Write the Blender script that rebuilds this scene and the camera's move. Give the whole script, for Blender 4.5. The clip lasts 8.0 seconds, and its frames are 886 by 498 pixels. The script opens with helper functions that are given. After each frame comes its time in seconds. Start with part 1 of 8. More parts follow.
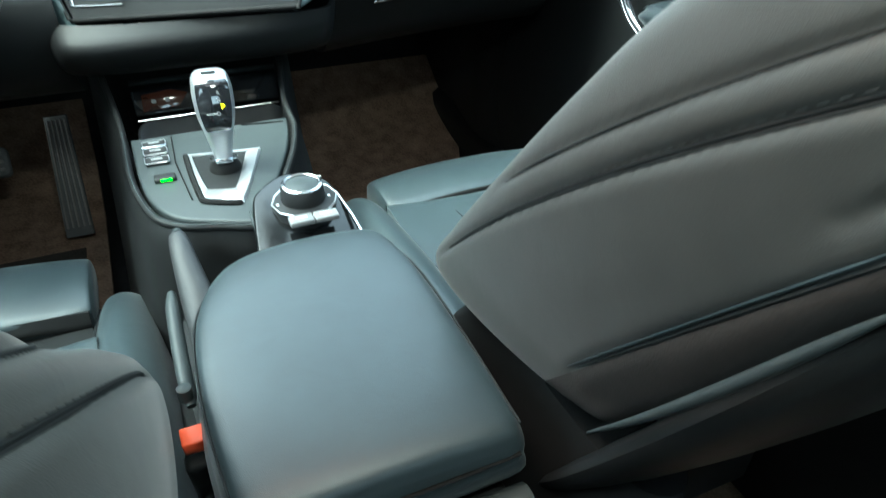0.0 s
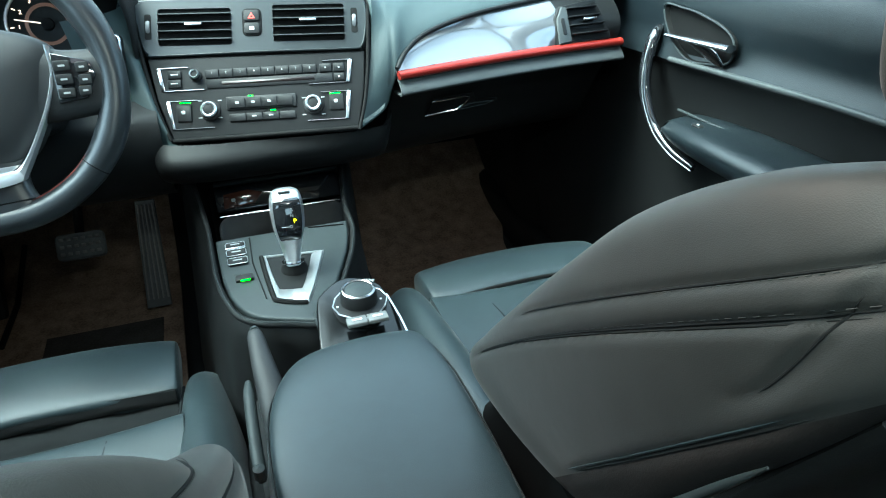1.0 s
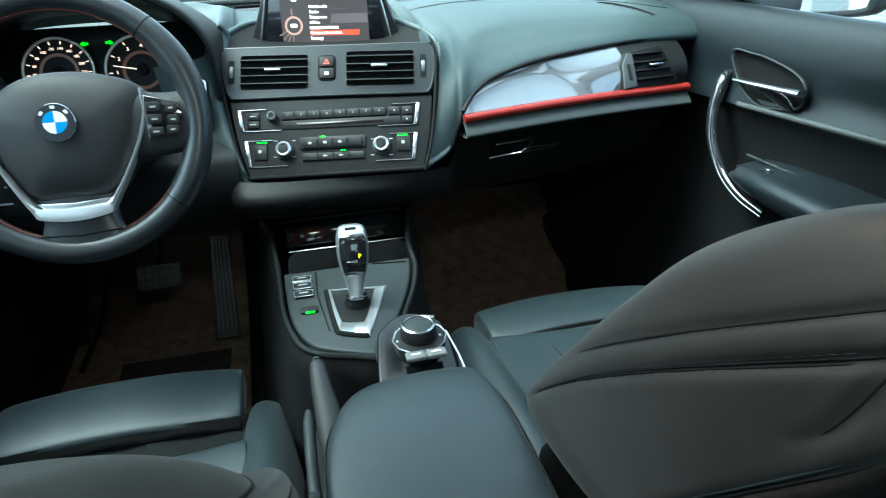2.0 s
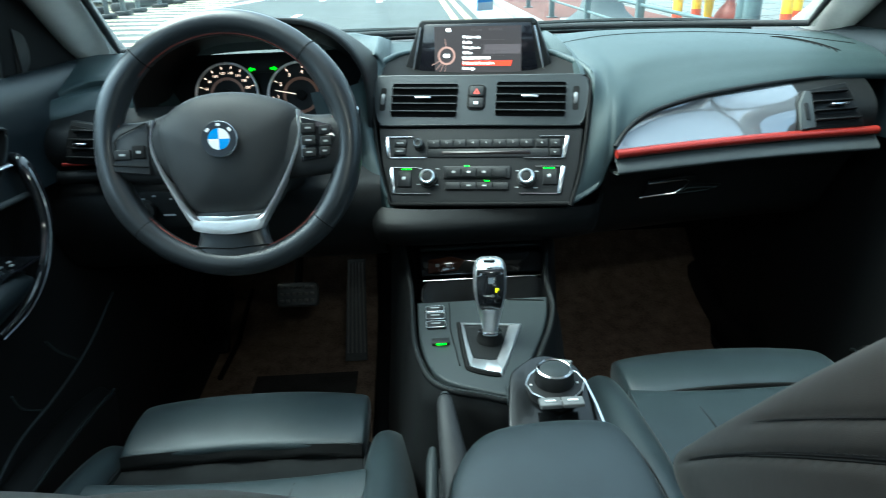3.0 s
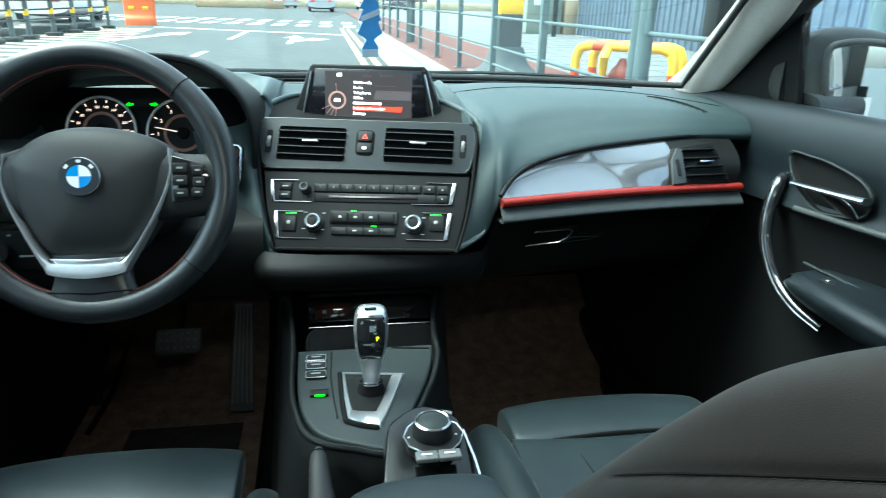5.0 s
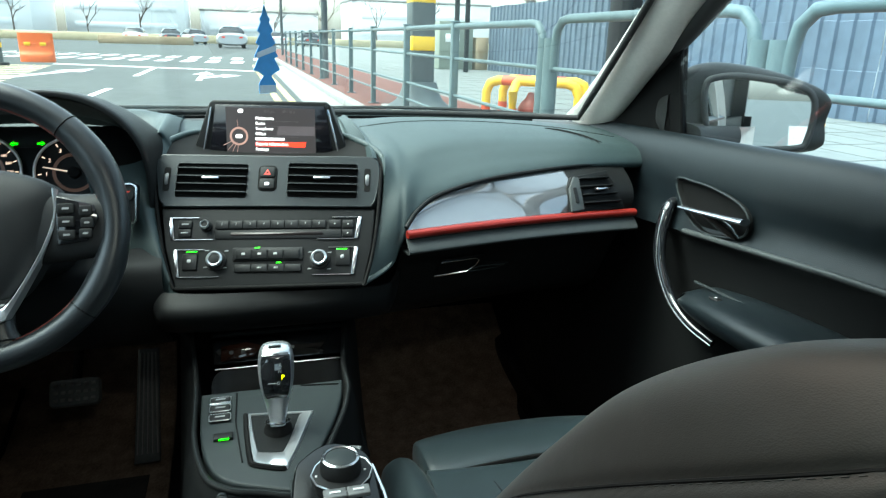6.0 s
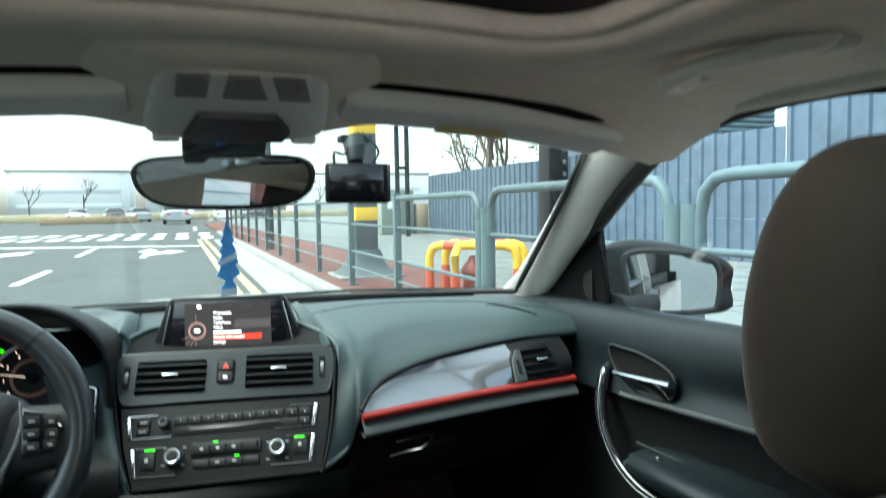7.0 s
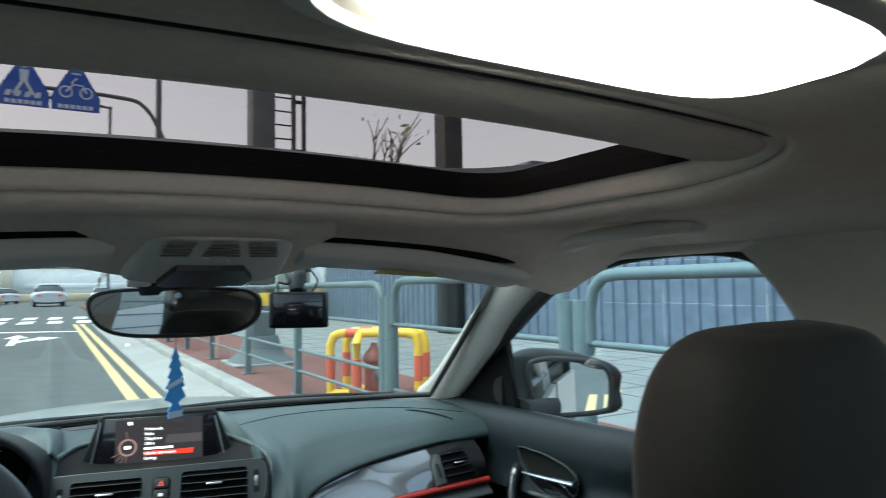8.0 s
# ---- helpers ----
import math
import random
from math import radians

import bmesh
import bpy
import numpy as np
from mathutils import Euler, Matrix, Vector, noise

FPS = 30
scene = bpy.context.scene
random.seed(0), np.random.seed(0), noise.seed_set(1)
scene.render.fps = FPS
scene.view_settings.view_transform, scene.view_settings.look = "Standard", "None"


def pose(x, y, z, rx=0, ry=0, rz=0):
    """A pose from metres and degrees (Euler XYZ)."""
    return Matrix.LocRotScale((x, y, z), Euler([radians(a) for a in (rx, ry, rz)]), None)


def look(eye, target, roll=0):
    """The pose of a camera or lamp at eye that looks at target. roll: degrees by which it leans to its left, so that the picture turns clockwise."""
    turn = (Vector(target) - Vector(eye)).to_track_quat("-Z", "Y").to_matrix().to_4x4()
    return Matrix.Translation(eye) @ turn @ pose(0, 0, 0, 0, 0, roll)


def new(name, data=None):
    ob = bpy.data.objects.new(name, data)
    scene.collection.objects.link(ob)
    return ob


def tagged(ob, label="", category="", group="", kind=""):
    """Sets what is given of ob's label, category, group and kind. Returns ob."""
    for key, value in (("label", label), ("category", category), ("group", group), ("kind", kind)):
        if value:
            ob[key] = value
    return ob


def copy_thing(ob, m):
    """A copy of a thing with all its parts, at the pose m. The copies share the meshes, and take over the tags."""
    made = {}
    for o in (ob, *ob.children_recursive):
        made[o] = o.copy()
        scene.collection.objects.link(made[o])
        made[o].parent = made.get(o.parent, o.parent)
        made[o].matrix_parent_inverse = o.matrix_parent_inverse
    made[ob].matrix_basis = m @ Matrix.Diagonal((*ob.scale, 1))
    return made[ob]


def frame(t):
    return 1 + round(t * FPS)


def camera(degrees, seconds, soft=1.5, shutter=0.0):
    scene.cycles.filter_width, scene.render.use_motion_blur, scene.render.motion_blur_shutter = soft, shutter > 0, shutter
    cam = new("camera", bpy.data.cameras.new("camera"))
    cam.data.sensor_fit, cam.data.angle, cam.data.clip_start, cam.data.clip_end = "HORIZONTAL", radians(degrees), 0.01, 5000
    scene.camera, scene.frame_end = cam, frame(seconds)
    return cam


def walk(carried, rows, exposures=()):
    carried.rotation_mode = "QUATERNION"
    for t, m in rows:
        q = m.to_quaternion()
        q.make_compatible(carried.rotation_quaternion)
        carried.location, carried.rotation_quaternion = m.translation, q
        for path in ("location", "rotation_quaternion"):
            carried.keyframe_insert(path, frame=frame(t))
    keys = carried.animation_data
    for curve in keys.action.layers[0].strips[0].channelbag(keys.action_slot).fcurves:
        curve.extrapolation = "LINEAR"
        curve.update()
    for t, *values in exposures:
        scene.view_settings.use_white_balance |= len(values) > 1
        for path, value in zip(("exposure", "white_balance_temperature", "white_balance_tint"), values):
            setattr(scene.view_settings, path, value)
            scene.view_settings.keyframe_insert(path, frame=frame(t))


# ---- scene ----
cam = camera(67.3, 8.0, 1.0, 0.35)
PATH = [
    (0, (-0.073, -1.084, 1.019), (0.608, 0.389, -0.151), 1.7),
    (0.5, (-0.08, -1.125, 1.1), (0.546, 0.433, 0.013), 1.0),
    (1, (-0.085, -1.15, 1.137), (0.488, 0.46, 0.097), -0.0),
    (2.3, (-0.086, -1.165, 1.136), (0.239, 0.599, 0.249), -1.4),
    (2.5, (-0.084, -1.154, 1.137), (0.169, 0.632, 0.272), -1.3),
    (3, (-0.098, -1.126, 1.116), (-0.053, 0.701, 0.303), -2.3),
    (3.5, (-0.11, -1.129, 1.116), (-0.22, 0.71, 0.34), -2.9),
    (4, (-0.108, -1.127, 1.115), (-0.23, 0.72, 0.358), -2.6),
    (4.5, (-0.082, -1.115, 1.115), (0.013, 0.744, 0.384), -0.5),
    (5, (-0.061, -1.113, 1.115), (0.261, 0.734, 0.42), 1.6),
    (5.2, (-0.058, -1.115, 1.118), (0.332, 0.723, 0.431), 2.0),
    (6.3, (-0.033, -1.136, 1.114), (0.579, 0.701, 0.611), 1.1),
    (6.5, (-0.031, -1.149, 1.113), (0.626, 0.695, 0.699), 0.6),
    (7, (-0.064, -1.196, 1.168), (0.661, 0.664, 1.041), -1.0),
    (7.5, (-0.141, -1.247, 1.232), (0.633, 0.595, 1.304), -1.7),
    (8, (-0.171, -1.3, 1.243), (0.836, 0.424, 1.353), -0.9),
]
walk(cam, [(t, look(eye, target, roll)) for t, eye, target, roll in PATH],
     [(0.0, 4.6, 5700, -14), (0.6, 4.3, 5700, -14), (1.0, 3.95, 5450, -15), (3.0, 3.22, 5500, -14), (5.0, 3.12, 5600, -14), (6.5, 2.78, 6100, -9), (7.2, 2.6, 6050, -8), (8.0, 2.12, 5750, -7)])

# ---- light: bright hazy sky, soft sun behind thin cloud ----
SUN_UP, SUN_TURN = radians(60), radians(284)
world = bpy.data.worlds.new("sky")
scene.world = world
world.use_nodes = True
wn = world.node_tree.nodes
sky = wn.new("ShaderNodeTexSky")
sky.sky_type, sky.sun_disc = "NISHITA", False
sky.sun_elevation, sky.sun_rotation = SUN_UP, SUN_TURN
sky.air_density, sky.dust_density, sky.ozone_density = 1.0, 3.5, 0.6
wn["Background"].inputs["Strength"].default_value = 0.15
haze = wn.new("ShaderNodeHueSaturation")
haze.inputs["Saturation"].default_value = 0.5
world.node_tree.links.new(sky.outputs["Color"], haze.inputs["Color"])
world.node_tree.links.new(haze.outputs["Color"], wn["Background"].inputs["Color"])
sun = new("sun", bpy.data.lights.new("sun", "SUN"))
sun.data.energy, sun.data.angle, sun.data.color = 0.8, radians(45), (1.0, 0.97, 0.93)
sun.matrix_world = look((math.sin(SUN_TURN) * math.cos(SUN_UP), math.cos(SUN_TURN) * math.cos(SUN_UP), math.sin(SUN_UP)), (0, 0, 0))

# ---- tools ----
from mathutils.bvhtree import BVHTree

BASE = {}


def thing(name, label, category, at=(0, 0, 0), group="", kind=""):
    ob = new(name)
    ob.empty_display_size = 0.05
    ob.location = at
    BASE[ob.name] = Vector(at)
    return tagged(ob, label, category, group, kind)


def part(name, bm, material, parent=None, label="", smooth=50, at=None):
    """Links a bmesh as one mesh object under a thing or a part; its points are in the world's metres."""
    if at is not None:
        bmesh.ops.transform(bm, matrix=at, verts=bm.verts)
    bmesh.ops.recalc_face_normals(bm, faces=bm.faces)
    me = bpy.data.meshes.new(name)
    bm.to_mesh(me)
    bm.free()
    me.materials.append(material)
    if smooth:
        me.shade_smooth()
        me.set_sharp_from_angle(angle=radians(smooth))
    ob = new(name, me)
    if parent is not None:
        ob.parent = parent
        if parent.name in BASE:
            ob.matrix_parent_inverse = Matrix.Translation(-BASE[parent.name])
    return tagged(ob, label) if label else ob


def solo(name, bm, material, label, category, group="", kind="", smooth=50, at=None):
    return tagged(part(name, bm, material, None, "", smooth, at), label, category, group, kind)


def spline(pts, n, closed=False):
    """n points of a smooth curve through pts (any further dimensions are carried along)."""
    p = np.array(pts, float)
    k = len(p)
    t = np.arange(n) * k / n if closed else np.linspace(0, k - 1, n)
    i = np.floor(t).astype(int)
    if not closed:
        i = np.minimum(i, k - 2)
    f = (t - i).reshape((-1,) + (1,) * (p.ndim - 1))
    if closed:
        a, b, c, d = p[(i - 1) % k], p[i % k], p[(i + 1) % k], p[(i + 2) % k]
    else:
        q = np.concatenate([[2 * p[0] - p[1]], p, [2 * p[-1] - p[-2]]])
        a, b, c, d = q[i], q[i + 1], q[i + 2], q[i + 3]
    return 0.5 * (2 * b + (c - a) * f + (2 * a - 5 * b + 4 * c - d) * f * f + (3 * b - a - 3 * c + d) * f ** 3)


def sheet(p, close_u=False, close_v=False, cap=False):
    """A bmesh of quads over an array of points (nu, nv, 3)."""
    p = np.asarray(p, float)
    nu, nv = p.shape[:2]
    bm = bmesh.new()
    v = [[bm.verts.new(p[i, j]) for j in range(nv)] for i in range(nu)]
    for i in range(nu if close_u else nu - 1):
        for j in range(nv if close_v else nv - 1):
            bm.faces.new((v[i][j], v[(i + 1) % nu][j], v[(i + 1) % nu][(j + 1) % nv], v[i][(j + 1) % nv]))
    if cap:
        bm.faces.new(v[0])
        bm.faces.new(v[-1][::-1])
    return bm


def surface(ctrl, nu, nv):
    """A smooth sheet through a grid of control points."""
    p = spline(ctrl, nu)
    return sheet(np.swapaxes(spline(np.swapaxes(p, 0, 1), nv), 0, 1))


def thick(bm, t):
    """Gives a sheet its thickness, away from the middle of the cabin."""
    bm.normal_update()
    mid = Vector((-0.08, -1.1, 1.12))
    faces, edges, verts = bm.faces[:], [e for e in bm.edges if e.is_boundary], bm.verts[:]
    away = sum(f.normal.dot(f.calc_center_median() - mid) * f.calc_area() for f in faces)
    d = abs(t) if away > 0 else -abs(t)
    twin = {v: bm.verts.new(v.co + v.normal * d) for v in verts}
    for f in faces:
        bm.faces.new([twin[v] for v in reversed(f.verts[:])])
    for e in edges:
        lp = e.link_loops[0]
        a, b = lp.vert, lp.link_loop_next.vert
        bm.faces.new((b, a, twin[a], twin[b]))
    return bm


def loft(rings, nu, nv):
    """A closed body through rings of control points, capped at both ends."""
    p = spline(rings, nu) if nu > len(rings) else np.array(rings, float)
    q = np.swapaxes(spline(np.swapaxes(p, 0, 1), nv, True), 0, 1)
    return sheet(q, close_v=True, cap=True)


def box(sx, sy, sz, bevel=0.003, seg=2, at=(0, 0, 0)):
    bm = bmesh.new()
    bmesh.ops.create_cube(bm, size=1, matrix=Matrix.Translation(at) @ Matrix.Diagonal((sx, sy, sz, 1)))
    if bevel:
        bmesh.ops.bevel(bm, geom=bm.edges[:], offset=bevel, segments=seg, profile=0.5, affect="EDGES")
    return bm


def prism(outline, depth, bevel=0.001, seg=2):
    """A plate with the outline (x, z), its front at y = 0 facing -y, its back at y = depth, front edge rounded."""
    bm = bmesh.new()
    f = bm.faces.new([bm.verts.new((x, 0, z)) for x, z in outline])
    r = bmesh.ops.extrude_face_region(bm, geom=[f])
    new_v = [e for e in r["geom"] if isinstance(e, bmesh.types.BMVert)]
    bmesh.ops.translate(bm, vec=(0, depth, 0), verts=new_v)
    if bevel:
        front = [e for e in bm.edges if all(abs(v.co.y) < 1e-7 for v in e.verts)]
        bmesh.ops.bevel(bm, geom=front, offset=bevel, segments=seg, profile=0.5, affect="EDGES")
    return bm


def rrect(w, h, r, n=5, cx=0.0, cz=0.0):
    """A rounded rectangle's outline."""
    out = []
    for sx, sz, a0 in ((1, 1, 0), (-1, 1, 90), (-1, -1, 180), (1, -1, 270)):
        for k in range(n + 1):
            a = radians(a0 + 90 * k / n)
            out.append((cx + sx * (w / 2 - r) + r * math.cos(a), cz + sz * (h / 2 - r) + r * math.sin(a)))
    return out


def ringplate(outer, inner, depth):
    """A flat frame between two outlines (x, z) of as many points."""
    n = len(outer)
    rows = [[(x, 0.0, z) for x, z in outer], [(x, 0.0, z) for x, z in inner],
            [(x, depth, z) for x, z in inner], [(x, depth, z) for x, z in outer]]
    return sheet(rows, close_u=True, close_v=True)


def tube(path, radius, n=10, closed=False, flat=1.0, up=(0, 0, 1), ends=True):
    """A round or flattened tube along a line of points; radius may be one number or one per point."""
    p = np.array(path, float)
    k = len(p)
    r = np.full(k, radius) if np.isscalar(radius) else np.array(radius, float)
    tan = np.roll(p, -1, 0) - np.roll(p, 1, 0) if closed else np.gradient(p, axis=0)
    tan /= np.maximum(np.linalg.norm(tan, axis=1, keepdims=True), 1e-9)
    u = np.array(up, float)
    rows = []
    for i in range(k):
        s = np.cross(tan[i], u)
        if np.linalg.norm(s) < 1e-4:
            s = np.cross(tan[i], (1, 0.01, 0))
        s /= np.linalg.norm(s)
        w = np.cross(s, tan[i])
        a = np.arange(n) * 2 * math.pi / n
        rows.append(p[i] + r[i] * (np.outer(np.cos(a), s) + flat * np.outer(np.sin(a), w)))
    return sheet(rows, close_u=closed, close_v=True, cap=ends and not closed)


def lathe(profile, n=24):
    """A body of revolution about z from (radius, height) pairs; radius 0 closes an end."""
    a = np.arange(n) * 2 * math.pi / n
    rows = [[(max(r, 1e-5) * math.cos(t), max(r, 1e-5) * math.sin(t), z) for t in a] for r, z in profile]
    return sheet(rows, close_v=True, cap=True)


def join(*bms):
    """One bmesh out of several loose pieces of the same part."""
    me = bpy.data.meshes.new("joined")
    out = bmesh.new()
    for b in bms:
        b.to_mesh(me)
        out.from_mesh(me)
        b.free()
    bpy.data.meshes.remove(me)
    return out


def moved(bm, m):
    bmesh.ops.transform(bm, matrix=m, verts=bm.verts)
    return bm


def frame_of(origin, right, up):
    """A pose whose x is right, z is up and -y is the front."""
    x = Vector(right).normalized()
    z = Vector(up)
    z = (z - z.dot(x) * x).normalized()
    y = z.cross(x)
    m = Matrix((x, y, z)).transposed().to_4x4()
    m.translation = origin
    return m


def lettering(text, height, depth=0.0003, align="CENTER"):
    """Letters that face -y, standing on z, centred on the origin."""
    cu = bpy.data.curves.new("letters", "FONT")
    cu.body, cu.size, cu.extrude, cu.align_x, cu.align_y = text, height, depth, align, "CENTER"
    cu.resolution_u = 2
    ob = bpy.data.objects.new("letters", cu)
    scene.collection.objects.link(ob)
    me = bpy.data.meshes.new_from_object(ob)
    bm = bmesh.new()
    bm.from_mesh(me)
    bpy.data.objects.remove(ob)
    bpy.data.curves.remove(cu)
    bpy.data.meshes.remove(me)
    return moved(bm, Matrix.Rotation(radians(90), 4, "X"))

# ---- materials ----
def paint(name, colour, rough=0.5, metal=0.0, var=0.12, grain=60.0, bump=0.0, fine=900.0, coat=0.0, spec=0.5, worn=0.06, pattern="noise", sheen=0.0, wrinkle=0.0):
    """A surface with colour variation at two scales, roughness wear and fine relief."""
    m = bpy.data.materials.new(name)
    m.use_nodes = True
    n, l = m.node_tree.nodes, m.node_tree.links
    b = n["Principled BSDF"]
    at = n.new("ShaderNodeNewGeometry").outputs["Position"]
    big = n.new("ShaderNodeTexNoise")
    big.inputs["Scale"].default_value, big.inputs["Detail"].default_value = grain * 0.12, 4
    small = n.new("ShaderNodeTexNoise")
    small.inputs["Scale"].default_value, small.inputs["Detail"].default_value = grain, 6
    l.new(at, big.inputs["Vector"])
    l.new(at, small.inputs["Vector"])
    mix = n.new("ShaderNodeMath")
    mix.operation = "ADD"
    l.new(big.outputs["Fac"], mix.inputs[0])
    l.new(small.outputs["Fac"], mix.inputs[1])
    ramp = n.new("ShaderNodeValToRGB")
    c = np.array(colour)
    ramp.color_ramp.elements[0].position, ramp.color_ramp.elements[0].color = 0.35, (*(c * (1 - var)), 1)
    ramp.color_ramp.elements[1].position, ramp.color_ramp.elements[1].color = 0.75, (*np.minimum(c * (1 + var), 1), 1)
    half = n.new("ShaderNodeMath")
    half.operation = "MULTIPLY"
    half.inputs[1].default_value = 0.5
    l.new(mix.outputs[0], half.inputs[0])
    l.new(half.outputs[0], ramp.inputs["Fac"])
    l.new(ramp.outputs["Color"], b.inputs["Base Color"])
    rr = n.new("ShaderNodeMapRange")
    rr.inputs["To Min"].default_value, rr.inputs["To Max"].default_value = max(rough - worn, 0.02), min(rough + worn, 1)
    l.new(big.outputs["Fac"], rr.inputs["Value"])
    l.new(rr.outputs["Result"], b.inputs["Roughness"])
    b.inputs["Metallic"].default_value = metal
    b.inputs["Coat Weight"].default_value = coat
    b.inputs["Coat Roughness"].default_value = 0.04
    b.inputs["Specular IOR Level"].default_value = spec
    b.inputs["Sheen Weight"].default_value, b.inputs["Sheen Roughness"].default_value = sheen, 0.35
    if bump:
        if pattern == "cells":
            t = n.new("ShaderNodeTexVoronoi")
            t.inputs["Scale"].default_value = fine
            out = t.outputs["Distance"]
        else:
            t = n.new("ShaderNodeTexNoise")
            t.inputs["Scale"].default_value, t.inputs["Detail"].default_value = fine, 3
            out = t.outputs["Fac"]
        l.new(at, t.inputs["Vector"])
        k = n.new("ShaderNodeBump")
        k.inputs["Strength"].default_value, k.inputs["Distance"].default_value = bump, 0.6 / fine
        l.new(out, k.inputs["Height"])
        out = k.outputs["Normal"]
        if wrinkle:
            t2 = n.new("ShaderNodeTexNoise")
            t2.inputs["Scale"].default_value, t2.inputs["Detail"].default_value, t2.inputs["Distortion"].default_value = 26, 5, 0.6
            l.new(at, t2.inputs["Vector"])
            k2 = n.new("ShaderNodeBump")
            k2.inputs["Strength"].default_value, k2.inputs["Distance"].default_value = wrinkle, 0.006
            l.new(t2.outputs["Fac"], k2.inputs["Height"])
            l.new(out, k2.inputs["Normal"])
            out = k2.outputs["Normal"]
        l.new(out, b.inputs["Normal"])
    return m


def glow(name, colour, strength):
    m = bpy.data.materials.new(name)
    m.use_nodes = True
    b = m.node_tree.nodes["Principled BSDF"]
    b.inputs["Base Color"].default_value = (*colour, 1)
    b.inputs["Emission Color"].default_value = (*colour, 1)
    b.inputs["Emission Strength"].default_value = strength
    b.inputs["Roughness"].default_value = 0.3
    return m


def pane_glass(name, tint, gloss=0.06, rough=0.0):
    """Thin glass: mostly clear, with a mirror-like share that grows at grazing angles."""
    m = bpy.data.materials.new(name)
    m.use_nodes = True
    n, l = m.node_tree.nodes, m.node_tree.links
    n.remove(n["Principled BSDF"])
    clear = n.new("ShaderNodeBsdfTransparent")
    clear.inputs["Color"].default_value = (*tint, 1)
    shine = n.new("ShaderNodeBsdfGlossy")
    shine.inputs["Roughness"].default_value = rough
    fr = n.new("ShaderNodeFresnel")
    fr.inputs["IOR"].default_value = 1.3
    mul = n.new("ShaderNodeMath")
    mul.operation = "MULTIPLY"
    mul.inputs[1].default_value = gloss * 10
    l.new(fr.outputs["Fac"], mul.inputs[0])
    mx = n.new("ShaderNodeMixShader")
    l.new(mul.outputs[0], mx.inputs["Fac"])
    l.new(clear.outputs[0], mx.inputs[1])
    l.new(shine.outputs[0], mx.inputs[2])
    l.new(mx.outputs[0], n["Material Output"].inputs["Surface"])
    return m


LEATHER = paint("black leather", (0.0150, 0.0232, 0.0268), 0.45, var=0.2, grain=30, bump=0.14, fine=1300, pattern="cells", spec=0.42, sheen=0.08, wrinkle=0.07)
RIMLEATHER = paint("smooth black rim leather", (0.0150, 0.0175, 0.0200), 0.34, var=0.15, grain=40, bump=0.08, fine=1500, pattern="cells", spec=0.5)
BACKLEATHER = paint("matt worn black leather", (0.0225, 0.0235, 0.0225), 0.56, var=0.2, grain=30, bump=0.16, fine=1300, pattern="cells", spec=0.30, sheen=0.10, wrinkle=0.06)
DASH = paint("soft grey-black dash foam", (0.022, 0.036, 0.0375), 0.55, var=0.10, grain=50, bump=0.3, fine=900, pattern="cells", spec=0.45)
DOORPAD = paint("dark soft door pad", (0.0066, 0.0100, 0.0122), 0.40, var=0.12, grain=50, bump=0.2, fine=1000, pattern="cells", spec=0.32)
PLASTIC = paint("black grained plastic", (0.0075, 0.0080, 0.0082), 0.48, var=0.15, grain=50, bump=0.2, fine=1100, pattern="cells", spec=0.15)
SATIN = paint("satin grey plastic", (0.021, 0.026, 0.027), 0.5, var=0.08, grain=70, bump=0.08, fine=1400, spec=0.22)
FACE = paint("dark control panel plastic", (0.0095, 0.0100, 0.0105), 0.55, var=0.08, grain=70, bump=0.08, fine=1400, spec=0.14)
KEYCAP = paint("dark key plastic", (0.0125, 0.0130, 0.0135), 0.5, var=0.08, grain=70, bump=0.05, fine=1400, spec=0.16)
GLOSS = paint("gloss black lacquer", (0.010, 0.011, 0.013), 0.07, var=0.1, grain=30, coat=0.6, worn=0.02)
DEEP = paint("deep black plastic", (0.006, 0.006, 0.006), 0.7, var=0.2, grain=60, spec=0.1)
CHROME = paint("satin chrome", (0.50, 0.51, 0.53), 0.22, 1.0, var=0.05, grain=60, worn=0.08)
SILVER = paint("silver lacquer", (0.50, 0.52, 0.54), 0.30, 0.85, var=0.05, grain=80, worn=0.05)
VEESILVER = paint("bright satin silver", (0.72, 0.73, 0.75), 0.32, 0.8, var=0.04, grain=80, worn=0.05)
RED = paint("red anodised trim", (0.23, 0.015, 0.009), 0.34, 0.3, var=0.12, grain=40, worn=0.05)
STITCH = paint("dark red thread", (0.16, 0.03, 0.02), 0.8)
THREAD = paint("black thread", (0.006, 0.007, 0.0075), 0.8, spec=0.2)
CARPET = paint("brown carpet", (0.20, 0.135, 0.095), 0.95, var=0.5, grain=220, bump=1.0, fine=420, spec=0.1)
BACKCLOTH = paint("dark seat-back cloth", (0.015, 0.013, 0.012), 0.8, var=0.3, grain=150, bump=0.4, fine=700, spec=0.2)
HEADCLOTH = paint("matt dark head restraint cover", (0.021, 0.0205, 0.0180), 0.8, var=0.15, grain=120, bump=0.35, fine=900, spec=0.25, sheen=0.10)
FELT = paint("black felt", (0.014, 0.014, 0.014), 0.95, var=0.4, grain=200, bump=0.8, fine=500, spec=0.1)
RUBBER = paint("black rubber", (0.016, 0.016, 0.016), 0.7, var=0.2, grain=90)
ROOFCLOTH = paint("light grey roof cloth", (0.79, 0.71, 0.62), 0.92, var=0.10, grain=160, bump=0.5, fine=1200, spec=0.15)
ROOFHARD = paint("light grey roof plastic", (0.76, 0.735, 0.70), 0.6, var=0.06, grain=90, bump=0.15, fine=1300)
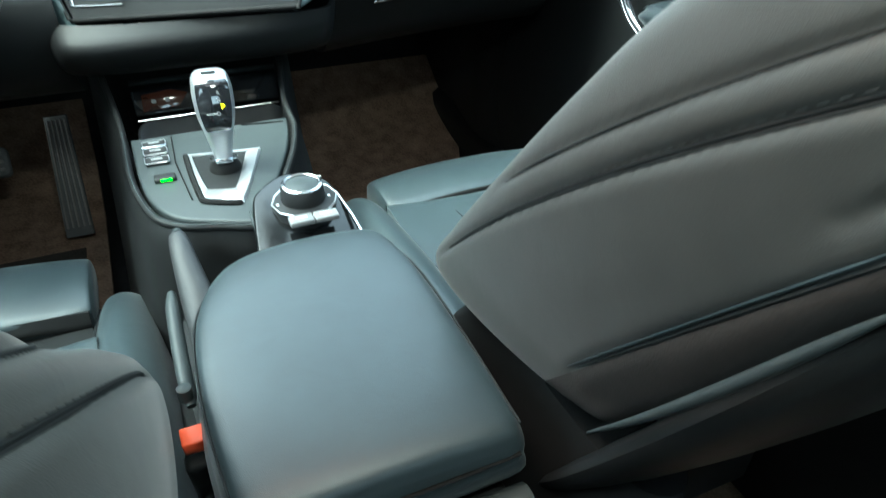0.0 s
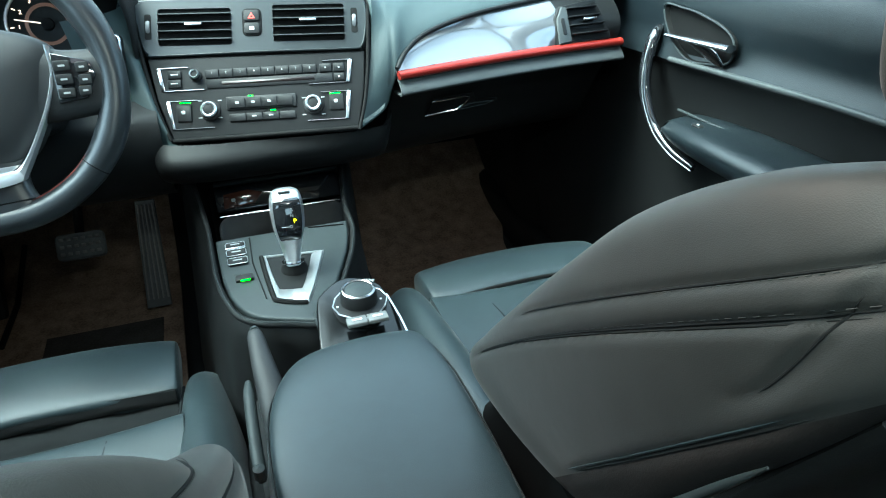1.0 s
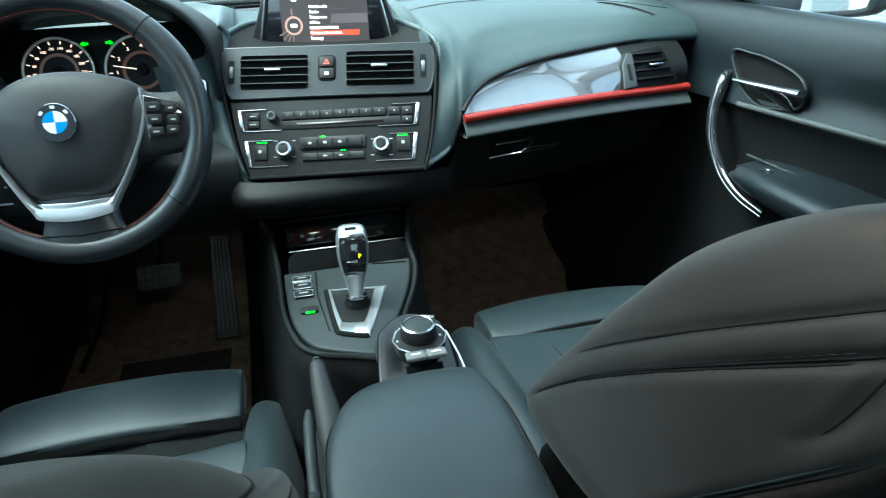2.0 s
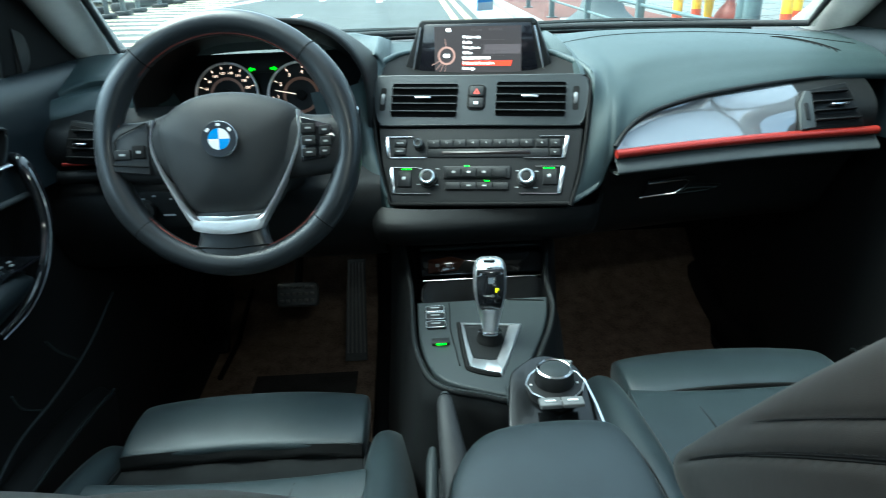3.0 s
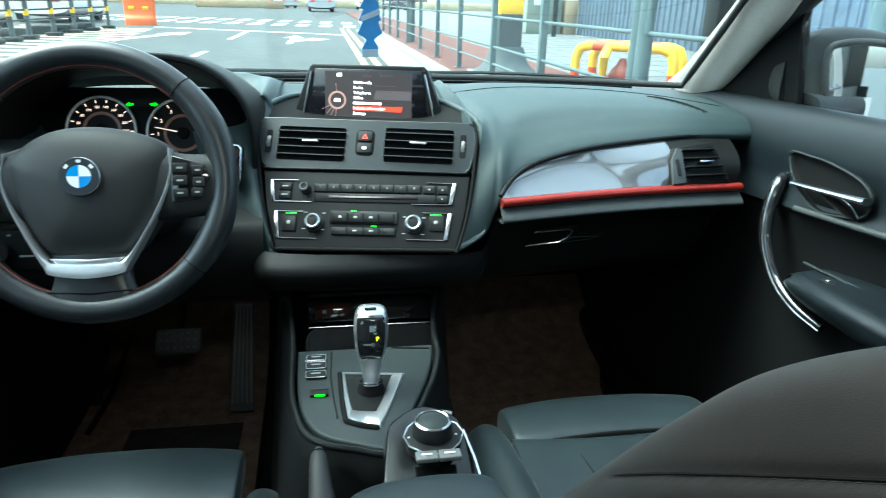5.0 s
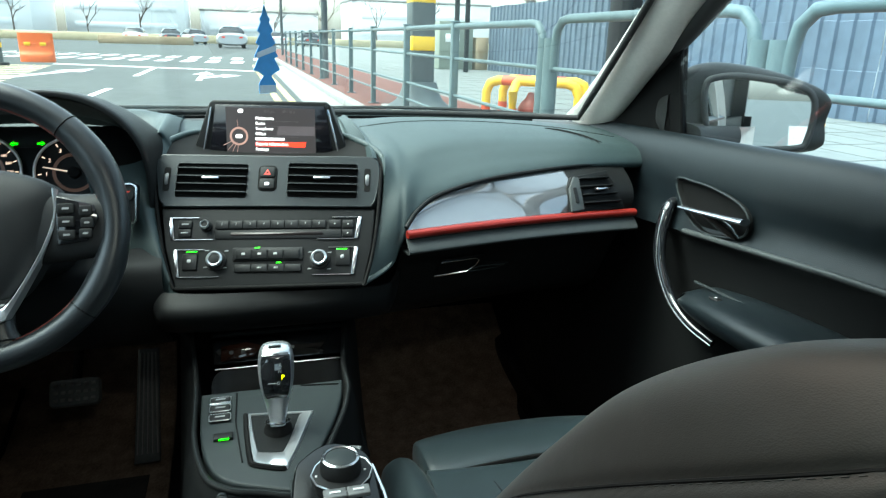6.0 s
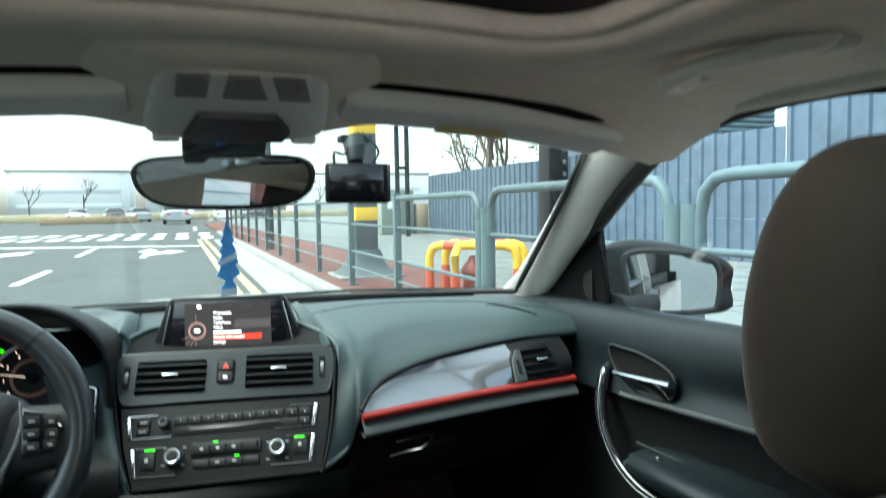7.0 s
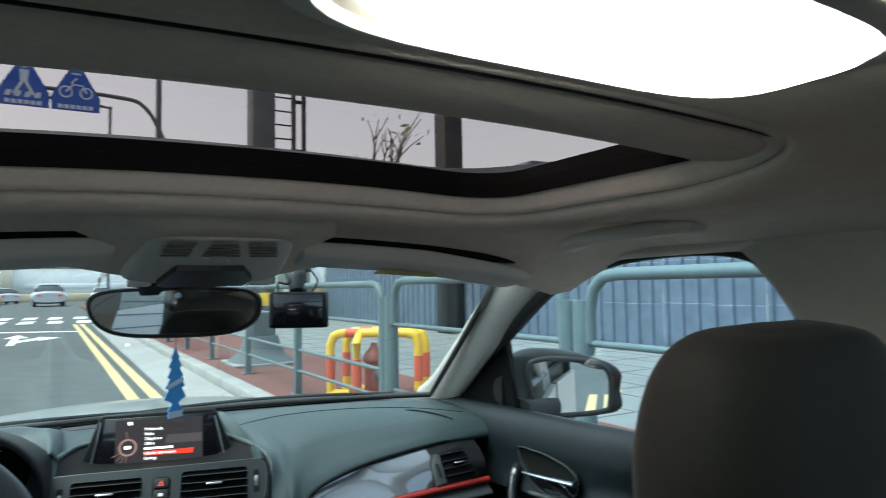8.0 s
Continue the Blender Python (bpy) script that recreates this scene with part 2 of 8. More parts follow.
# Roof cloth in a dimmer tone: the pillar's lower light put into colour.
CLOTHDIM = paint("roof cloth dimmed for the pillar", (0.55, 0.51, 0.45), 0.9, var=0.08, grain=160, bump=0.4, fine=1200, spec=0.15)
PILLAR = paint("grey pillar cloth", (0.50, 0.485, 0.45), 0.9, var=0.08, grain=160, bump=0.4, fine=1200, spec=0.15)
BODY = paint("grey-green car lacquer", (0.150, 0.162, 0.152), 0.32, 0.3, var=0.06, grain=40, coat=0.5)
FRAMEBLACK = paint("black frame plastic", (0.0035, 0.0032, 0.0030), 0.38, var=0.2, grain=60, spec=0.06)
MIRROR = paint("mirror", (0.88, 0.90, 0.90), 0.012, 1.0, var=0.01, worn=0.0)
DARKMIRROR = paint("dimming mirror", (0.92, 0.93, 0.93), 0.012, 1.0, var=0.01, worn=0.0)
SCREENBLACK = paint("black screen glass", (0.006, 0.006, 0.008), 0.12, var=0.1, worn=0.03)
ORANGE = paint("orange-red buckle plastic", (0.75, 0.09, 0.03), 0.4)
TREE = paint("blue card", (0.08, 0.32, 0.74), 0.6, var=0.1, grain=80)
PALE = paint("pale print", (0.55, 0.66, 0.78), 0.6)
PRINT = paint("grey print", (0.30, 0.31, 0.31), 0.6)
GREENLED = glow("green light", (0.10, 0.95, 0.0), 0.3)
REDPRINT = paint("red print", (0.75, 0.06, 0.04), 0.5)
BLUEPRINT = paint("blue enamel", (0.03, 0.25, 0.62), 0.25, coat=0.4)
WHITEPRINT = paint("white enamel", (0.80, 0.80, 0.80), 0.35)
WINDSHIELD = pane_glass("windscreen glass", (0.76, 0.79, 0.77), 0.03)
SIDEGLASS = pane_glass("side glass", (0.66, 0.73, 0.76), 0.008)
ROOFGLASS = pane_glass("tinted roof glass", (0.385, 0.285, 0.255), 0.03)
PIANO = paint("polished dark lacquer", (0.14, 0.15, 0.165), 0.05, 0.5, var=0.03, grain=20, coat=1.0, worn=0.01)
LETTERGREEN = glow("yellow-green letter", (0.85, 0.85, 0.0), 0.35)
LEDGE = paint("pale satin grey plastic", (0.045, 0.050, 0.050), 0.45, var=0.06, grain=70, bump=0.08, fine=1400, spec=0.3)
SLOT = paint("mid grey slot", (0.14, 0.13, 0.125), 0.7)
LIDREFLECT = paint("red-brown reflection lacquer", (0.060, 0.020, 0.012), 0.10, var=0.5, grain=40, coat=0.5, worn=0.02)
REARGLASS = pane_glass("rear glass", (0.66, 0.69, 0.69), 0.03)
PRIVACY = pane_glass("rear side glass", (0.72, 0.75, 0.75), 0.03)

# ---- the car's shell: floor, roof lining, pillars, glass ----
HOLE = (0.300, -0.618, -1.02)                     # half width, front and rear edge of the roof opening


def roof_z(x, y):
    f = min(max((y + 0.64) / 0.24, 0.0), 1.4)
    b = min(max((-y - 1.7) / 0.6, 0.0), 1.2)
    return 1.352 - 0.10 * x * x - 0.21 * x ** 4 - 0.062 * f * f - 0.10 * b * b


def hole_ring(grow, n=120):
    hx, y0, y1 = HOLE
    w, d = 2 * hx + 2 * grow, (y0 - y1) + 2 * grow
    pts = np.array(rrect(w, d, 0.07 + grow, 8, 0.0, (y0 + y1) / 2))
    seg = np.linalg.norm(np.roll(pts, -1, 0) - pts, axis=1)
    s = np.concatenate([[0], np.cumsum(seg)])
    loop = np.concatenate([pts, pts[:1]])
    t = np.arange(n) / n * s[-1]
    return np.stack([np.interp(t, s, loop[:, 0]), np.interp(t, s, loop[:, 1])], 1)


def roof_lining():
    inner = hole_ring(0.0)
    c = np.array([0.0, (HOLE[1] + HOLE[2]) / 2])
    outer = []
    for p in inner:
        d = p - c
        k = min(0.605 / abs(d[0]) if abs(d[0]) > 1e-6 else 1e9,
                (-0.385 - c[1]) / d[1] if d[1] > 1e-6 else ((-2.25 - c[1]) / d[1] if d[1] < -1e-6 else 1e9))
        outer.append(c + d * k)
    outer = np.array(outer)
    rows = []
    lip = lambda y: min(max((y + 1.04) / 0.14, 0.0), 1.0)
    for g, up in ((-0.0040, 0.011), (-0.0038, 0.006), (-0.002, 0.002), (0.001, -0.002), (0.005, -0.008), (0.009, -0.0130), (0.011, -0.0135), (0.0125, -0.0105), (0.0155, -0.0105), (0.0165, -0.0160), (0.021, -0.0215), (0.029, -0.0260), (0.038, -0.0275)):
        rows.append([(x, y, roof_z(x, y) + (up if up > 0 else up * (0.12 + 0.88 * lip(y)))) for x, y in hole_ring(g)])
    near = hole_ring(0.046)
    drop_at = lambda y: 0.0275 * (0.12 + 0.88 * lip(y))
    rows.append([(x, y, roof_z(x, y) - drop_at(y)) for x, y in near])
    for f in np.linspace(0.04, 1.0, 26):
        rows.append([(x, y, roof_z(x, y) - drop_at(y) * (1 - f) ** 2.4) for x, y in near + (outer - near) * f])
    for g, d in ((1.0, 0.008), (0.5, 0.008), (0.0, 0.008)):
        rows.append([(x, y, roof_z(x, y) + d) for x, y in near + (outer - near) * g])
    rows.append([(x, y, roof_z(x, y) + 0.013) for x, y in hole_ring(-0.002)])
    return sheet(rows, close_u=True, close_v=True)


def console_surround():
    """The lining's swelling that meets the roof console."""
    ramp = lambda v: min(max(v, 0.0), 1.0) ** 2 * (3 - 2 * min(max(v, 0.0), 1.0))
    rows = []
    for y in np.linspace(-0.596, -0.372, 26):
        depth = max(0.0, roof_z(0, y) - (1.2735 - (y + 0.44) * 0.29) - 0.007) * ramp((y + 0.585) / 0.050)
        rows.append([(x, y, roof_z(x, y) + 0.0015 - (depth + 0.0015) * ramp((0.175 - abs(x)) / 0.10)) for x in np.linspace(-0.18, 0.18, 37)])
    return thick(sheet(rows), 0.003)


solo("trim_console_surround", console_surround(), ROOFCLOTH, "pale roof lining swelling round the roof console", "trim", kind="structure")
tagged(part("ceiling", roof_lining(), ROOFCLOTH), "light grey woven roof lining with a sunroof opening", "roof lining", kind="structure")

sunroof = thing("sunroof", "tinted glass sunroof with black seal and half-drawn grey blind", "sunroof", (0, -0.8, 1.38))
rows = []
for g, up in ((-0.0065, 0.004), (-0.0070, 0.020), (0.030, 0.034), (0.064, 0.052), (0.066, 0.060), (-0.005, 0.034), (-0.0048, 0.005)):
    rows.append([(x, y, roof_z(x, y) + up) for x, y in hole_ring(g)])
part("seal_frame", sheet(rows, close_u=True, close_v=True), FRAMEBLACK, sunroof, "black sunroof frame")
# Bronze tube drawn for the highlight on the frame's front step.
FRAMEGLINT = paint("bronze-brown highlight tone", (0.16, 0.105, 0.075), 0.35, 0.8, var=0.1, grain=60)
front_ring = [p for p in hole_ring(0.045) if p[1] > -0.60 and abs(p[0]) < 0.27]
front_ring.sort(key=lambda p: p[0])
part("frame_highlight", tube([(x, y, roof_z(x, y) + 0.0395) for x, y in front_ring], 0.0028, 8), FRAMEGLINT, sunroof, "bronze line standing in for a reflection on the frame")
ring = hole_ring(0.064)
rows = [[(x * k, (y + 0.8) * k - 0.8, roof_z(x * k, (y + 0.8) * k - 0.8) + 0.056) for x, y in ring] for k in (0.02, 0.3, 0.6, 0.8, 1.0)]
part("roof_glass", sheet(rows, close_v=True), ROOFGLASS, sunroof, "dark tinted glass")
xs = np.linspace(-0.33, 0.33, 24)
blind = sheet([[(x * k, y, roof_z(x * k, y) + dz) for x in xs] for y, dz, k in ((-0.900, 0.020, 1.0), (-0.902, 0.014, 1.0), (-0.925, 0.004, 0.95), (-0.96, -0.002, 0.90), (-1.005, -0.0015, 0.90), (-1.035, 0.006, 0.90))])
part("blind", thick(blind, 0.004), ROOFCLOTH, sunroof, "grey cloth roller blind")
part("blind_gap", tube([(x * 0.9, -1.022, roof_z(x * 0.9, -1.022) - 0.0008) for x in xs], 0.0018, 6), DEEP, sunroof, "dark gap behind the blind")
part("blind_rail", tube([(x, -0.899, roof_z(x, -0.899) + 0.019) for x in xs], 0.006, 8), ROOFHARD, sunroof)
for k in range(4):
    for sx in (1, -1):
        rail_y = np.linspace(-0.64, -0.90, 8)
        part("slide_rail", tube([(sx * (0.322 + 0.010 * k), y, roof_z(0.32, y) + 0.026 + 0.007 * k) for y in rail_y], 0.0026, 6), DEEP, sunroof, "black slide rail")

# floor pan and tunnel
floor_pts = []
for y, lift in ((0.98, 0.46), (0.80, 0.30), (0.62, 0.17), (0.45, 0.13), (-0.2, 0.13), (-1.2, 0.15), (-1.35, 0.2), (-2.3, 0.35)):
    floor_pts.append([(x, y, lift + (0.10 if abs(x) < 0.09 else 0.0)) for x in (-0.76, -0.5, -0.16, -0.12, -0.08, 0.0, 0.08, 0.12, 0.16, 0.5, 0.76)])
solo("floor", thick(sheet(floor_pts), -0.01), FELT, "black felt floor pan with a raised tunnel", "car floor", kind="structure")

# bulkhead under and ahead of the dash, and the closing rear wall
solo("wall_front", thick(surface([[(x, 1.0, 0.13), (x, 1.02, 0.45), (x, 0.75, 0.7), (x, 0.42, 0.93)] for x in (-0.80, -0.3, 0.3, 0.80)], 8, 14), 0.01),
     FELT, "black felt bulkhead behind the dashboard", "bulkhead", kind="structure")


def strip(points, inside, t=0.02):
    """A wall panel: a polygon (y, z) at side x, with thickness t outwards."""
    s = 1 if inside > 0 else -1
    bm = bmesh.new()
    f = bm.faces.new([bm.verts.new((inside, y, z)) for y, z in points])
    r = bmesh.ops.extrude_face_region(bm, geom=[f])
    bmesh.ops.translate(bm, vec=(s * t, 0, 0), verts=[e for e in r["geom"] if isinstance(e, bmesh.types.BMVert)])
    return bm


def centre_pillar(s):
    """B pillar trim, leaning in towards the roof."""
    rows = []
    for z, x, y, w in ((0.20, 0.70, -0.96, 0.14), (0.60, 0.70, -0.945, 0.14), (0.95, 0.685, -0.93, 0.12), (1.15, 0.640, -0.91, 0.125), (1.22, 0.615, -0.90, 0.135), (1.27, 0.600, -0.88, 0.15), (1.305, 0.585, -0.86, 0.17)):
        rows.append([(s * (x + 0.05), y + w, z), (s * x, y + w * 0.75, z), (s * (x - 0.012), y, z), (s * x, y - w * 0.75, z), (s * (x + 0.05), y - w, z)])
    return thick(surface(rows, 24, 14), 0.006 * s)


def front_pillar(s):
    """A pillar trim from the dash corner up to the roof."""
    path = spline([(0.756, 0.34, 0.93), (0.718, 0.20, 0.985), (0.684, 0.02, 1.095), (0.646, -0.16, 1.205), (0.615, -0.30, 1.268), (0.575, -0.42, 1.300)], 30)
    rows = []
    for i, p in enumerate(path):
        k = i / 29
        w = 0.052 + 0.020 * (1 - k) ** 3
        rows.append([(s * (p[0] - 0.040), p[1] + w * 0.50, p[2] + w * 0.25), (s * (p[0] - 0.030), p[1] + 0.004, p[2] - 0.018),
                     (s * (p[0] - 0.006), p[1] - w * 0.50, p[2] - 0.030), (s * (p[0] + 0.016), p[1] - w * 0.62, p[2] - 0.020),
                     (s * (p[0] + 0.028), p[1] - w * 0.40, p[2] + 0.015), (s * (p[0] + 0.008), p[1] + w * 0.45, p[2] + 0.045)])
    q = np.swapaxes(spline(np.swapaxes(np.array(rows), 0, 1), 20, True), 0, 1)
    return sheet(q, close_v=True, cap=True)


for s, side in ((1, "east"), (-1, "west")):
    solo("pillar_front_" + side, front_pillar(s), PILLAR, "pale grey cloth-covered windscreen pillar", "pillar", "windscreen pillars", "structure")
    solo("pillar_centre_" + side, centre_pillar(s), CLOTHDIM, "pale grey trim of the centre door pillar", "pillar", "centre pillars", "structure")
    quarter = part("rear_quarter_" + side, strip([(-0.985, 0.2), (-2.35, 0.25), (-2.40, 0.90), (-0.985, 0.945)], s * 0.748, 0.02), BODY)
    tagged(quarter, "grey-green lacquered rear side of the car", "car body", kind="structure")
    rear = join(strip([(-0.98, 0.15), (-2.3, 0.15), (-2.3, 0.95), (-0.98, 0.96)], s * 0.69),
                strip([(-1.27, 0.95), (-2.3, 0.95), (-2.2, 1.3), (-1.33, 1.3)], s * 0.64))
    solo("wall_rear_" + side, rear, PLASTIC, "plain black rear side panel", "wall", kind="structure")
    rail = tube(spline([(s * 0.565, -0.36, 1.285), (s * 0.600, -0.50, 1.296), (s * 0.612, -0.8, 1.300), (s * 0.612, -1.4, 1.295), (s * 0.58, -2.25, 1.22)], 30), 0.032, 10, flat=0.6)
    solo("trim_roof_rail_" + side, rail, ROOFCLOTH, "light grey lining along the roof edge", "trim", kind="structure")
solo("wall_back", join(box(1.5, 0.05, 0.8, 0, at=(0, -2.32, 0.55)), box(0.12, 0.05, 0.4, 0, at=(0.66, -2.30, 1.12)), box(0.12, 0.05, 0.4, 0, at=(-0.66, -2.30, 1.12))),
     PLASTIC, "plain black rear wall under the back window", "wall", kind="structure")
for s, side in ((1, "east"), (-1, "west")):
    kick = join(box(0.03, 0.80, 0.70, 0.01, 1, (s * 0.735, 0.68, 0.45)), box(0.09, 3.4, 0.20, 0.03, 2, (s * 0.715, -0.60, 0.14)),
                loft([[(s * 0.712, 0.28, z), (s * (w + 0.020), 0.36, z), (s * (w + 0.045), 0.60, z), (s * (w + 0.05), 1.0, z), (s * 0.74, 1.0, z)] for z, w in ((0.10, 0.66), (0.4, 0.66), (0.65, 0.67), (0.80, 0.69))], 10, 30))
    solo("wall_footwell_" + side, kick, PLASTIC, "black kick panel at the side of the footwell", "wall", kind="structure")
for s, side in ((1, "east"), (-1, "west")):
    g = part("window_rear_" + side, sheet([[(s * 0.70, -0.97, 0.955), (s * 0.70, -1.15, 0.955), (s * 0.69, -1.29, 0.955)], [(s * 0.61, -0.97, 1.30), (s * 0.61, -1.15, 1.30), (s * 0.61, -1.35, 1.30)]]), PRIVACY)
    tagged(g, "clear glass of the rear side window", "window", "rear side windows", "structure")
pane = part("window_back", sheet([[(x, -2.31, 0.955) for x in (-0.61, 0.0, 0.61)], [(x * 0.96, -2.26, 1.30) for x in (-0.61, 0.0, 0.61)]]), REARGLASS)
tagged(pane, "tinted glass of the back window", "window", kind="structure")
bench = thing("bench", "black leather rear bench seat with upright backrest", "seat", (0, -1.75, 0.2))
part("seat", box(1.25, 0.5, 0.25, 0.05, 3, (0, -1.75, 0.38)), LEATHER, bench)
part("backrest", moved(box(1.25, 0.14, 0.6, 0.05, 3), Matrix.Translation((0, -2.05, 0.68)) @ Matrix.Rotation(radians(18), 4, "X")), LEATHER, bench)

# windscreen
base_y, base_z = lambda x: 0.36 - 0.26 * x * x, 0.955
ws = []
for f in np.linspace(0, 1, 10):
    row = []
    for k in np.linspace(-1, 1, 21):
        x0, x1 = 0.735 * k, 0.628 * k
        y0, y1 = base_y(x0), -0.40 + 0.14 * k * k
        row.append((x0 + (x1 - x0) * f, y0 + (y1 - y0) * f - 0.02 * math.sin(math.pi * f), base_z + (1.315 - 0.035 * k * k - base_z) * f + 0.015 * math.sin(math.pi * f)))
    ws.append(row)
WS = np.array(ws)
windscreen = thing("window_1", "clear curved windscreen with black edge band", "windscreen", (0, 0.3, 0.955), kind="structure")
g = part("pane", sheet(WS), WINDSHIELD, windscreen)
g.visible_shadow = False
ins = WS.copy()
ins[:, :, 0] *= 0.912
ins[0] += (ins[1] - ins[0]) * 0.12
edge = np.concatenate([ins[0], ins[1:, -1], ins[-1, ::-1][1:], ins[::-1, 0][1:-1]])
part("edge_band", tube(edge + np.array([0, 0.002, 0.004]), 0.0065, 8, True), RUBBER, windscreen, "black rubber edge of the glass")

# bonnet seen over the dash
hood = np.array([[(x, y, z - 0.10 * (x / 0.8) ** 2) for x in np.linspace(-0.82, 0.82, 25)]
                 for y, z in ((0.50, 0.935), (0.8, 0.918), (1.1, 0.88), (1.4, 0.82), (1.55, 0.76), (1.6, 0.68))])
solo("bonnet", thick(sheet(hood), -0.01), BODY, "grey-green lacquered car bonnet beyond the windscreen", "bonnet", kind="structure")
solo("cowl", thick(sheet([[(x, base_y(x) + dy, z) for x in np.linspace(-0.78, 0.78, 25)] for dy, z in ((-0.02, 0.948), (0.06, 0.945), (0.20, 0.94))]), -0.01),
     RUBBER, "black plastic scuttle panel below the windscreen", "scuttle", kind="structure")
for x0, x1 in ((-0.62, 0.02), (-0.02, 0.60)):
    w = thing("windscreen_wiper", "black wiper lying at the foot of the windscreen", "wiper", (x0, 0.40, 0.965), "windscreen wipers")
    n = 14
    xs = np.linspace(x0, x1, n)
    part("blade", tube([(x, base_y(x) + 0.020, 0.964 + 0.008 * math.sin(math.pi * i / (n - 1))) for i, x in enumerate(xs)], 0.004, 6), RUBBER, w)
    part("arm", tube([(x, base_y(x) + 0.038, 0.950) for i, x in enumerate(xs)], [0.007 - 0.004 * i / n for i in range(n)], 8), DEEP, w)

# ---- dashboard ----
S_O, S_R, S_U = Vector((0, -0.0145, 0.92)), (1, -0.245, 0), (0, 0.7, 1)
STACK = frame_of(S_O, S_R, S_U)


def sp(u, v, d=0.0):
    """A point on the centre stack's plane: u to the right, v up, d towards the cabin."""
    return tuple(STACK @ Vector((u, -d, v)))


dash = thing("dashboard", "grey-black soft dashboard with gloss trim and red accent strip", "dashboard", (0, 0.1, 0.6))
cols = (-0.715, -0.60, -0.48, -0.34, -0.27, -0.23, -0.21, -0.195, -0.175, -0.155, -0.14, 0.0, 0.14, 0.155, 0.166)
pad = []
for x in cols:
    side = abs(x) / 0.715
    mid = min(max((0.170 - abs(x)) / 0.028, 0.0), 1.0)
    if x > 0:
        lip, zl = -0.066 + 0.040 * side ** 3, 0.908
    else:
        lip, zl = (0.035 if x > -0.5 else 0.035 - 0.10 * (-x - 0.5) / 0.215), 0.898
    lip, zl = lip + (0.045 - lip) * mid, zl + (0.893 - zl) * mid
    cut = min(max((0.195 - abs(x + 0.375)) / 0.05, 0.0), 1.0)
    zl, lip = zl - 0.07 * cut, lip + 0.06 * cut
    pad.append([(x, base_y(x) + 0.02, 0.946), (x, base_y(x) - 0.07, 0.966 - 0.02 * mid), (x, 0.10 - 0.09 * side ** 2 + 0.06 * mid, 0.964 - 0.032 * side ** 2 - 0.05 * mid - 0.15 * cut),
                (x, max(0.00 - 0.03 * side + 0.09 * mid, lip + 0.05), 0.949 - 0.030 * side ** 2 - 0.052 * mid - 0.10 * cut), (x, lip + 0.022, zl + 0.022 - 0.02 * mid - 0.02 * cut), (x, lip, zl), (x, lip + 0.010, zl - 0.018), (x, lip + 0.06, zl - 0.03)])
pad_bm = surface(pad, 90, 40)
W = lambda x: (x, base_y(x) + 0.02, 0.946)
fan = [[W(0.720), (0.720, 0.16, 0.945), (0.720, 0.06, 0.938), (0.720, 0.02, 0.931), (0.720, 0.000, 0.925), (0.720, -0.010, 0.918), (0.720, -0.018, 0.910), (0.720, -0.020, 0.900)],
       [W(0.575), (0.575, 0.19, 0.958), (0.575, 0.08, 0.955), (0.575, 0.02, 0.946), (0.575, -0.006, 0.936), (0.575, -0.022, 0.925), (0.575, -0.032, 0.915), (0.575, -0.036, 0.906)],
       [W(0.460), (0.460, 0.20, 0.964), (0.460, 0.09, 0.961), (0.460, 0.03, 0.950), (0.460, 0.000, 0.937), (0.460, -0.022, 0.922), (0.460, -0.038, 0.911), (0.460, -0.047, 0.900)],
       [W(0.360), (0.360, 0.21, 0.966), (0.360, 0.10, 0.962), (0.357, 0.03, 0.949), (0.355, -0.005, 0.932), (0.353, -0.032, 0.915), (0.352, -0.050, 0.903), (0.352, -0.062, 0.891)],
       [W(0.290), (0.290, 0.22, 0.966), (0.290, 0.11, 0.961), (0.288, 0.02, 0.945), (0.283, -0.020, 0.924), (0.277, -0.050, 0.904), (0.271, -0.072, 0.888), (0.265, -0.086, 0.873)],
       [W(0.240), (0.245, 0.22, 0.965), (0.250, 0.11, 0.958), (0.250, 0.01, 0.940), (0.245, -0.035, 0.918), (0.238, -0.070, 0.893), (0.231, -0.093, 0.872), (0.223, -0.107, 0.853)],
       [W(0.210), (0.215, 0.22, 0.962), (0.220, 0.11, 0.955), (0.225, 0.01, 0.938), (0.222, -0.045, 0.915), (0.213, -0.090, 0.885), (0.207, -0.114, 0.853), (0.203, -0.124, 0.826)],
       [W(0.195), (0.198, 0.22, 0.960), (0.203, 0.11, 0.953), (0.210, 0.01, 0.939), (0.207, -0.050, 0.915), (0.201, -0.092, 0.882), (0.196, -0.116, 0.846), (0.191, -0.130, 0.804)],
       [W(0.180), (0.183, 0.22, 0.958), (0.187, 0.11, 0.951), (0.196, 0.01, 0.938), (0.195, -0.052, 0.916), (0.191, -0.092, 0.880), (0.185, -0.121, 0.838), (0.174, -0.141, 0.775)],
       [W(0.165), (0.165, 0.22, 0.955), (0.166, 0.12, 0.947), (0.182, 0.005, 0.934), sp(0.186, 0.004, 0.003), sp(0.183, -0.060, 0.003), sp(0.175, -0.130, 0.002), sp(0.155, -0.203, 0.000)]]
for r in fan:
    e = Vector(r[-1])
    k = min(max((e.x - 0.17) / 0.04, 0.0), 1.0)
    r += [tuple(e + Vector((0.004, 0.010, -0.008)) * k + Vector((0.001, 0.004, 0)) * (1 - k)), tuple(e + Vector((0.008, 0.045, -0.008)) * k + Vector((0.002, 0.02, 0)) * (1 - k))]
fan_bm = surface(fan, 70, 50)
pad_tree = BVHTree.FromBMesh(join(pad_bm.copy(), fan_bm.copy()))
part("top_pad", thick(pad_bm, -0.008), DASH, dash, "grained grey soft-touch top pad")
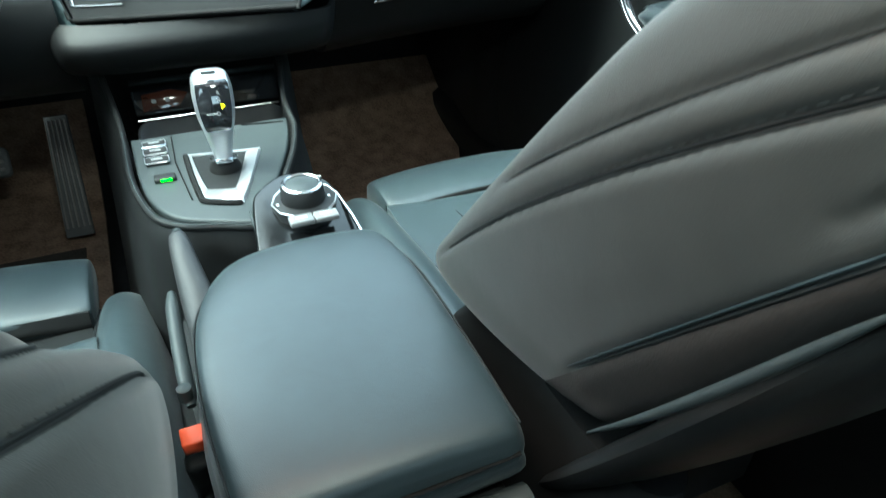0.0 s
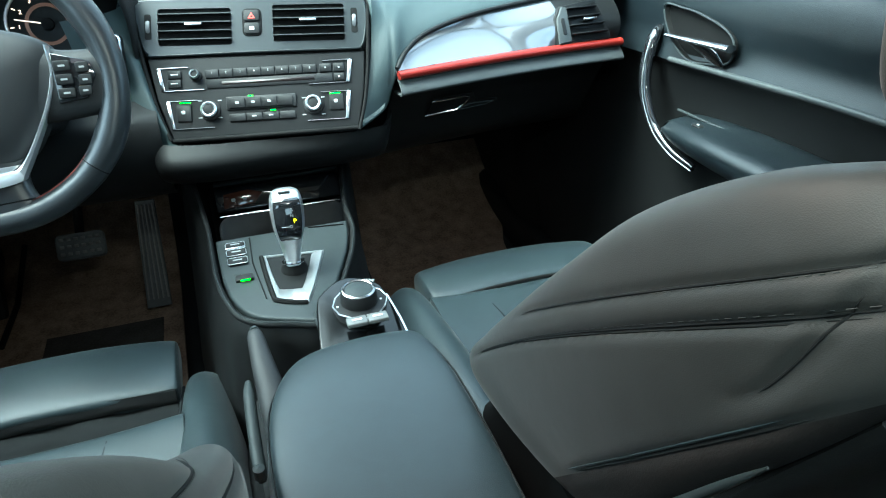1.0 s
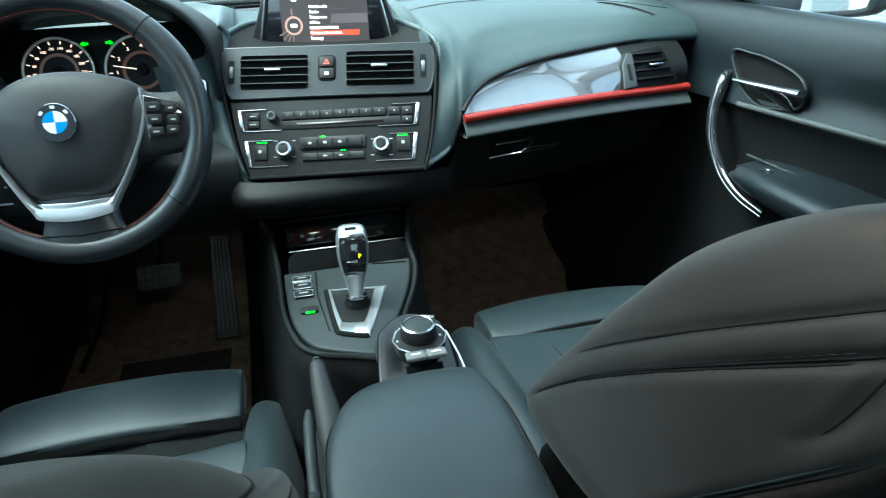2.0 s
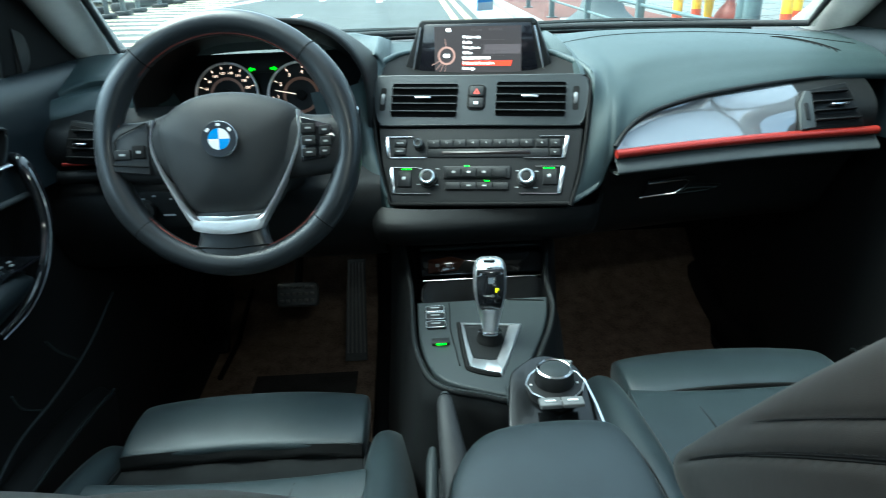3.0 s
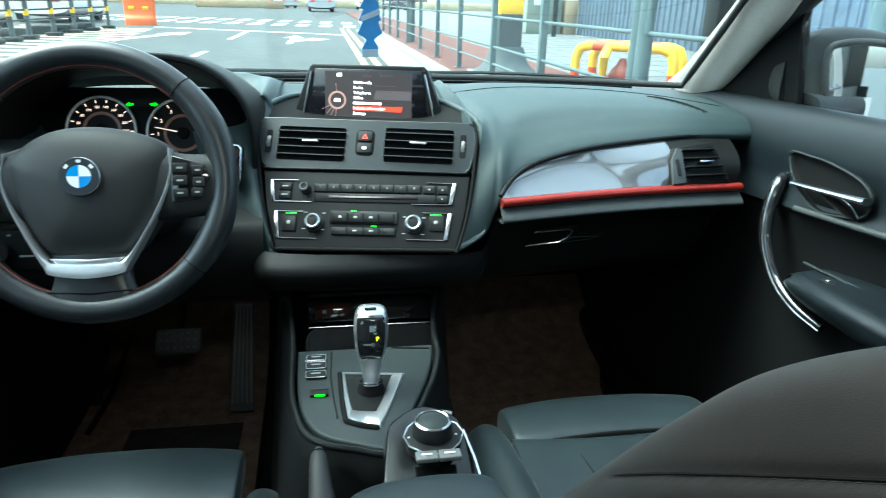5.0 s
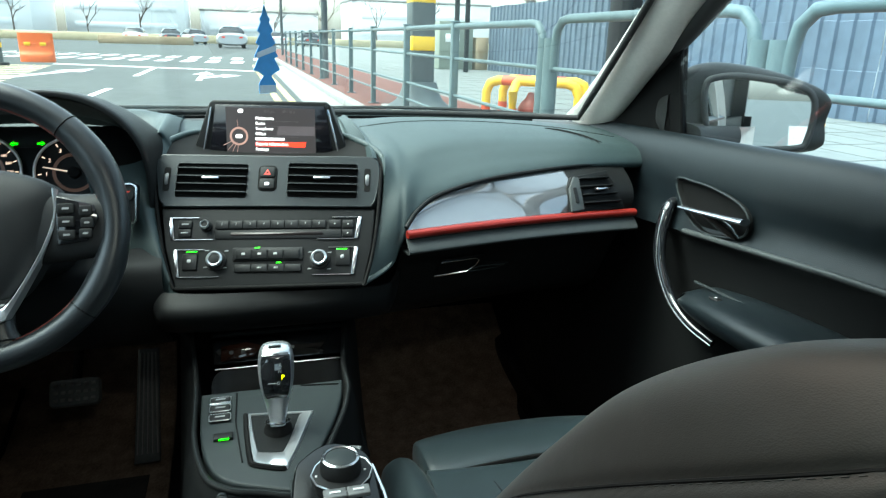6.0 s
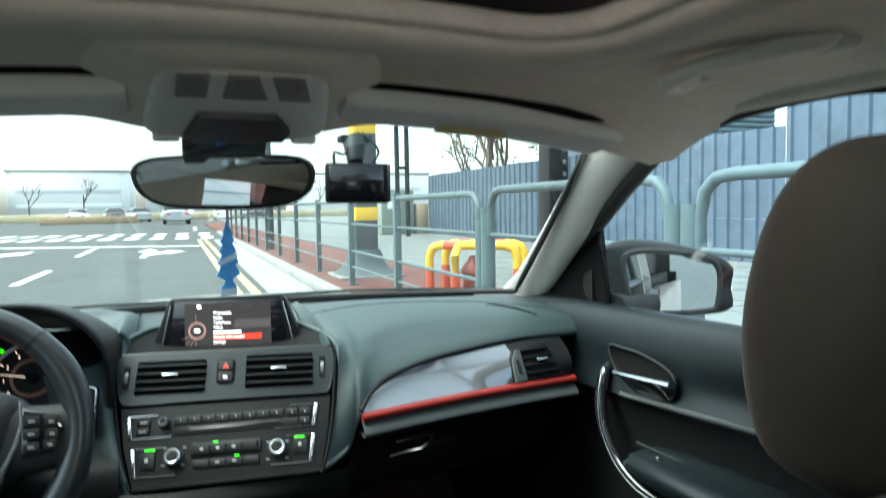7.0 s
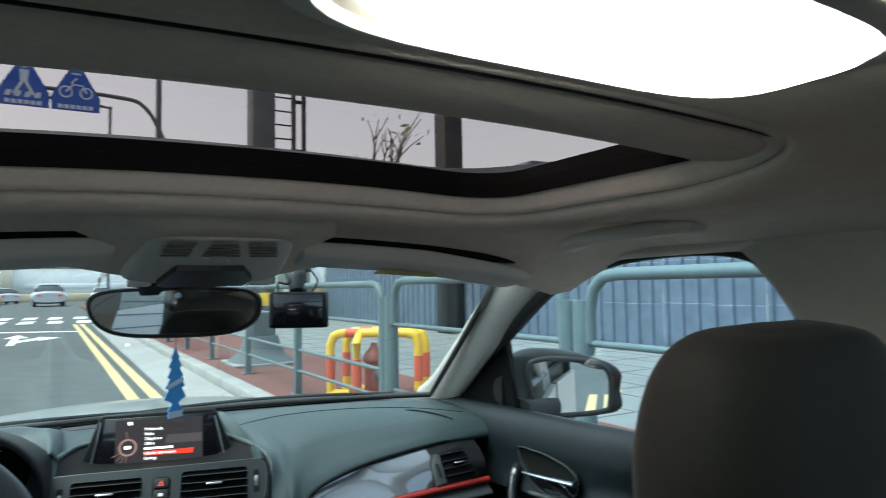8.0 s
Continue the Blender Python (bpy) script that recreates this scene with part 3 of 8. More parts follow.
part("side_pad", thick(fan_bm, -0.006), DASH, dash, "grained pad flowing down the centre stack's flank")
drop = Vector((0, 0, -1))
seam = [(x, y, pad_tree.ray_cast(Vector((x, y, 1.2)), drop)[0].z + 0.0002) for x, y in spline([(0.172, 0.160), (0.36, 0.150), (0.52, 0.115), (0.67, 0.06)], 24)]
part("pad_seam", tube(seam, 0.0010, 6), DEEP, dash)
# raised arch round the display; the hollow inside is coloured black for its shade
arch = spline([sp(0.184, -0.012, 0.000), (0.187, -0.036, 0.917), (0.177, 0.005, 0.934), (0.152, 0.060, 0.944), (0.125, 0.120, 0.946), (0.05, 0.175, 0.947), (-0.05, 0.19, 0.947), (-0.120, 0.175, 0.945), (-0.150, 0.130, 0.943), (-0.176, 0.080, 0.934), (-0.187, 0.046, 0.917), sp(-0.186, -0.012, 0.000)], 60)
part("arch", tube(arch, [0.0055 * min(1.0, 0.15 + 0.2 * i, 0.15 + 0.2 * (59 - i)) for i in range(60)], 10), DASH, dash, "rounded arch round the display")
# Black tubes stand in for the shade in the gaps beside the stack.
for side_line in ([sp(0.1790, -0.004, 0.003), sp(0.1795, -0.03, 0.006), sp(0.1760, -0.10, 0.006), sp(0.1690, -0.160, 0.006), sp(0.158, -0.206, 0.005)], [sp(-0.181, -0.006, 0.003), sp(-0.176, -0.05, 0.006), sp(-0.163, -0.11, 0.006), sp(-0.147, -0.17, 0.006), sp(-0.130, -0.214, 0.005)]):
    part("side_gap", tube(spline(side_line, 24), [0.0012 + 0.0018 * min(1.0, i / 6) for i in range(24)], 8), DEEP, dash, "black tube for the shade in the gap beside the stack")
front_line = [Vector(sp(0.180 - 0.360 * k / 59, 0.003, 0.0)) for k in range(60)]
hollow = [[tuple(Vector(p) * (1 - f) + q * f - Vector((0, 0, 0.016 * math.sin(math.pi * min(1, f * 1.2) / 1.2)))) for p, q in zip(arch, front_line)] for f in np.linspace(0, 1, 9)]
part("hollow", sheet(hollow), DEEP, dash, "hollow behind the vents, blackened for its shade")

# passenger side: gloss panel, red strip, grey ledge, glovebox
low, high = [], []
for k in np.linspace(0, 1, 24):
    x = 0.200 + 0.434 * k
    low.append((x, -0.128 + 0.043 * k, 0.826 + 0.008 * k + 0.004 * math.sin(math.pi * k)))
up = spline([(0.200, -0.128, 0.829), (0.224, -0.104, 0.850), (0.266, -0.082, 0.870), (0.352, -0.058, 0.887), (0.46, -0.042, 0.898), (0.570, -0.030, 0.905), (0.642, -0.020, 0.903)], 24)


def upright(a, b, f):
    """A row of the panel at height f: leaning back below and steep under the brow, turning to a steep foot by the vent."""
    p = a * (1 - f) + b * f
    k = np.clip((a[:, 0] - 0.40) / 0.13, 0, 1)
    g = (1 - (1 - f) ** 1.6) * (1 - k) + f ** 2.6 * k
    p[:, 1] = a[:, 1] * (1 - g) + b[:, 1] * g - 0.004 * math.sin(math.pi * f) * k
    return p


rows = [upright(np.array(low[:18]), up[:18], f) for f in np.linspace(0, 1, 17)]
part("gloss_panel", thick(sheet(rows), -0.004), PIANO, dash, "mirror-gloss dark decor panel")
part("red_strip", tube([(x, y - 0.012, z - 0.004) for x, y, z in low], 0.0082, 10, flat=0.85), RED, dash, "red metallic accent strip")
dark = [upright(np.array(low[17:]), up[17:], f) for f in np.linspace(0, 1, 9)]
part("vent_surround", thick(sheet(dark), -0.004), PLASTIC, dash, "black panel round the side vent")
part("gloss_rim", tube(up + np.array([0, -0.003, 0.002]), 0.004, 8), PLASTIC, dash)
ledge = [[(x, y - 0.004, z - 0.009), (x, y - 0.025, z - 0.024), (x, y - 0.024, z - 0.034), (x, y + 0.02, z - 0.042)] for x, y, z in low]
part("ledge", thick(surface(ledge, 24, 14), -0.004), LEDGE, dash, "satin grey ledge under the red strip")
box_rows = [[(x, y + 0.020, z - 0.036), (x, y + 0.034, z - 0.055), (x, y + 0.056, z - 0.085), (x, y + 0.082, z - 0.130), (x, y + 0.115, z - 0.180), (x, y + 0.18, z - 0.215), (x, y + 0.32, z - 0.230)] for x, y, z in low]
part("glovebox_lid", thick(surface(box_rows, 30, 24), -0.006), PLASTIC, dash, "black glovebox lid with recessed grip")
LID = frame_of((0.335, -0.0585, 0.738), (1, 0.10, 0), (0, -0.60, 1))
part("glovebox_recess", moved(prism([(-0.058, 0.020), (0.020, 0.024), (0.030, 0.004), (0.078, -0.004), (0.058, -0.013), (0.004, -0.021), (-0.062, -0.021)][::-1], 0.004, 0.001), LID @ Matrix.Translation((0, -0.0035, 0))), DEEP, dash)
part("glovebox_latch", moved(tube([(-0.060, -0.004, 0.016), (0.004, -0.004, 0.020), (0.013, -0.004, 0.015), (0.009, -0.004, -0.001), (-0.004, -0.004, -0.015), (-0.066, -0.004, -0.020)], 0.0018, 6, up=(0, 1, 0)), LID), CHROME, dash, "grey pull latch")
part("glovebox_latch_edge", moved(tube([(-0.002, -0.004, -0.016), (0.020, -0.004, -0.004), (0.070, -0.004, -0.006), (0.055, -0.004, -0.013), (0.002, -0.004, -0.017)], 0.0012, 6, up=(0, 1, 0)), LID), SATIN, dash)

# driver side: knee panel, left trim and red strip
knee = [[(x, -0.06, 0.80), (x, -0.10, 0.77), (x, -0.10, 0.70), (x, -0.04, 0.63), (x, 0.10, 0.60), (x, 0.30, 0.60)] for x in (-0.70, -0.55, -0.35, -0.17)]
part("knee_panel", thick(surface(knee, 20, 20), -0.006), PLASTIC, dash, "black knee panel under the steering column")
face_l = [[(x, -0.02 - 0.04 * abs(x + 0.37), 0.905), (x, -0.075, 0.88), (x, -0.085, 0.84), (x, -0.06, 0.795)] for x in (-0.70, -0.62, -0.54, -0.46)]
part("side_panel", thick(surface(face_l, 16, 16), -0.005), PLASTIC, dash)
part("red_strip_left", tube([(x, -0.105 + 0.02 * abs(x + 0.46), 0.836) for x in (-0.66, -0.58, -0.50)], 0.003, 8), RED, dash, "red metallic accent strip")
part("ledge_left", tube([(x, -0.10, 0.815) for x in (-0.67, -0.58, -0.46)], 0.011, 8), PLASTIC, dash)

# flanks of the centre stack
left = [[sp(-0.184, 0.020, -0.012), (-0.215, 0.03, 0.915), (-0.29, 0.06, 0.90)],
        [sp(-0.177, -0.05, 0.0), (-0.205, -0.02, 0.87), (-0.28, 0.04, 0.86)],
        [sp(-0.160, -0.12, 0.0), (-0.188, -0.06, 0.815), (-0.27, 0.00, 0.81)],
        [sp(-0.145, -0.18, 0.0), (-0.172, -0.09, 0.77), (-0.26, -0.03, 0.765)],
        [sp(-0.132, -0.222, 0.0), (-0.156, -0.105, 0.738), (-0.25, -0.05, 0.735)]]
part("stack_flank_left", thick(surface(left, 40, 16), 0.004), DASH, dash, "soft grey flank of the centre stack")

# centre air vents
vents = thing("centre_vents", "dark grey centre air vents with chrome tabs", "air vent", sp(0, -0.04))
bezel_edge = spline([(-0.177, -0.006), (-0.170, 0.0035), (-0.155, 0.0062), (0.0, 0.0072), (0.150, 0.0088), (0.166, 0.0058), (0.1745, -0.004), (0.1755, -0.035), (0.171, -0.063), (0.165, -0.0725), (0.150, -0.0752), (0.0, -0.0768), (-0.145, -0.0800), (-0.158, -0.077), (-0.166, -0.067), (-0.173, -0.035)], 64, True)
out = [(x * 1.028, (z + 0.035) * 1.11 - 0.035) for x, z in bezel_edge]
part("surround", moved(prism(out, 0.02, 0.004, 3), STACK), DEEP, vents, "black outer surround")
CUPSATIN = paint("pale grey ribbed plastic", (0.12, 0.125, 0.13), 0.4, var=0.08, grain=60, spec=0.4)
BEZEL = paint("dark satin bezel plastic", (0.0125, 0.0165, 0.0185), 0.36, var=0.08, grain=70, bump=0.05, fine=1400, spec=0.38)
windows = [(-0.144, -0.033, -0.007, -0.0655), (0.031, 0.142, -0.0035, -0.0625)]


def plate(outer, holes, depth):
    """A flat plate with openings through it."""
    bm = bmesh.new()
    es = []
    for loop in [outer] + holes:
        vs = [bm.verts.new((p[0], 0, p[1])) for p in loop]
        es += [bm.edges.new((a_, b_)) for a_, b_ in zip(vs, vs[1:] + vs[:1])]
    bmesh.ops.triangle_fill(bm, use_beauty=True, edges=es)
    r = bmesh.ops.extrude_face_region(bm, geom=bm.faces[:])
    bmesh.ops.translate(bm, vec=(0, depth, 0), verts=[e for e in r["geom"] if isinstance(e, bmesh.types.BMVert)])
    bmesh.ops.recalc_face_normals(bm, faces=bm.faces[:])
    return bm


well_outlines = [rrect(u1 - u0, v1 - v0, 0.004, 4, (u0 + u1) / 2, (v0 + v1) / 2) for u0, u1, v1, v0 in windows]
bezel_bm = join(plate([tuple(p) for p in bezel_edge], well_outlines, 0.010), tube([(x, 0.002, z) for x, z in bezel_edge], 0.0022, 8, True, up=(0, 1, 0)))
part("bezel", moved(bezel_bm, STACK @ Matrix.Translation((0, -0.0070, 0))), BEZEL, vents, "satin grey bezel with rounded corners", 30)
for u0, u1, v1, v0 in windows:
    cu = (u0 + u1) / 2
    part("vent_well", moved(box(u1 - u0 + 0.002, 0.002, v1 - v0 + 0.004, 0, at=(cu, 0.0, (v0 + v1) / 2)), STACK @ Matrix.Translation((0, -0.0015, 0))), DEEP, vents)
    for i in range(4):
        v = v0 + (v1 - v0) * (i + 0.70) / 4.4
        slat = moved(box(u1 - u0, 0.011, 0.0018, 0.0005, 1), Matrix.Translation((cu, -0.008, v)) @ Matrix.Rotation(radians(12), 4, "X"))
        part("slat", moved(slat, STACK), PLASTIC, vents)
        # Pale strip draws the highlight along the slat's front edge.
        part("slat_highlight", moved(box(u1 - u0, 0.0010, 0.0016, 0, at=(cu, -0.0138, v - 0.0012)), STACK), SATIN, vents, "pale strip for the highlight on the slat's edge")
    part("tab", moved(box(0.026, 0.012, 0.0042, 0.001, 2, (cu, -0.012, (v0 + v1) / 2 + 0.001)), STACK), CHROME, vents, "chrome vent tab")
for cu, v in ((-0.159, -0.035), (0.158, -0.031)):
    part("thumbwheel_slot", moved(prism(rrect(0.010, 0.040, 0.003, 4, cu, v), 0.002, 0), STACK @ Matrix.Translation((0, -0.0075, 0))), DEEP, vents)
    part("thumbwheel", moved(lathe([(0.0, -0.003), (0.016, -0.003), (0.017, 0), (0.016, 0.003), (0.0, 0.003)], 20), STACK @ Matrix.Translation((cu, 0.006, v)) @ Matrix.Rotation(radians(90), 4, "Y")), CUPSATIN, vents, "pale grey thumbwheel")
hz = thing("hazard_switch", "hazard warning switch with a red triangle above a lock key", "switch", sp(0, -0.03))
part("rim", moved(prism(rrect(0.030, 0.044, 0.008, 5, -0.001, -0.031), 0.004, 0.001), STACK @ Matrix.Translation((0, -0.0085, 0))), DEEP, hz)
for v, h in ((-0.021, 0.0175), (-0.041, 0.0175)):
    part("key", moved(prism(rrect(0.024, h, 0.004, 4, -0.001, v), 0.004, 0.001), STACK @ Matrix.Translation((0, -0.0105, 0))), KEYCAP, hz)
part("triangle", moved(ringplate([(-0.0065, -0.026), (0.0045, -0.026), (-0.001, -0.0165)], [(-0.0035, -0.0243), (0.0015, -0.0243), (-0.001, -0.020)], 0.0004), STACK @ Matrix.Translation((0, -0.0112, 0))), REDPRINT, hz, "red warning triangle", 0)
part("lock_mark", moved(prism(rrect(0.007, 0.005, 0.001, 3, -0.001, -0.0415), 0.0004, 0), STACK @ Matrix.Translation((0, -0.0112, 0))), WHITEPRINT, hz)

# radio and climate panel
audio = thing("control_panel", "dark radio and climate panel with silver brackets and knobs", "control panel", sp(0, -0.15))
part("faceplate", moved(prism([(-0.163, -0.084), (0.172, -0.079), (0.169, -0.14), (0.158, -0.200), (-0.128, -0.213), (-0.150, -0.15)], 0.02, 0.003, 3), STACK @ Matrix.Translation((0, -0.003, 0))), FACE, audio, "dark faceplate")
part("lower_edge", moved(tube([(-0.130, -0.002, -0.214), (0.0, -0.002, -0.209), (0.158, -0.002, -0.202)], 0.004, 8, up=(0, 1, 0)), STACK), DEEP, audio)


def slab(name, w, h, u, v, d, material, label="", r=0.0012, depth=0.004, skew=0.028, parent=audio):
    """A flat key or plate on the panel; the panel's own rows rise by skew to the right."""
    m = STACK @ Matrix.Translation((u, -d, v)) @ Matrix.Rotation(-skew, 4, "Y")
    return part(name, moved(prism(rrect(w, h, r, 3), depth, min(0.0006, h * 0.2), 1), m), material, parent, label)


def bracket(u, v, w, h, s):
    """A silver bracket at one end of a row of keys: a slanted bar with thin arms along the top and bottom edges."""
    e = 0.006 * s
    bar = [(0, h / 2), (s * 0.006, h / 2), (s * 0.006 - e, -h / 2), (-e, -h / 2)]
    bar = bar if s > 0 else bar[::-1]
    a = prism(bar, 0.002, 0.0005, 1)
    b = box(w, 0.0016, 0.0009, 0, at=(-s * w / 2 + s * 0.004, 0.001, h / 2))
    c = box(w * 1.3, 0.0016, 0.0009, 0, at=(-s * w * 0.65 - e, 0.001, -h / 2))
    return moved(join(a, b, c), STACK @ Matrix.Translation((u, -0.0055, v)) @ Matrix.Rotation(-0.028, 4, "Y"))


part("bracket", bracket(-0.143, -0.118, 0.045, 0.036, -1), CHROME, audio, "silver bracket")
part("bracket", bracket(0.146, -0.111, 0.045, 0.036, 1), CHROME, audio, "silver bracket")
part("bracket", bracket(-0.130, -0.174, 0.045, 0.044, -1), CHROME, audio, "silver bracket")
part("bracket", bracket(0.142, -0.165, 0.045, 0.044, 1), CHROME, audio, "silver bracket")
for i in range(8):
    u = -0.066 + 0.0215 * i
    slab("preset_key", 0.0207, 0.0135, u, -0.1085 + 0.028 * u, 0.006, KEYCAP)
    part("digit", moved(lettering(str(i + 1), 0.0052, 0.0001), STACK @ Matrix.Translation((u, -0.0063, -0.1075 + 0.028 * u))), PRINT, audio, smooth=0)
for u, w in ((0.109, 0.019), (0.130, 0.017)):
    slab("seek_key", w, 0.0135, u, -0.1055, 0.006, KEYCAP)
    slab("mark", 0.003, 0.003, u, -0.1055, 0.0064, PRINT, r=0.001, depth=0.001)
slab("eject_key", 0.017, 0.012, 0.130, -0.1205, 0.006, KEYCAP)
slab("mark", 0.003, 0.003, 0.130, -0.1205, 0.0064, PRINT, r=0.001, depth=0.001)
slab("disc_frame", 0.196, 0.015, 0.022, -0.1235, 0.0045, KEYCAP)
slab("disc_slot", 0.143, 0.0055, 0.020, -0.1230, 0.0052, paint("slot brown", (0.012, 0.006, 0.005), 0.4), "dark disc slot", r=0.0005)
for v in (-0.1105, -0.1245):
    slab("mode_key", 0.020, 0.0125, -0.1225, v, 0.006, KEYCAP)
    slab("bar", 0.011, 0.0022, -0.1225, v, 0.0064, PRINT, r=0.0004, depth=0.001)


def knob(name, u, v, r, label, ring=True):
    m = STACK @ Matrix.Translation((u, 0, v)) @ Matrix.Rotation(radians(90), 4, "X")
    k = part(name, moved(lathe([(r * 1.30, 0.002), (r * 1.28, 0.0055), (r, 0.0065), (r * 0.97, 0.0125), (r * 0.80, 0.0140), (0, 0.0134)], 36), m), KEYCAP, audio, label)
    part("ring", moved(lathe([(r * 1.0, 0.0115), (r * 1.01, 0.0140), (r * 0.84, 0.0158), (r * 0.68, 0.0148), (r * 0.68, 0.0130)], 36), m), SILVER, k, "bright knob ring")
    return k


knob("volume_knob", -0.091, -0.112, 0.0072, "small volume knob")
knob("temperature_knob", -0.071, -0.168, 0.0122, "temperature knob with bright ring")
knob("temperature_knob", 0.088, -0.163, 0.0122, "temperature knob with bright ring")
for u in (-0.071, 0.088):
    for k in range(4):
        a = radians(45 + 90 * k)
        slab("scale_mark", 0.006, 0.0016, u + 0.021 * math.cos(a), -0.1655 + 0.019 * math.sin(a), 0.0038, PRINT, r=0.0004, depth=0.001)
slab("climate_frame", 0.108, 0.021, 0.008, -0.1565, 0.0055, KEYCAP, r=0.002)
for i in range(4):
    u = -0.029 + 0.0245 * i
    slab("climate_key", 0.0238, 0.0155, u, -0.1575 + 0.028 * u, 0.0075, FACE)
    if i < 3:
        slab("mark", 0.006, 0.0042, u, -0.1570 + 0.028 * u, 0.0079, PRINT, r=0.001, depth=0.001)
for i in range(4):
    u = -0.029 + 0.0255 * i
    slab("lower_key", 0.0248, 0.0120, u, -0.1795 + 0.028 * u, 0.0060, KEYCAP)
    if 0 < i < 3:
        slab("mark", 0.007, 0.0030, u, -0.1790 + 0.028 * u, 0.0064, PRINT, r=0.0006, depth=0.001)
for u, v in ((-0.110, -0.171), (0.124, -0.160)):
    slab("seat_heat_key", 0.022, 0.026, u, v, 0.0055, KEYCAP)
    slab("mark", 0.006, 0.006, u - 0.001, v + 0.001, 0.0060, PRINT, r=0.002, depth=0.001)
for u, v, w in ((-0.107, -0.1555, 0.0165), (0.122, -0.1475, 0.0165), (-0.008, -0.1475, 0.008), (0.026, -0.1710, 0.008)):
    slab("indicator", w, 0.0018, u, v, 0.0086, GREENLED, "green indicator light", r=0.0005, depth=0.001)

# band under the panel, then the recessed niche with ashtray and cup holders
band = [[(x, -0.137 - 0.10 * x + o, 0.742), (x, -0.150 + o, 0.715), (x, -0.125 + o, 0.68), (x, -0.06 + o, 0.655), (x, -0.01 + o, 0.65)] for x, o in ((-0.200, 0.09), (-0.185, 0.04), (-0.165, 0.012), (-0.1, 0.0), (0.0, 0.0), (0.1, 0.0), (0.165, 0.010), (0.185, 0.035), (0.205, 0.09))]
part("lower_band", thick(surface(band, 24, 20), -0.005), PLASTIC, dash, "smooth black band below the controls")

# side vent, passenger
SV = frame_of((0.556, -0.086, 0.865), (1, 0.10, 0), (0, 0.62, 1)) @ Matrix.Diagonal((1.22, 1.0, 1.12, 1.0))


def side_vent(m, mirror, label):
    th = thing("side_vent", label, "air vent", m.translation, "side air vents")
    s = -1 if mirror else 1
    ol = [(-0.048 * s, -0.030), (-0.045 * s, 0.012), (-0.034 * s, 0.030), (0.030 * s, 0.038), (0.044 * s, 0.0), (0.046 * s, -0.028)]
    ol = ol[::-1] if s > 0 else ol
    part("surround", moved(prism(ol, 0.012, 0.002), m), PLASTIC, th)
    well = [(-0.026 * s, -0.026), (-0.024 * s, 0.022), (0.028 * s, 0.031), (0.040 * s, 0.0), (0.042 * s, -0.024)]
    well = well[::-1] if s > 0 else well
    part("well", moved(prism(well, 0.003, 0), m @ Matrix.Translation((0, -0.002, 0))), DEEP, th)
    for i in range(4):
        v = -0.017 + 0.0135 * i
        part("slat", moved(box(0.062 - 0.004 * i, 0.010, 0.0022, 0.0005, 1, (0.007 * s - 0.002 * i * s, -0.005, v)), m), PLASTIC, th)
    part("tab", moved(box(0.022, 0.010, 0.004, 0.001, 1, (0.008 * s, -0.010, 0.003)), m), CHROME, th, "chrome vent tab")
    bez = [(-0.047 * s, -0.029), (-0.043 * s, 0.010), (-0.032 * s, 0.028), (-0.024 * s, 0.026), (-0.026 * s, -0.027)]
    bez = bez[::-1] if s > 0 else bez
    part("bezel", moved(prism(bez, 0.006, 0.001), m @ Matrix.Translation((0, -0.005, 0))), LEDGE, th, "grey bezel with thumbwheel")
    part("thumbwheel", moved(prism(rrect(0.006, 0.026, 0.002, 3, -0.035 * s, -0.003), 0.003, 0.0008), m @ Matrix.Translation((0, -0.0065, 0))), KEYCAP, th)
    return th


side_vent(SV, False, "side air vent with grey bezel beside the gloss panel")
side_vent(frame_of((-0.606, -0.110, 0.866), (1, -0.25, 0), (0, 0.2, 1)), True, "side air vent half hidden behind the steering wheel")

# toothed demister slots at the corners of the top pad
for s in (1, -1):
    d = thing("demister_vent", "black toothed demister slot let into the top pad", "air vent", (s * 0.53, 0.05, 0.945), "demister vents")
    line, drop = [], Vector((0, 0, -1))
    for k in np.linspace(0, 1, 22):
        x, y = (0.530 + 0.085 * k, 0.085 - 0.075 * k ** 1.4) if s > 0 else (-0.452 - 0.150 * k, 0.15 - 0.055 * k ** 1.6)
        hit = pad_tree.ray_cast(Vector((x, y, 1.2)), drop)[0]
        if hit is not None:
            line.append((x, y, hit.z + 0.0005))
    n = len(line)
    part("slot", tube(line, [0.0008 + 0.0016 * min(1.0, 3 * (1 - i / (n - 1)), i / 5) for i in range(n)], 6), DEEP, d)
    for i in range(3, n - 1, 2):
        x, y, z = line[i]
        h = 0.006 + 0.010 * min(1.0, i / 16)
        hit = pad_tree.ray_cast(Vector((x, y - h, 1.2)), drop)[0]
        part("tooth", tube([(x, y, z), (x, y - h, (hit.z if hit is not None else z) + 0.0005)], [0.0034, 0.0008], 4, flat=0.3), DEEP, d)

# central display
SCR = frame_of((0, 0.09, 0.93), (1, -0.25, 0), (0, 0.2, 1))
disp = thing("display", "upright dashboard display showing a menu list on black", "screen", (0, 0.07, 0.92))
part("housing", moved(prism([(-0.101, 0.074), (-0.095, 0.079), (0.103, 0.080), (0.109, 0.075), (0.148, -0.024), (-0.136, -0.030)], 0.045, 0.004, 3), SCR), PLASTIC, disp, "black housing widening to its foot")
part("glass", moved(prism([(-0.090, 0.071), (0.100, 0.072), (0.116, -0.018), (-0.101, -0.021)], 0.002, 0.0005, 1), SCR @ Matrix.Translation((0, -0.0015, 0))), SCREENBLACK, disp, "black cover glass")
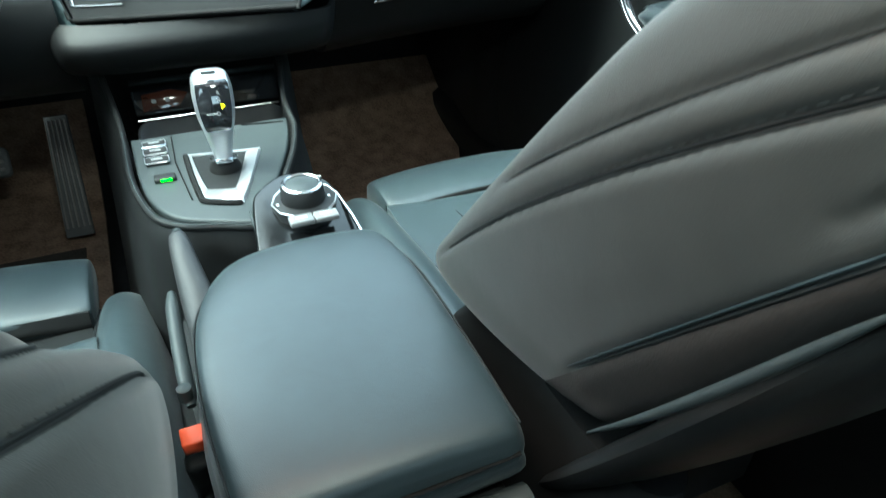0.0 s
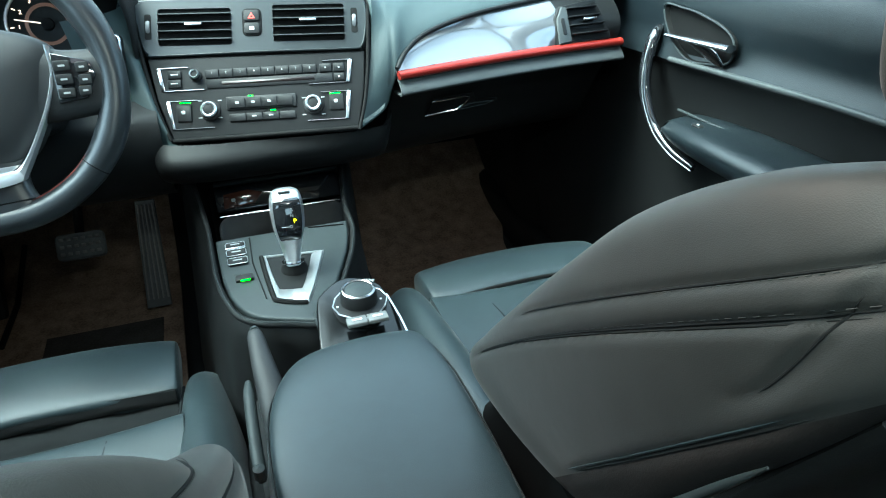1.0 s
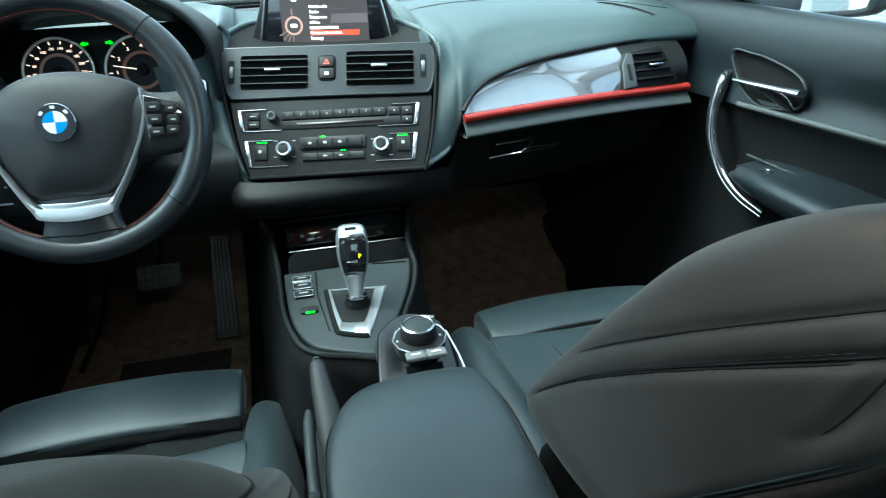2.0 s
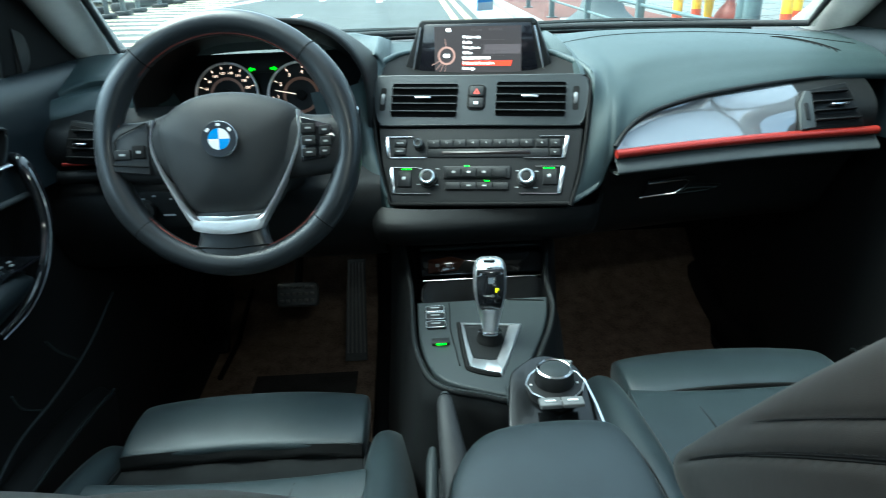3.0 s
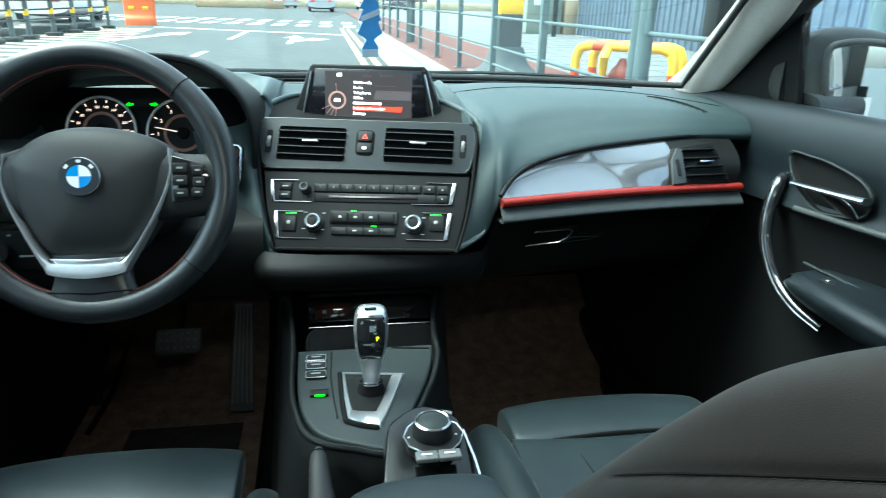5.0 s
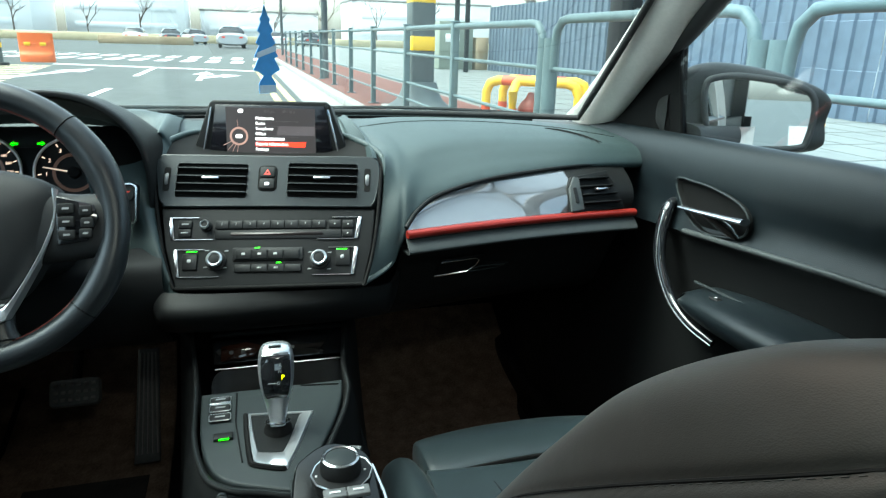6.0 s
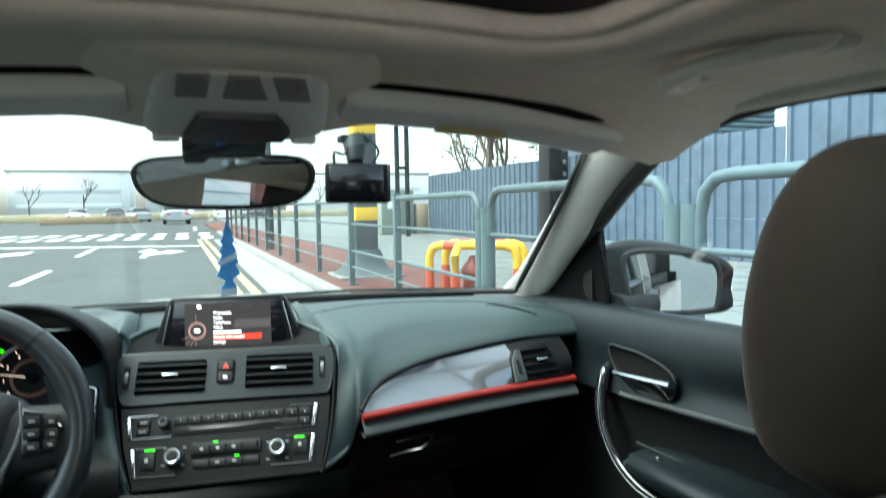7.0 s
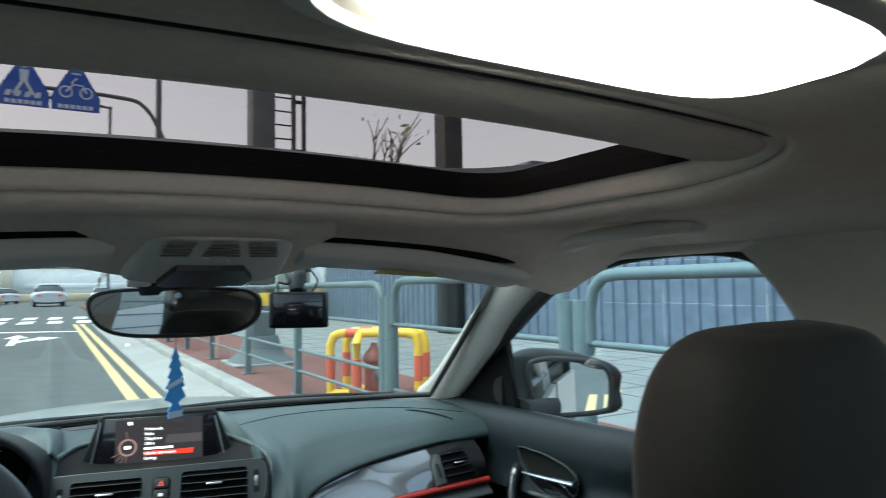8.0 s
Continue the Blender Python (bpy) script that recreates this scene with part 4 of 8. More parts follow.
for a, b in (((-0.096, 0.066), (-0.113, -0.024)), ((0.105, 0.066), (0.127, -0.018))):
    part("side_bar", moved(tube([(a[0], -0.003, a[1]), (b[0], -0.003, b[1])], 0.0022, 6, up=(0, 1, 0)), SCR), CHROME, disp, "bright slanted side bar")
part("button", moved(lathe([(0.003, -0.001), (0.003, 0.001), (0, 0.001)], 12), SCR @ Matrix.Translation((0.104, -0.004, 0.073)) @ Matrix.Rotation(radians(90), 4, "X")), SATIN, disp)
SCRDARK = glow("lit dark screen", (0.014, 0.0112, 0.0115), 0.55)
SCRGREY = glow("lit grey shading", (0.045, 0.036, 0.038), 0.33)
SCRWHITE = glow("lit white letters", (0.95, 0.88, 0.86), 0.5)
SCRRED = glow("lit red bar", (0.80, 0.030, 0.012), 0.30)
SCRWARM = glow("lit brown ring", (0.40, 0.22, 0.18), 0.07)


def on_screen(name, outline, d, material, label=""):
    return part(name, moved(prism(outline, 0.0003, 0), SCR @ Matrix.Translation((0, -d, 0))), material, disp, label, 0)


on_screen("picture", [(0.085, -0.013), (0.083, 0.067), (-0.072, 0.067), (-0.070, -0.015)], 0.0022, SCRDARK, "dark lit picture area")
on_screen("shading", [(0.083, 0.020), (0.083, 0.036), (0.020, 0.036), (0.016, 0.020)], 0.0024, SCRGREY)
on_screen("highlight_bar", [(0.066, -0.0005), (0.068, 0.0085), (0.0, 0.0085), (-0.020, 0.0075), (-0.020, 0.0005)], 0.0026, SCRRED, "glowing red selection bar")
menu = ["Multimedia", "Radio", "Telephone", "Office", None, "Vehicle information", "Settings"]
for i, word in enumerate(menu):
    v = 0.0485 - 0.0089 * i
    if word:
        w = moved(lettering(word, 0.0072, 0.0001, "LEFT"), SCR @ Matrix.Translation((-0.020, -0.0031, v)))
        part("menu_word", w, SCRWHITE, disp, "white menu word", 0)
    else:
        on_screen("menu_bar", [(0.030, v - 0.002), (0.030, v + 0.002), (-0.020, v + 0.002), (-0.020, v - 0.002)], 0.0031, SCRWHITE)
    on_screen("menu_line", [(0.055, v - 0.0048), (0.055, v - 0.0044), (-0.020, v - 0.0044), (-0.020, v - 0.0048)], 0.0028, SCRGREY)
part("clock", moved(lettering("4:12 pm", 0.0058, 0.0001), SCR @ Matrix.Translation((0.004, -0.0031, 0.0608))), SCRGREY, disp, smooth=0)
part("station", moved(lettering("89.1 MHz", 0.0058, 0.0001), SCR @ Matrix.Translation((0.038, -0.0031, 0.0608))), SCRGREY, disp, smooth=0)
on_screen("badge", rrect(0.008, 0.006, 0.0015, 3, -0.046, 0.0608), 0.0028, SCRWHITE)
part("menu_ring", moved(ringplate([(0.016 * math.cos(a), 0.016 * math.sin(a)) for a in np.arange(28) * 2 * math.pi / 28], [(0.0125 * math.cos(a), 0.0125 * math.sin(a)) for a in np.arange(28) * 2 * math.pi / 28], 0.0003), SCR @ Matrix.Translation((-0.049, -0.0027, 0.017))), SCRWARM, disp, "brown menu ring", 0)
on_screen("menu_car", rrect(0.011, 0.006, 0.002, 3, -0.049, 0.017), 0.0028, SCRWHITE)
for a in (95, 235, 250, 265, 215):
    c, s_ = math.cos(radians(a)), math.sin(radians(a))
    p0, p1 = Vector((-0.049 + 0.016 * c, -0.0027, 0.017 + 0.016 * s_)), Vector((-0.049 + 0.033 * c, -0.0027, 0.017 + 0.029 * s_))
    part("menu_ray", moved(tube([p0, p1], 0.0004, 4), SCR), SCRWARM, disp)
# instrument hood and dials
inst = thing("instrument_cluster", "black instrument cluster with two round lit dials", "instruments", (-0.37, 0.1, 0.88))
rows = []
for y, w, zt, zs in ((0.115, 0.165, 0.985, 0.845), (0.02, 0.180, 1.014, 0.835), (-0.045, 0.184, 1.024, 0.835), (-0.056, 0.183, 1.031, 0.835), (-0.040, 0.190, 1.036, 0.84), (0.06, 0.200, 1.020, 0.85), (0.16, 0.22, 0.965, 0.86)):
    rows.append([(-0.372 - w, y + 0.03, zs), (-0.372 - w * 0.96, y + 0.01, zs + (zt - zs) * 0.55), (-0.372 - w * 0.62, y, zt - 0.010), (-0.372, y - 0.008, zt), (-0.372 + w * 0.62, y, zt - 0.010), (-0.372 + w * 0.98, y + 0.01, zs + (zt - zs) * 0.62), (-0.372 + w * 1.02, y + 0.03, zs)])
part("hood", surface(rows, 28, 40), PLASTIC, inst, "black hood over the dials")
INS = frame_of((-0.372, 0.092, 0.885), (1, 0, 0), (0, 0.36, 1))
part("face", moved(box(0.34, 0.004, 0.17, 0.002, 1, (0, 0.004, 0.0)), INS), FACE, inst)
part("face_top", moved(box(0.17, 0.002, 0.030, 0.002, 1, (0.01, 0.0, 0.064)), INS), FACE, inst)
DIALTXT = glow("lit amber figures", (0.90, 0.56, 0.42), 0.30)
# Pale silver paint stands in for reflections on the dial rims.
DIALRING = paint("pale ring paint for reflections", (0.80, 0.78, 0.76), 0.35, 0.4, var=0.04)
DIALBROWN = glow("dim brown dial light", (0.10, 0.045, 0.028), 0.05)
NEEDLE = glow("lit needle", (0.9, 0.62, 0.5), 0.16)
part("left_mark", moved(prism([(-0.006, 0), (0.0, 0.004), (0.0, 0.0016), (0.006, 0.0016), (0.006, -0.0016), (0.0, -0.0016), (0.0, -0.004)][::-1], 0.0005, 0), INS @ Matrix.Translation((-0.026, -0.003, 0.055))), GREENLED, inst, "green turn arrow", 0)
part("right_mark", moved(prism([(0.006, 0), (0.0, -0.004), (0.0, -0.0016), (-0.006, -0.0016), (-0.006, 0.0016), (0.0, 0.0016), (0.0, 0.004)][::-1], 0.0005, 0), INS @ Matrix.Translation((0.014, -0.003, 0.055))), GREENLED, inst, "green turn arrow", 0)


def dial(u, v, r, words, start, end, needle, label):
    m = INS @ Matrix.Translation((u, 0, v))
    flat = m @ Matrix.Rotation(radians(90), 4, "X")
    d = part("dial", moved(lathe([(r, 0.0), (r, 0.003), (r * 0.97, 0.004), (r * 0.9, 0.0025), (0, 0.0025)], 48), flat), PLASTIC, inst, label)
    a = np.radians(np.linspace(205, -42, 50))
    part("rim", moved(tube([(r * 1.0 * math.cos(t), -0.006, r * 1.0 * math.sin(t)) for t in a], 0.0024, 8, up=(0, 1, 0)), m), DIALRING, d, "dial rim painted pale for its reflections")
    part("inner_ring", moved(ringplate([(r * 0.56 * math.cos(t), r * 0.56 * math.sin(t)) for t in np.linspace(0, 2 * math.pi, 41)[:-1]], [(r * 0.47 * math.cos(t), r * 0.47 * math.sin(t)) for t in np.linspace(0, 2 * math.pi, 41)[:-1]], 0.0004), m @ Matrix.Translation((0, -0.0032, 0))), DIALBROWN, d, "dim brown inner ring", 0)
    n = len(words)
    for i, wd in enumerate(words):
        t = radians(start + (end - start) * i / (n - 1))
        part("figure", moved(lettering(wd, 0.0062 if n > 9 else 0.0090, 0.0001), m @ Matrix.Translation((r * 0.70 * math.cos(t), -0.0036, r * 0.70 * math.sin(t)))), DIALTXT, d, smooth=0)
        p0, p1 = (r * 0.83 * math.cos(t), -0.0036, r * 0.83 * math.sin(t)), (r * 0.92 * math.cos(t), -0.0036, r * 0.92 * math.sin(t))
        part("tick", moved(tube([p0, p1], 0.0007, 4, up=(0, 1, 0)), m), DIALTXT, d)
    t = radians(needle)
    part("needle", moved(tube([(0, -0.0052, 0), (r * 0.80 * math.cos(t), -0.0052, r * 0.80 * math.sin(t))], [0.0012, 0.0007], 6, up=(0, 1, 0)), m), NEEDLE, d, "pale needle")
    part("hub", moved(lathe([(0.010, 0.003), (0.009, 0.008), (0, 0.008)], 20), flat), DEEP, d)
    return d


d1 = dial(-0.071, 0.012, 0.055, [str(k) for k in range(0, 261, 20)], 225, -45, 223, "speedometer dial")
dial(0.060, 0.006, 0.058, ["0", "1", "2", "3", "4", "5", "6"], 215, 20, 168, "rev counter dial")
part("red_zone", moved(tube([(0.060 + 0.049 * math.cos(t), -0.0045, 0.006 + 0.050 * math.sin(t)) for t in np.radians(np.linspace(-20, 6, 8))], 0.0022, 6, up=(0, 1, 0)), INS), REDPRINT, inst, "red zone of the rev counter")

# start button to the right of the column
st = thing("start_button", "round engine start button in a bright ring", "switch", (-0.205, -0.06, 0.875))
stm = frame_of((-0.212, -0.050, 0.868), (1, -0.3, 0), (0, 0.3, 1))
part("plate", moved(prism(rrect(0.024, 0.062, 0.008, 5), 0.01, 0.002), stm), PLASTIC, st)
part("rim", moved(tube([(x, -0.001, z) for x, z in rrect(0.022, 0.060, 0.008, 5)], 0.0016, 6, True, up=(0, 1, 0)), stm), CHROME, st, "bright rim")
part("button", moved(lathe([(0.009, 0.0), (0.0085, 0.004), (0, 0.0045)], 20), stm @ Matrix.Translation((0, 0, 0.014)) @ Matrix.Rotation(radians(90), 4, "X")), KEYCAP, st)
part("mark", moved(prism(rrect(0.006, 0.002, 0.0006, 2, 0, 0.018), 0.0004, 0), stm @ Matrix.Translation((0, -0.005, 0))), REDPRINT, st)

# ---- steering wheel ----
WH = frame_of((-0.3515, -0.262, 0.897), (1, 0, 0), (0, 0.36, 1))
wheel = thing("steering_wheel", "black leather steering wheel with silver spoke and round badge", "steering wheel", (-0.3515, -0.262, 0.897))
R = 0.157
a = np.linspace(0, 2 * math.pi, 97)[:-1]
rim_r = [0.0165 + 0.0022 * (math.cos(2 * (t - 0.45)) ** 8 + math.cos(2 * (t + 0.45)) ** 8 if abs(math.sin(t)) < 0.75 else 0) for t in a]
part("rim", moved(tube([(R * math.cos(t), 0.0, R * math.sin(t)) for t in a], rim_r, 20, True, up=(0, 1, 0)), WH), RIMLEATHER, wheel, "black leather rim")
for deg in (47, 133, 222, 318):
    t = radians(deg)
    c = Vector((R * math.cos(t), 0, R * math.sin(t)))
    e1, e2 = Vector((math.cos(t), 0, math.sin(t))), Vector((0, 1, 0))
    part("rim_seam", moved(tube([c + 0.0168 * (math.cos(q) * e1 + math.sin(q) * e2) for q in np.linspace(0, 2 * math.pi, 20)[:-1]], 0.0009, 6, True, up=(math.sin(t), 0, -math.cos(t))), WH), DEEP, wheel)
inner = [((R - 0.0155) * math.cos(t), -0.006, (R - 0.0155) * math.sin(t)) for t in a]
part("stitching", moved(tube(inner, 0.0008, 5, True, up=(0, 1, 0)), WH), STITCH, wheel, "dark red stitching inside the rim")


HUBSKIN = paint("matt grey-black airbag skin", (0.0165, 0.0175, 0.0185), 0.55, var=0.1, grain=60, bump=0.25, fine=1200, pattern="cells", spec=0.3)


def pillow(outline, depth, crown, nu=10):
    """A domed pad over an outline (x, z): rounded edge, crowned front facing -y."""
    o = spline(outline, 60, True)
    c = o.mean(0)
    rows = [[(x, depth, z) for x, z in o], [(x, 0.004, z) for x, z in o]]
    for f in np.linspace(0, 1, nu):
        k = math.cos(f * math.pi / 2 * 0.98)
        rows.append([(c[0] + (x - c[0]) * (0.985 * k + 0.0), -crown * math.sin(f * math.pi / 2), c[1] + (z - c[1]) * (0.985 * k)) for x, z in o])
    return sheet(rows, close_v=True, cap=True)


hub = [(-0.002, 0.068), (0.048, 0.062), (0.090, 0.045), (0.094, 0.015), (0.080, -0.030), (0.058, -0.072), (0.036, -0.090), (-0.003, -0.093), (-0.042, -0.090), (-0.062, -0.072), (-0.083, -0.030), (-0.095, 0.012), (-0.090, 0.032), (-0.050, 0.060)]
part("airbag_cover", moved(pillow(hub, 0.045, 0.026), WH @ Matrix.Translation((0, -0.002, 0))), HUBSKIN, wheel, "domed black airbag cover")
for s in (1, -1):
    spoke = [[(s * 0.070, 0.012, 0.040), (s * 0.070, -0.010, 0.036), (s * 0.070, -0.014, 0.000), (s * 0.066, -0.008, -0.042), (s * 0.066, 0.014, -0.042)],
             [(s * 0.105, 0.008, 0.030), (s * 0.105, -0.010, 0.025), (s * 0.105, -0.014, -0.005), (s * 0.105, -0.008, -0.040), (s * 0.105, 0.012, -0.040)],
             [(s * 0.150, 0.006, 0.030), (s * 0.150, -0.010, 0.022), (s * 0.150, -0.012, -0.008), (s * 0.150, -0.008, -0.036), (s * 0.150, 0.008, -0.036)]]
    part("spoke", moved(loft(spoke, 14, 24), WH), HUBSKIN, wheel, "black side spoke")
prof = [[(-0.046, 0.014, -0.080), (-0.046, -0.004, -0.080), (0.0, -0.010, -0.080), (0.040, -0.004, -0.080), (0.040, 0.014, -0.080)],
        [(-0.040, 0.012, -0.115), (-0.040, -0.006, -0.115), (-0.002, -0.012, -0.115), (0.036, -0.006, -0.115), (0.036, 0.012, -0.115)],
        [(-0.052, 0.010, -0.152), (-0.052, -0.008, -0.152), (-0.002, -0.012, -0.152), (0.048, -0.008, -0.152), (0.048, 0.010, -0.152)]]
part("lower_spoke", moved(loft(prof, 16, 24), WH), RIMLEATHER, wheel, "black lower spoke")
part("spoke_seam", moved(tube([(-0.050, -0.0085, -0.133), (-0.002, -0.0130, -0.136), (0.046, -0.0085, -0.133)], 0.0010, 6, up=(0, 1, 0)), WH), DEEP, wheel)
def vee_trim():
    """The silver vee: slim arms up both sides of the airbag cover, broadening to a bright plate at the foot."""
    outer = spline([(-0.0945, 0.034), (-0.0985, 0.004), (-0.088, -0.030), (-0.066, -0.074), (-0.050, -0.103), (-0.042, -0.112), (-0.003, -0.117), (0.036, -0.112), (0.044, -0.103), (0.061, -0.074), (0.084, -0.030), (0.0965, 0.008), (0.0950, 0.040)], 72)
    inner_ = spline([(-0.0915, 0.034), (-0.0945, 0.004), (-0.084, -0.030), (-0.060, -0.076), (-0.046, -0.095), (-0.036, -0.0985), (-0.003, -0.1010), (0.030, -0.0985), (0.040, -0.095), (0.055, -0.076), (0.080, -0.030), (0.0925, 0.008), (0.0920, 0.040)], 72)
    d = [-0.012 - 0.008 * min(1.0, max(0.0, (0.02 - z) / 0.10)) for x, z in outer]
    rows = [[(x, 0.004, z) for x, z in outer], [(x, e, z) for (x, z), e in zip(outer, d)], [(x * 0.3 + u * 0.7, e - 0.0022, z * 0.3 + w * 0.7) for (x, z), (u, w), e in zip(outer, inner_, d)], [(u, e - 0.0005, w) for (u, w), e in zip(inner_, d)], [(u, 0.004, w) for u, w in inner_]]
    return sheet(rows)


part("silver_spoke", moved(vee_trim(), WH), VEESILVER, wheel, "bright silver vee-shaped spoke trim")
part("spoke_inlay", moved(prism([(-0.045, -0.092), (-0.034, -0.101), (0.028, -0.101), (0.040, -0.092), (-0.002, -0.0945)], 0.01, 0.001), WH @ Matrix.Translation((0, -0.0165, 0))), SILVER, wheel, "grey inlay")
bm_ = WH @ Matrix.Translation((-0.003, -0.0285, 0.004))
BADGEDARK = paint("dark enamel", (0.012, 0.015, 0.021), 0.35, var=0.05)
badge = part("badge", moved(lathe([(0.0235, 0.0), (0.0230, 0.003), (0.0215, 0.0042), (0, 0.0046)], 40), bm_ @ Matrix.Rotation(radians(90), 4, "X")), CHROME, wheel, "round badge with blue and white quarters")
part("badge_ring", moved(ringplate([(0.0222 * math.cos(t), 0.0222 * math.sin(t)) for t in a[::2]], [(0.0142 * math.cos(t), 0.0142 * math.sin(t)) for t in a[::2]], 0.0006), bm_ @ Matrix.Translation((0, -0.0050, 0))), BADGEDARK, badge, "dark ring", 0)
for deg in (140, 90, 40):
    part("badge_bar", moved(prism(rrect(0.0052, 0.0036, 0.0006, 2), 0.0005, 0), bm_ @ Matrix.Rotation(radians(90 - deg), 4, "Y") @ Matrix.Translation((0, -0.0053, 0.0180))), WHITEPRINT, badge, smooth=0)
for k in range(4):
    q = [(0, 0)] + [(0.0135 * math.cos(radians(90 * k + 9 * i)), 0.0135 * math.sin(radians(90 * k + 9 * i))) for i in range(11)]
    part("badge_quarter", moved(prism(q, 0.0005, 0), bm_ @ Matrix.Translation((0, -0.0052, 0))), BLUEPRINT if k in (1, 3) else WHITEPRINT, badge, smooth=0)
# keys on the spokes
kr = part("key_pad", moved(prism([(0.097, 0.030), (0.096, -0.028), (0.128, -0.024), (0.141, 0.002), (0.136, 0.018)][::-1], 0.006, 0.001), WH @ Matrix.Translation((0, -0.0165, 0))), GLOSS, wheel, "key field")
for u, v, w, h in ((0.107, 0.0145, 0.018, 0.012), (0.128, 0.0115, 0.014, 0.012), (0.107, -0.001, 0.018, 0.012), (0.129, -0.003, 0.014, 0.012), (0.107, -0.0165, 0.018, 0.011), (0.127, -0.0155, 0.014, 0.011)):
    part("key", moved(prism(rrect(w, h, 0.002, 3, u, v), 0.004, 0.0008), WH @ Matrix.Translation((0, -0.0190, 0))), KEYCAP, kr)
    part("mark", moved(prism(rrect(w * 0.4, 0.0022, 0.0005, 2, u, v), 0.0004, 0), WH @ Matrix.Translation((0, -0.0195, 0))), PRINT, kr, smooth=0)
kl = part("key_pad", moved(prism([(-0.099, 0.030), (-0.140, 0.010), (-0.144, -0.030), (-0.098, -0.036)][::-1], 0.006, 0.001), WH @ Matrix.Translation((0, -0.0165, 0))), HUBSKIN, wheel, "key field")
part("rim_line", moved(tube([(-0.099, -0.0178, 0.030), (-0.132, -0.0178, 0.016), (-0.140, -0.0178, 0.008), (-0.143, -0.0178, -0.018)], 0.0010, 6, up=(0, 1, 0)), WH), DEEP, kl)
part("rim_line", moved(tube([(-0.144, -0.0178, -0.022), (-0.099, -0.0178, -0.026)], 0.0010, 6, up=(0, 1, 0)), WH), DEEP, kl)
for u, v, w, h, mt in ((-0.131, -0.0095, 0.021, 0.013, KEYCAP), (-0.110, -0.0065, 0.016, 0.017, DEEP)):
    part("key", moved(prism(rrect(w, h, 0.002, 3, u, v), 0.004, 0.0008), WH @ Matrix.Translation((0, -0.0190, 0))), mt, kl)
    part("mark", moved(prism(rrect(w * 0.35, h * 0.2, 0.0006, 2, u, v), 0.0004, 0), WH @ Matrix.Translation((0, -0.0195, 0))), PRINT, kl, smooth=0)
# column, stalks
col = thing("steering_column", "black steering column shroud with two stalks", "steering column", (-0.36, -0.15, 0.85))
part("shroud", loft([[(-0.36 + sx * w, y, z0 + sz * h) for sx, sz in ((-1, -1), (-1, 1), (1, 1), (1, -1))] for y, z0, w, h in ((-0.21, 0.872, 0.055, 0.05), (-0.12, 0.845, 0.06, 0.055), (0.05, 0.79, 0.07, 0.06))], 12, 28), PLASTIC, col)
for s in (-1, 1):
    part("stalk", tube(spline([(-0.36 + s * 0.05, -0.16, 0.885), (-0.36 + s * 0.11, -0.18, 0.900), (-0.36 + s * 0.165, -0.20, 0.905)], 12), [0.006, 0.006, 0.006, 0.0065, 0.007, 0.0075, 0.008, 0.0085, 0.009, 0.009, 0.009, 0.008], 10), SATIN, col, "grey control stalk")
sw = thing("light_switch", "headlamp switch panel on the knee panel", "switch", (-0.56, -0.10, 0.75))
part("panel", moved(prism(rrect(0.10, 0.06, 0.006, 4), 0.006, 0.001), frame_of((-0.53, -0.106, 0.755), (1, 0, 0), (0, 0.1, 1))), PLASTIC, sw)
part("knob", moved(lathe([(0.017, 0), (0.016, 0.012), (0, 0.013)], 24), frame_of((-0.545, -0.108, 0.757), (1, 0, 0), (0, 0.1, 1)) @ Matrix.Rotation(radians(90), 4, "X")), KEYCAP, sw)
for u, v, w in ((-0.018, 0.020, 0.007), (0.0, 0.024, 0.006), (0.026, 0.018, 0.004), (0.020, -0.008, 0.020)):
    part("mark", moved(prism(rrect(w, 0.003, 0.001, 2, u, v), 0.0004, 0), frame_of((-0.53, -0.1075, 0.755), (1, 0, 0), (0, 0.1, 1))), PRINT, sw, smooth=0)

# ---- centre console ----
con = thing("centre_console", "dark centre console with cup holders and gear surround", "centre console", (0, -0.25, 0.25))
CZ = 0.622
plate_o = [(-0.119, -0.215), (-0.118, -0.27), (-0.115, -0.33), (-0.105, -0.385), (-0.083, -0.425), (-0.040, -0.449), (0.000, -0.462), (0.014, -0.432), (0.034, -0.380), (0.061, -0.312), (0.076, -0.258), (0.083, -0.215)]
plate = spline(plate_o, 60)


def flat_plate(outline, z0, z1, bevel=0.004, tilt=0.0):
    bm = bmesh.new()
    f = bm.faces.new([bm.verts.new((x, y, z1 + tilt * (y + 0.25))) for x, y in outline])
    r = bmesh.ops.extrude_face_region(bm, geom=[f])
    bmesh.ops.translate(bm, vec=(0, 0, z0 - z1), verts=[e for e in r["geom"] if isinstance(e, bmesh.types.BMVert)])
    if bevel:
        top = [e for e in bm.edges if all(v.co.z > z1 - 0.06 + tilt * (v.co.y + 0.25) and abs(v.co.z - z1 - tilt * (v.co.y + 0.25)) < 1e-6 for v in e.verts)]
        bmesh.ops.bevel(bm, geom=top, offset=bevel, segments=3, profile=0.5, affect="EDGES")
    return bm


part("top_plate", flat_plate(plate, CZ - 0.03, CZ), SATIN, con, "grey grained top plate")
def beside(p, k):
    """The plate's outline carried on at both ends, up the cheeks to the dash."""
    left = [(-0.150, 0.020, 0.690), (-0.143, -0.050, 0.655), (-0.135, -0.110, 0.634), (-0.129, -0.170, CZ + 0.003)]
    right = [(0.091, -0.170, CZ + 0.003), (0.101, -0.110, 0.634), (0.112, -0.050, 0.655), (0.124, 0.020, 0.690)]
    core = [(x + (0.008 if x > 0.02 else -0.008 if x < -0.06 else 0.0), y - (0.007 if y < -0.40 else 0.0), CZ - 0.003) for x, y in p[::3]]
    return spline(left + core + right, k)


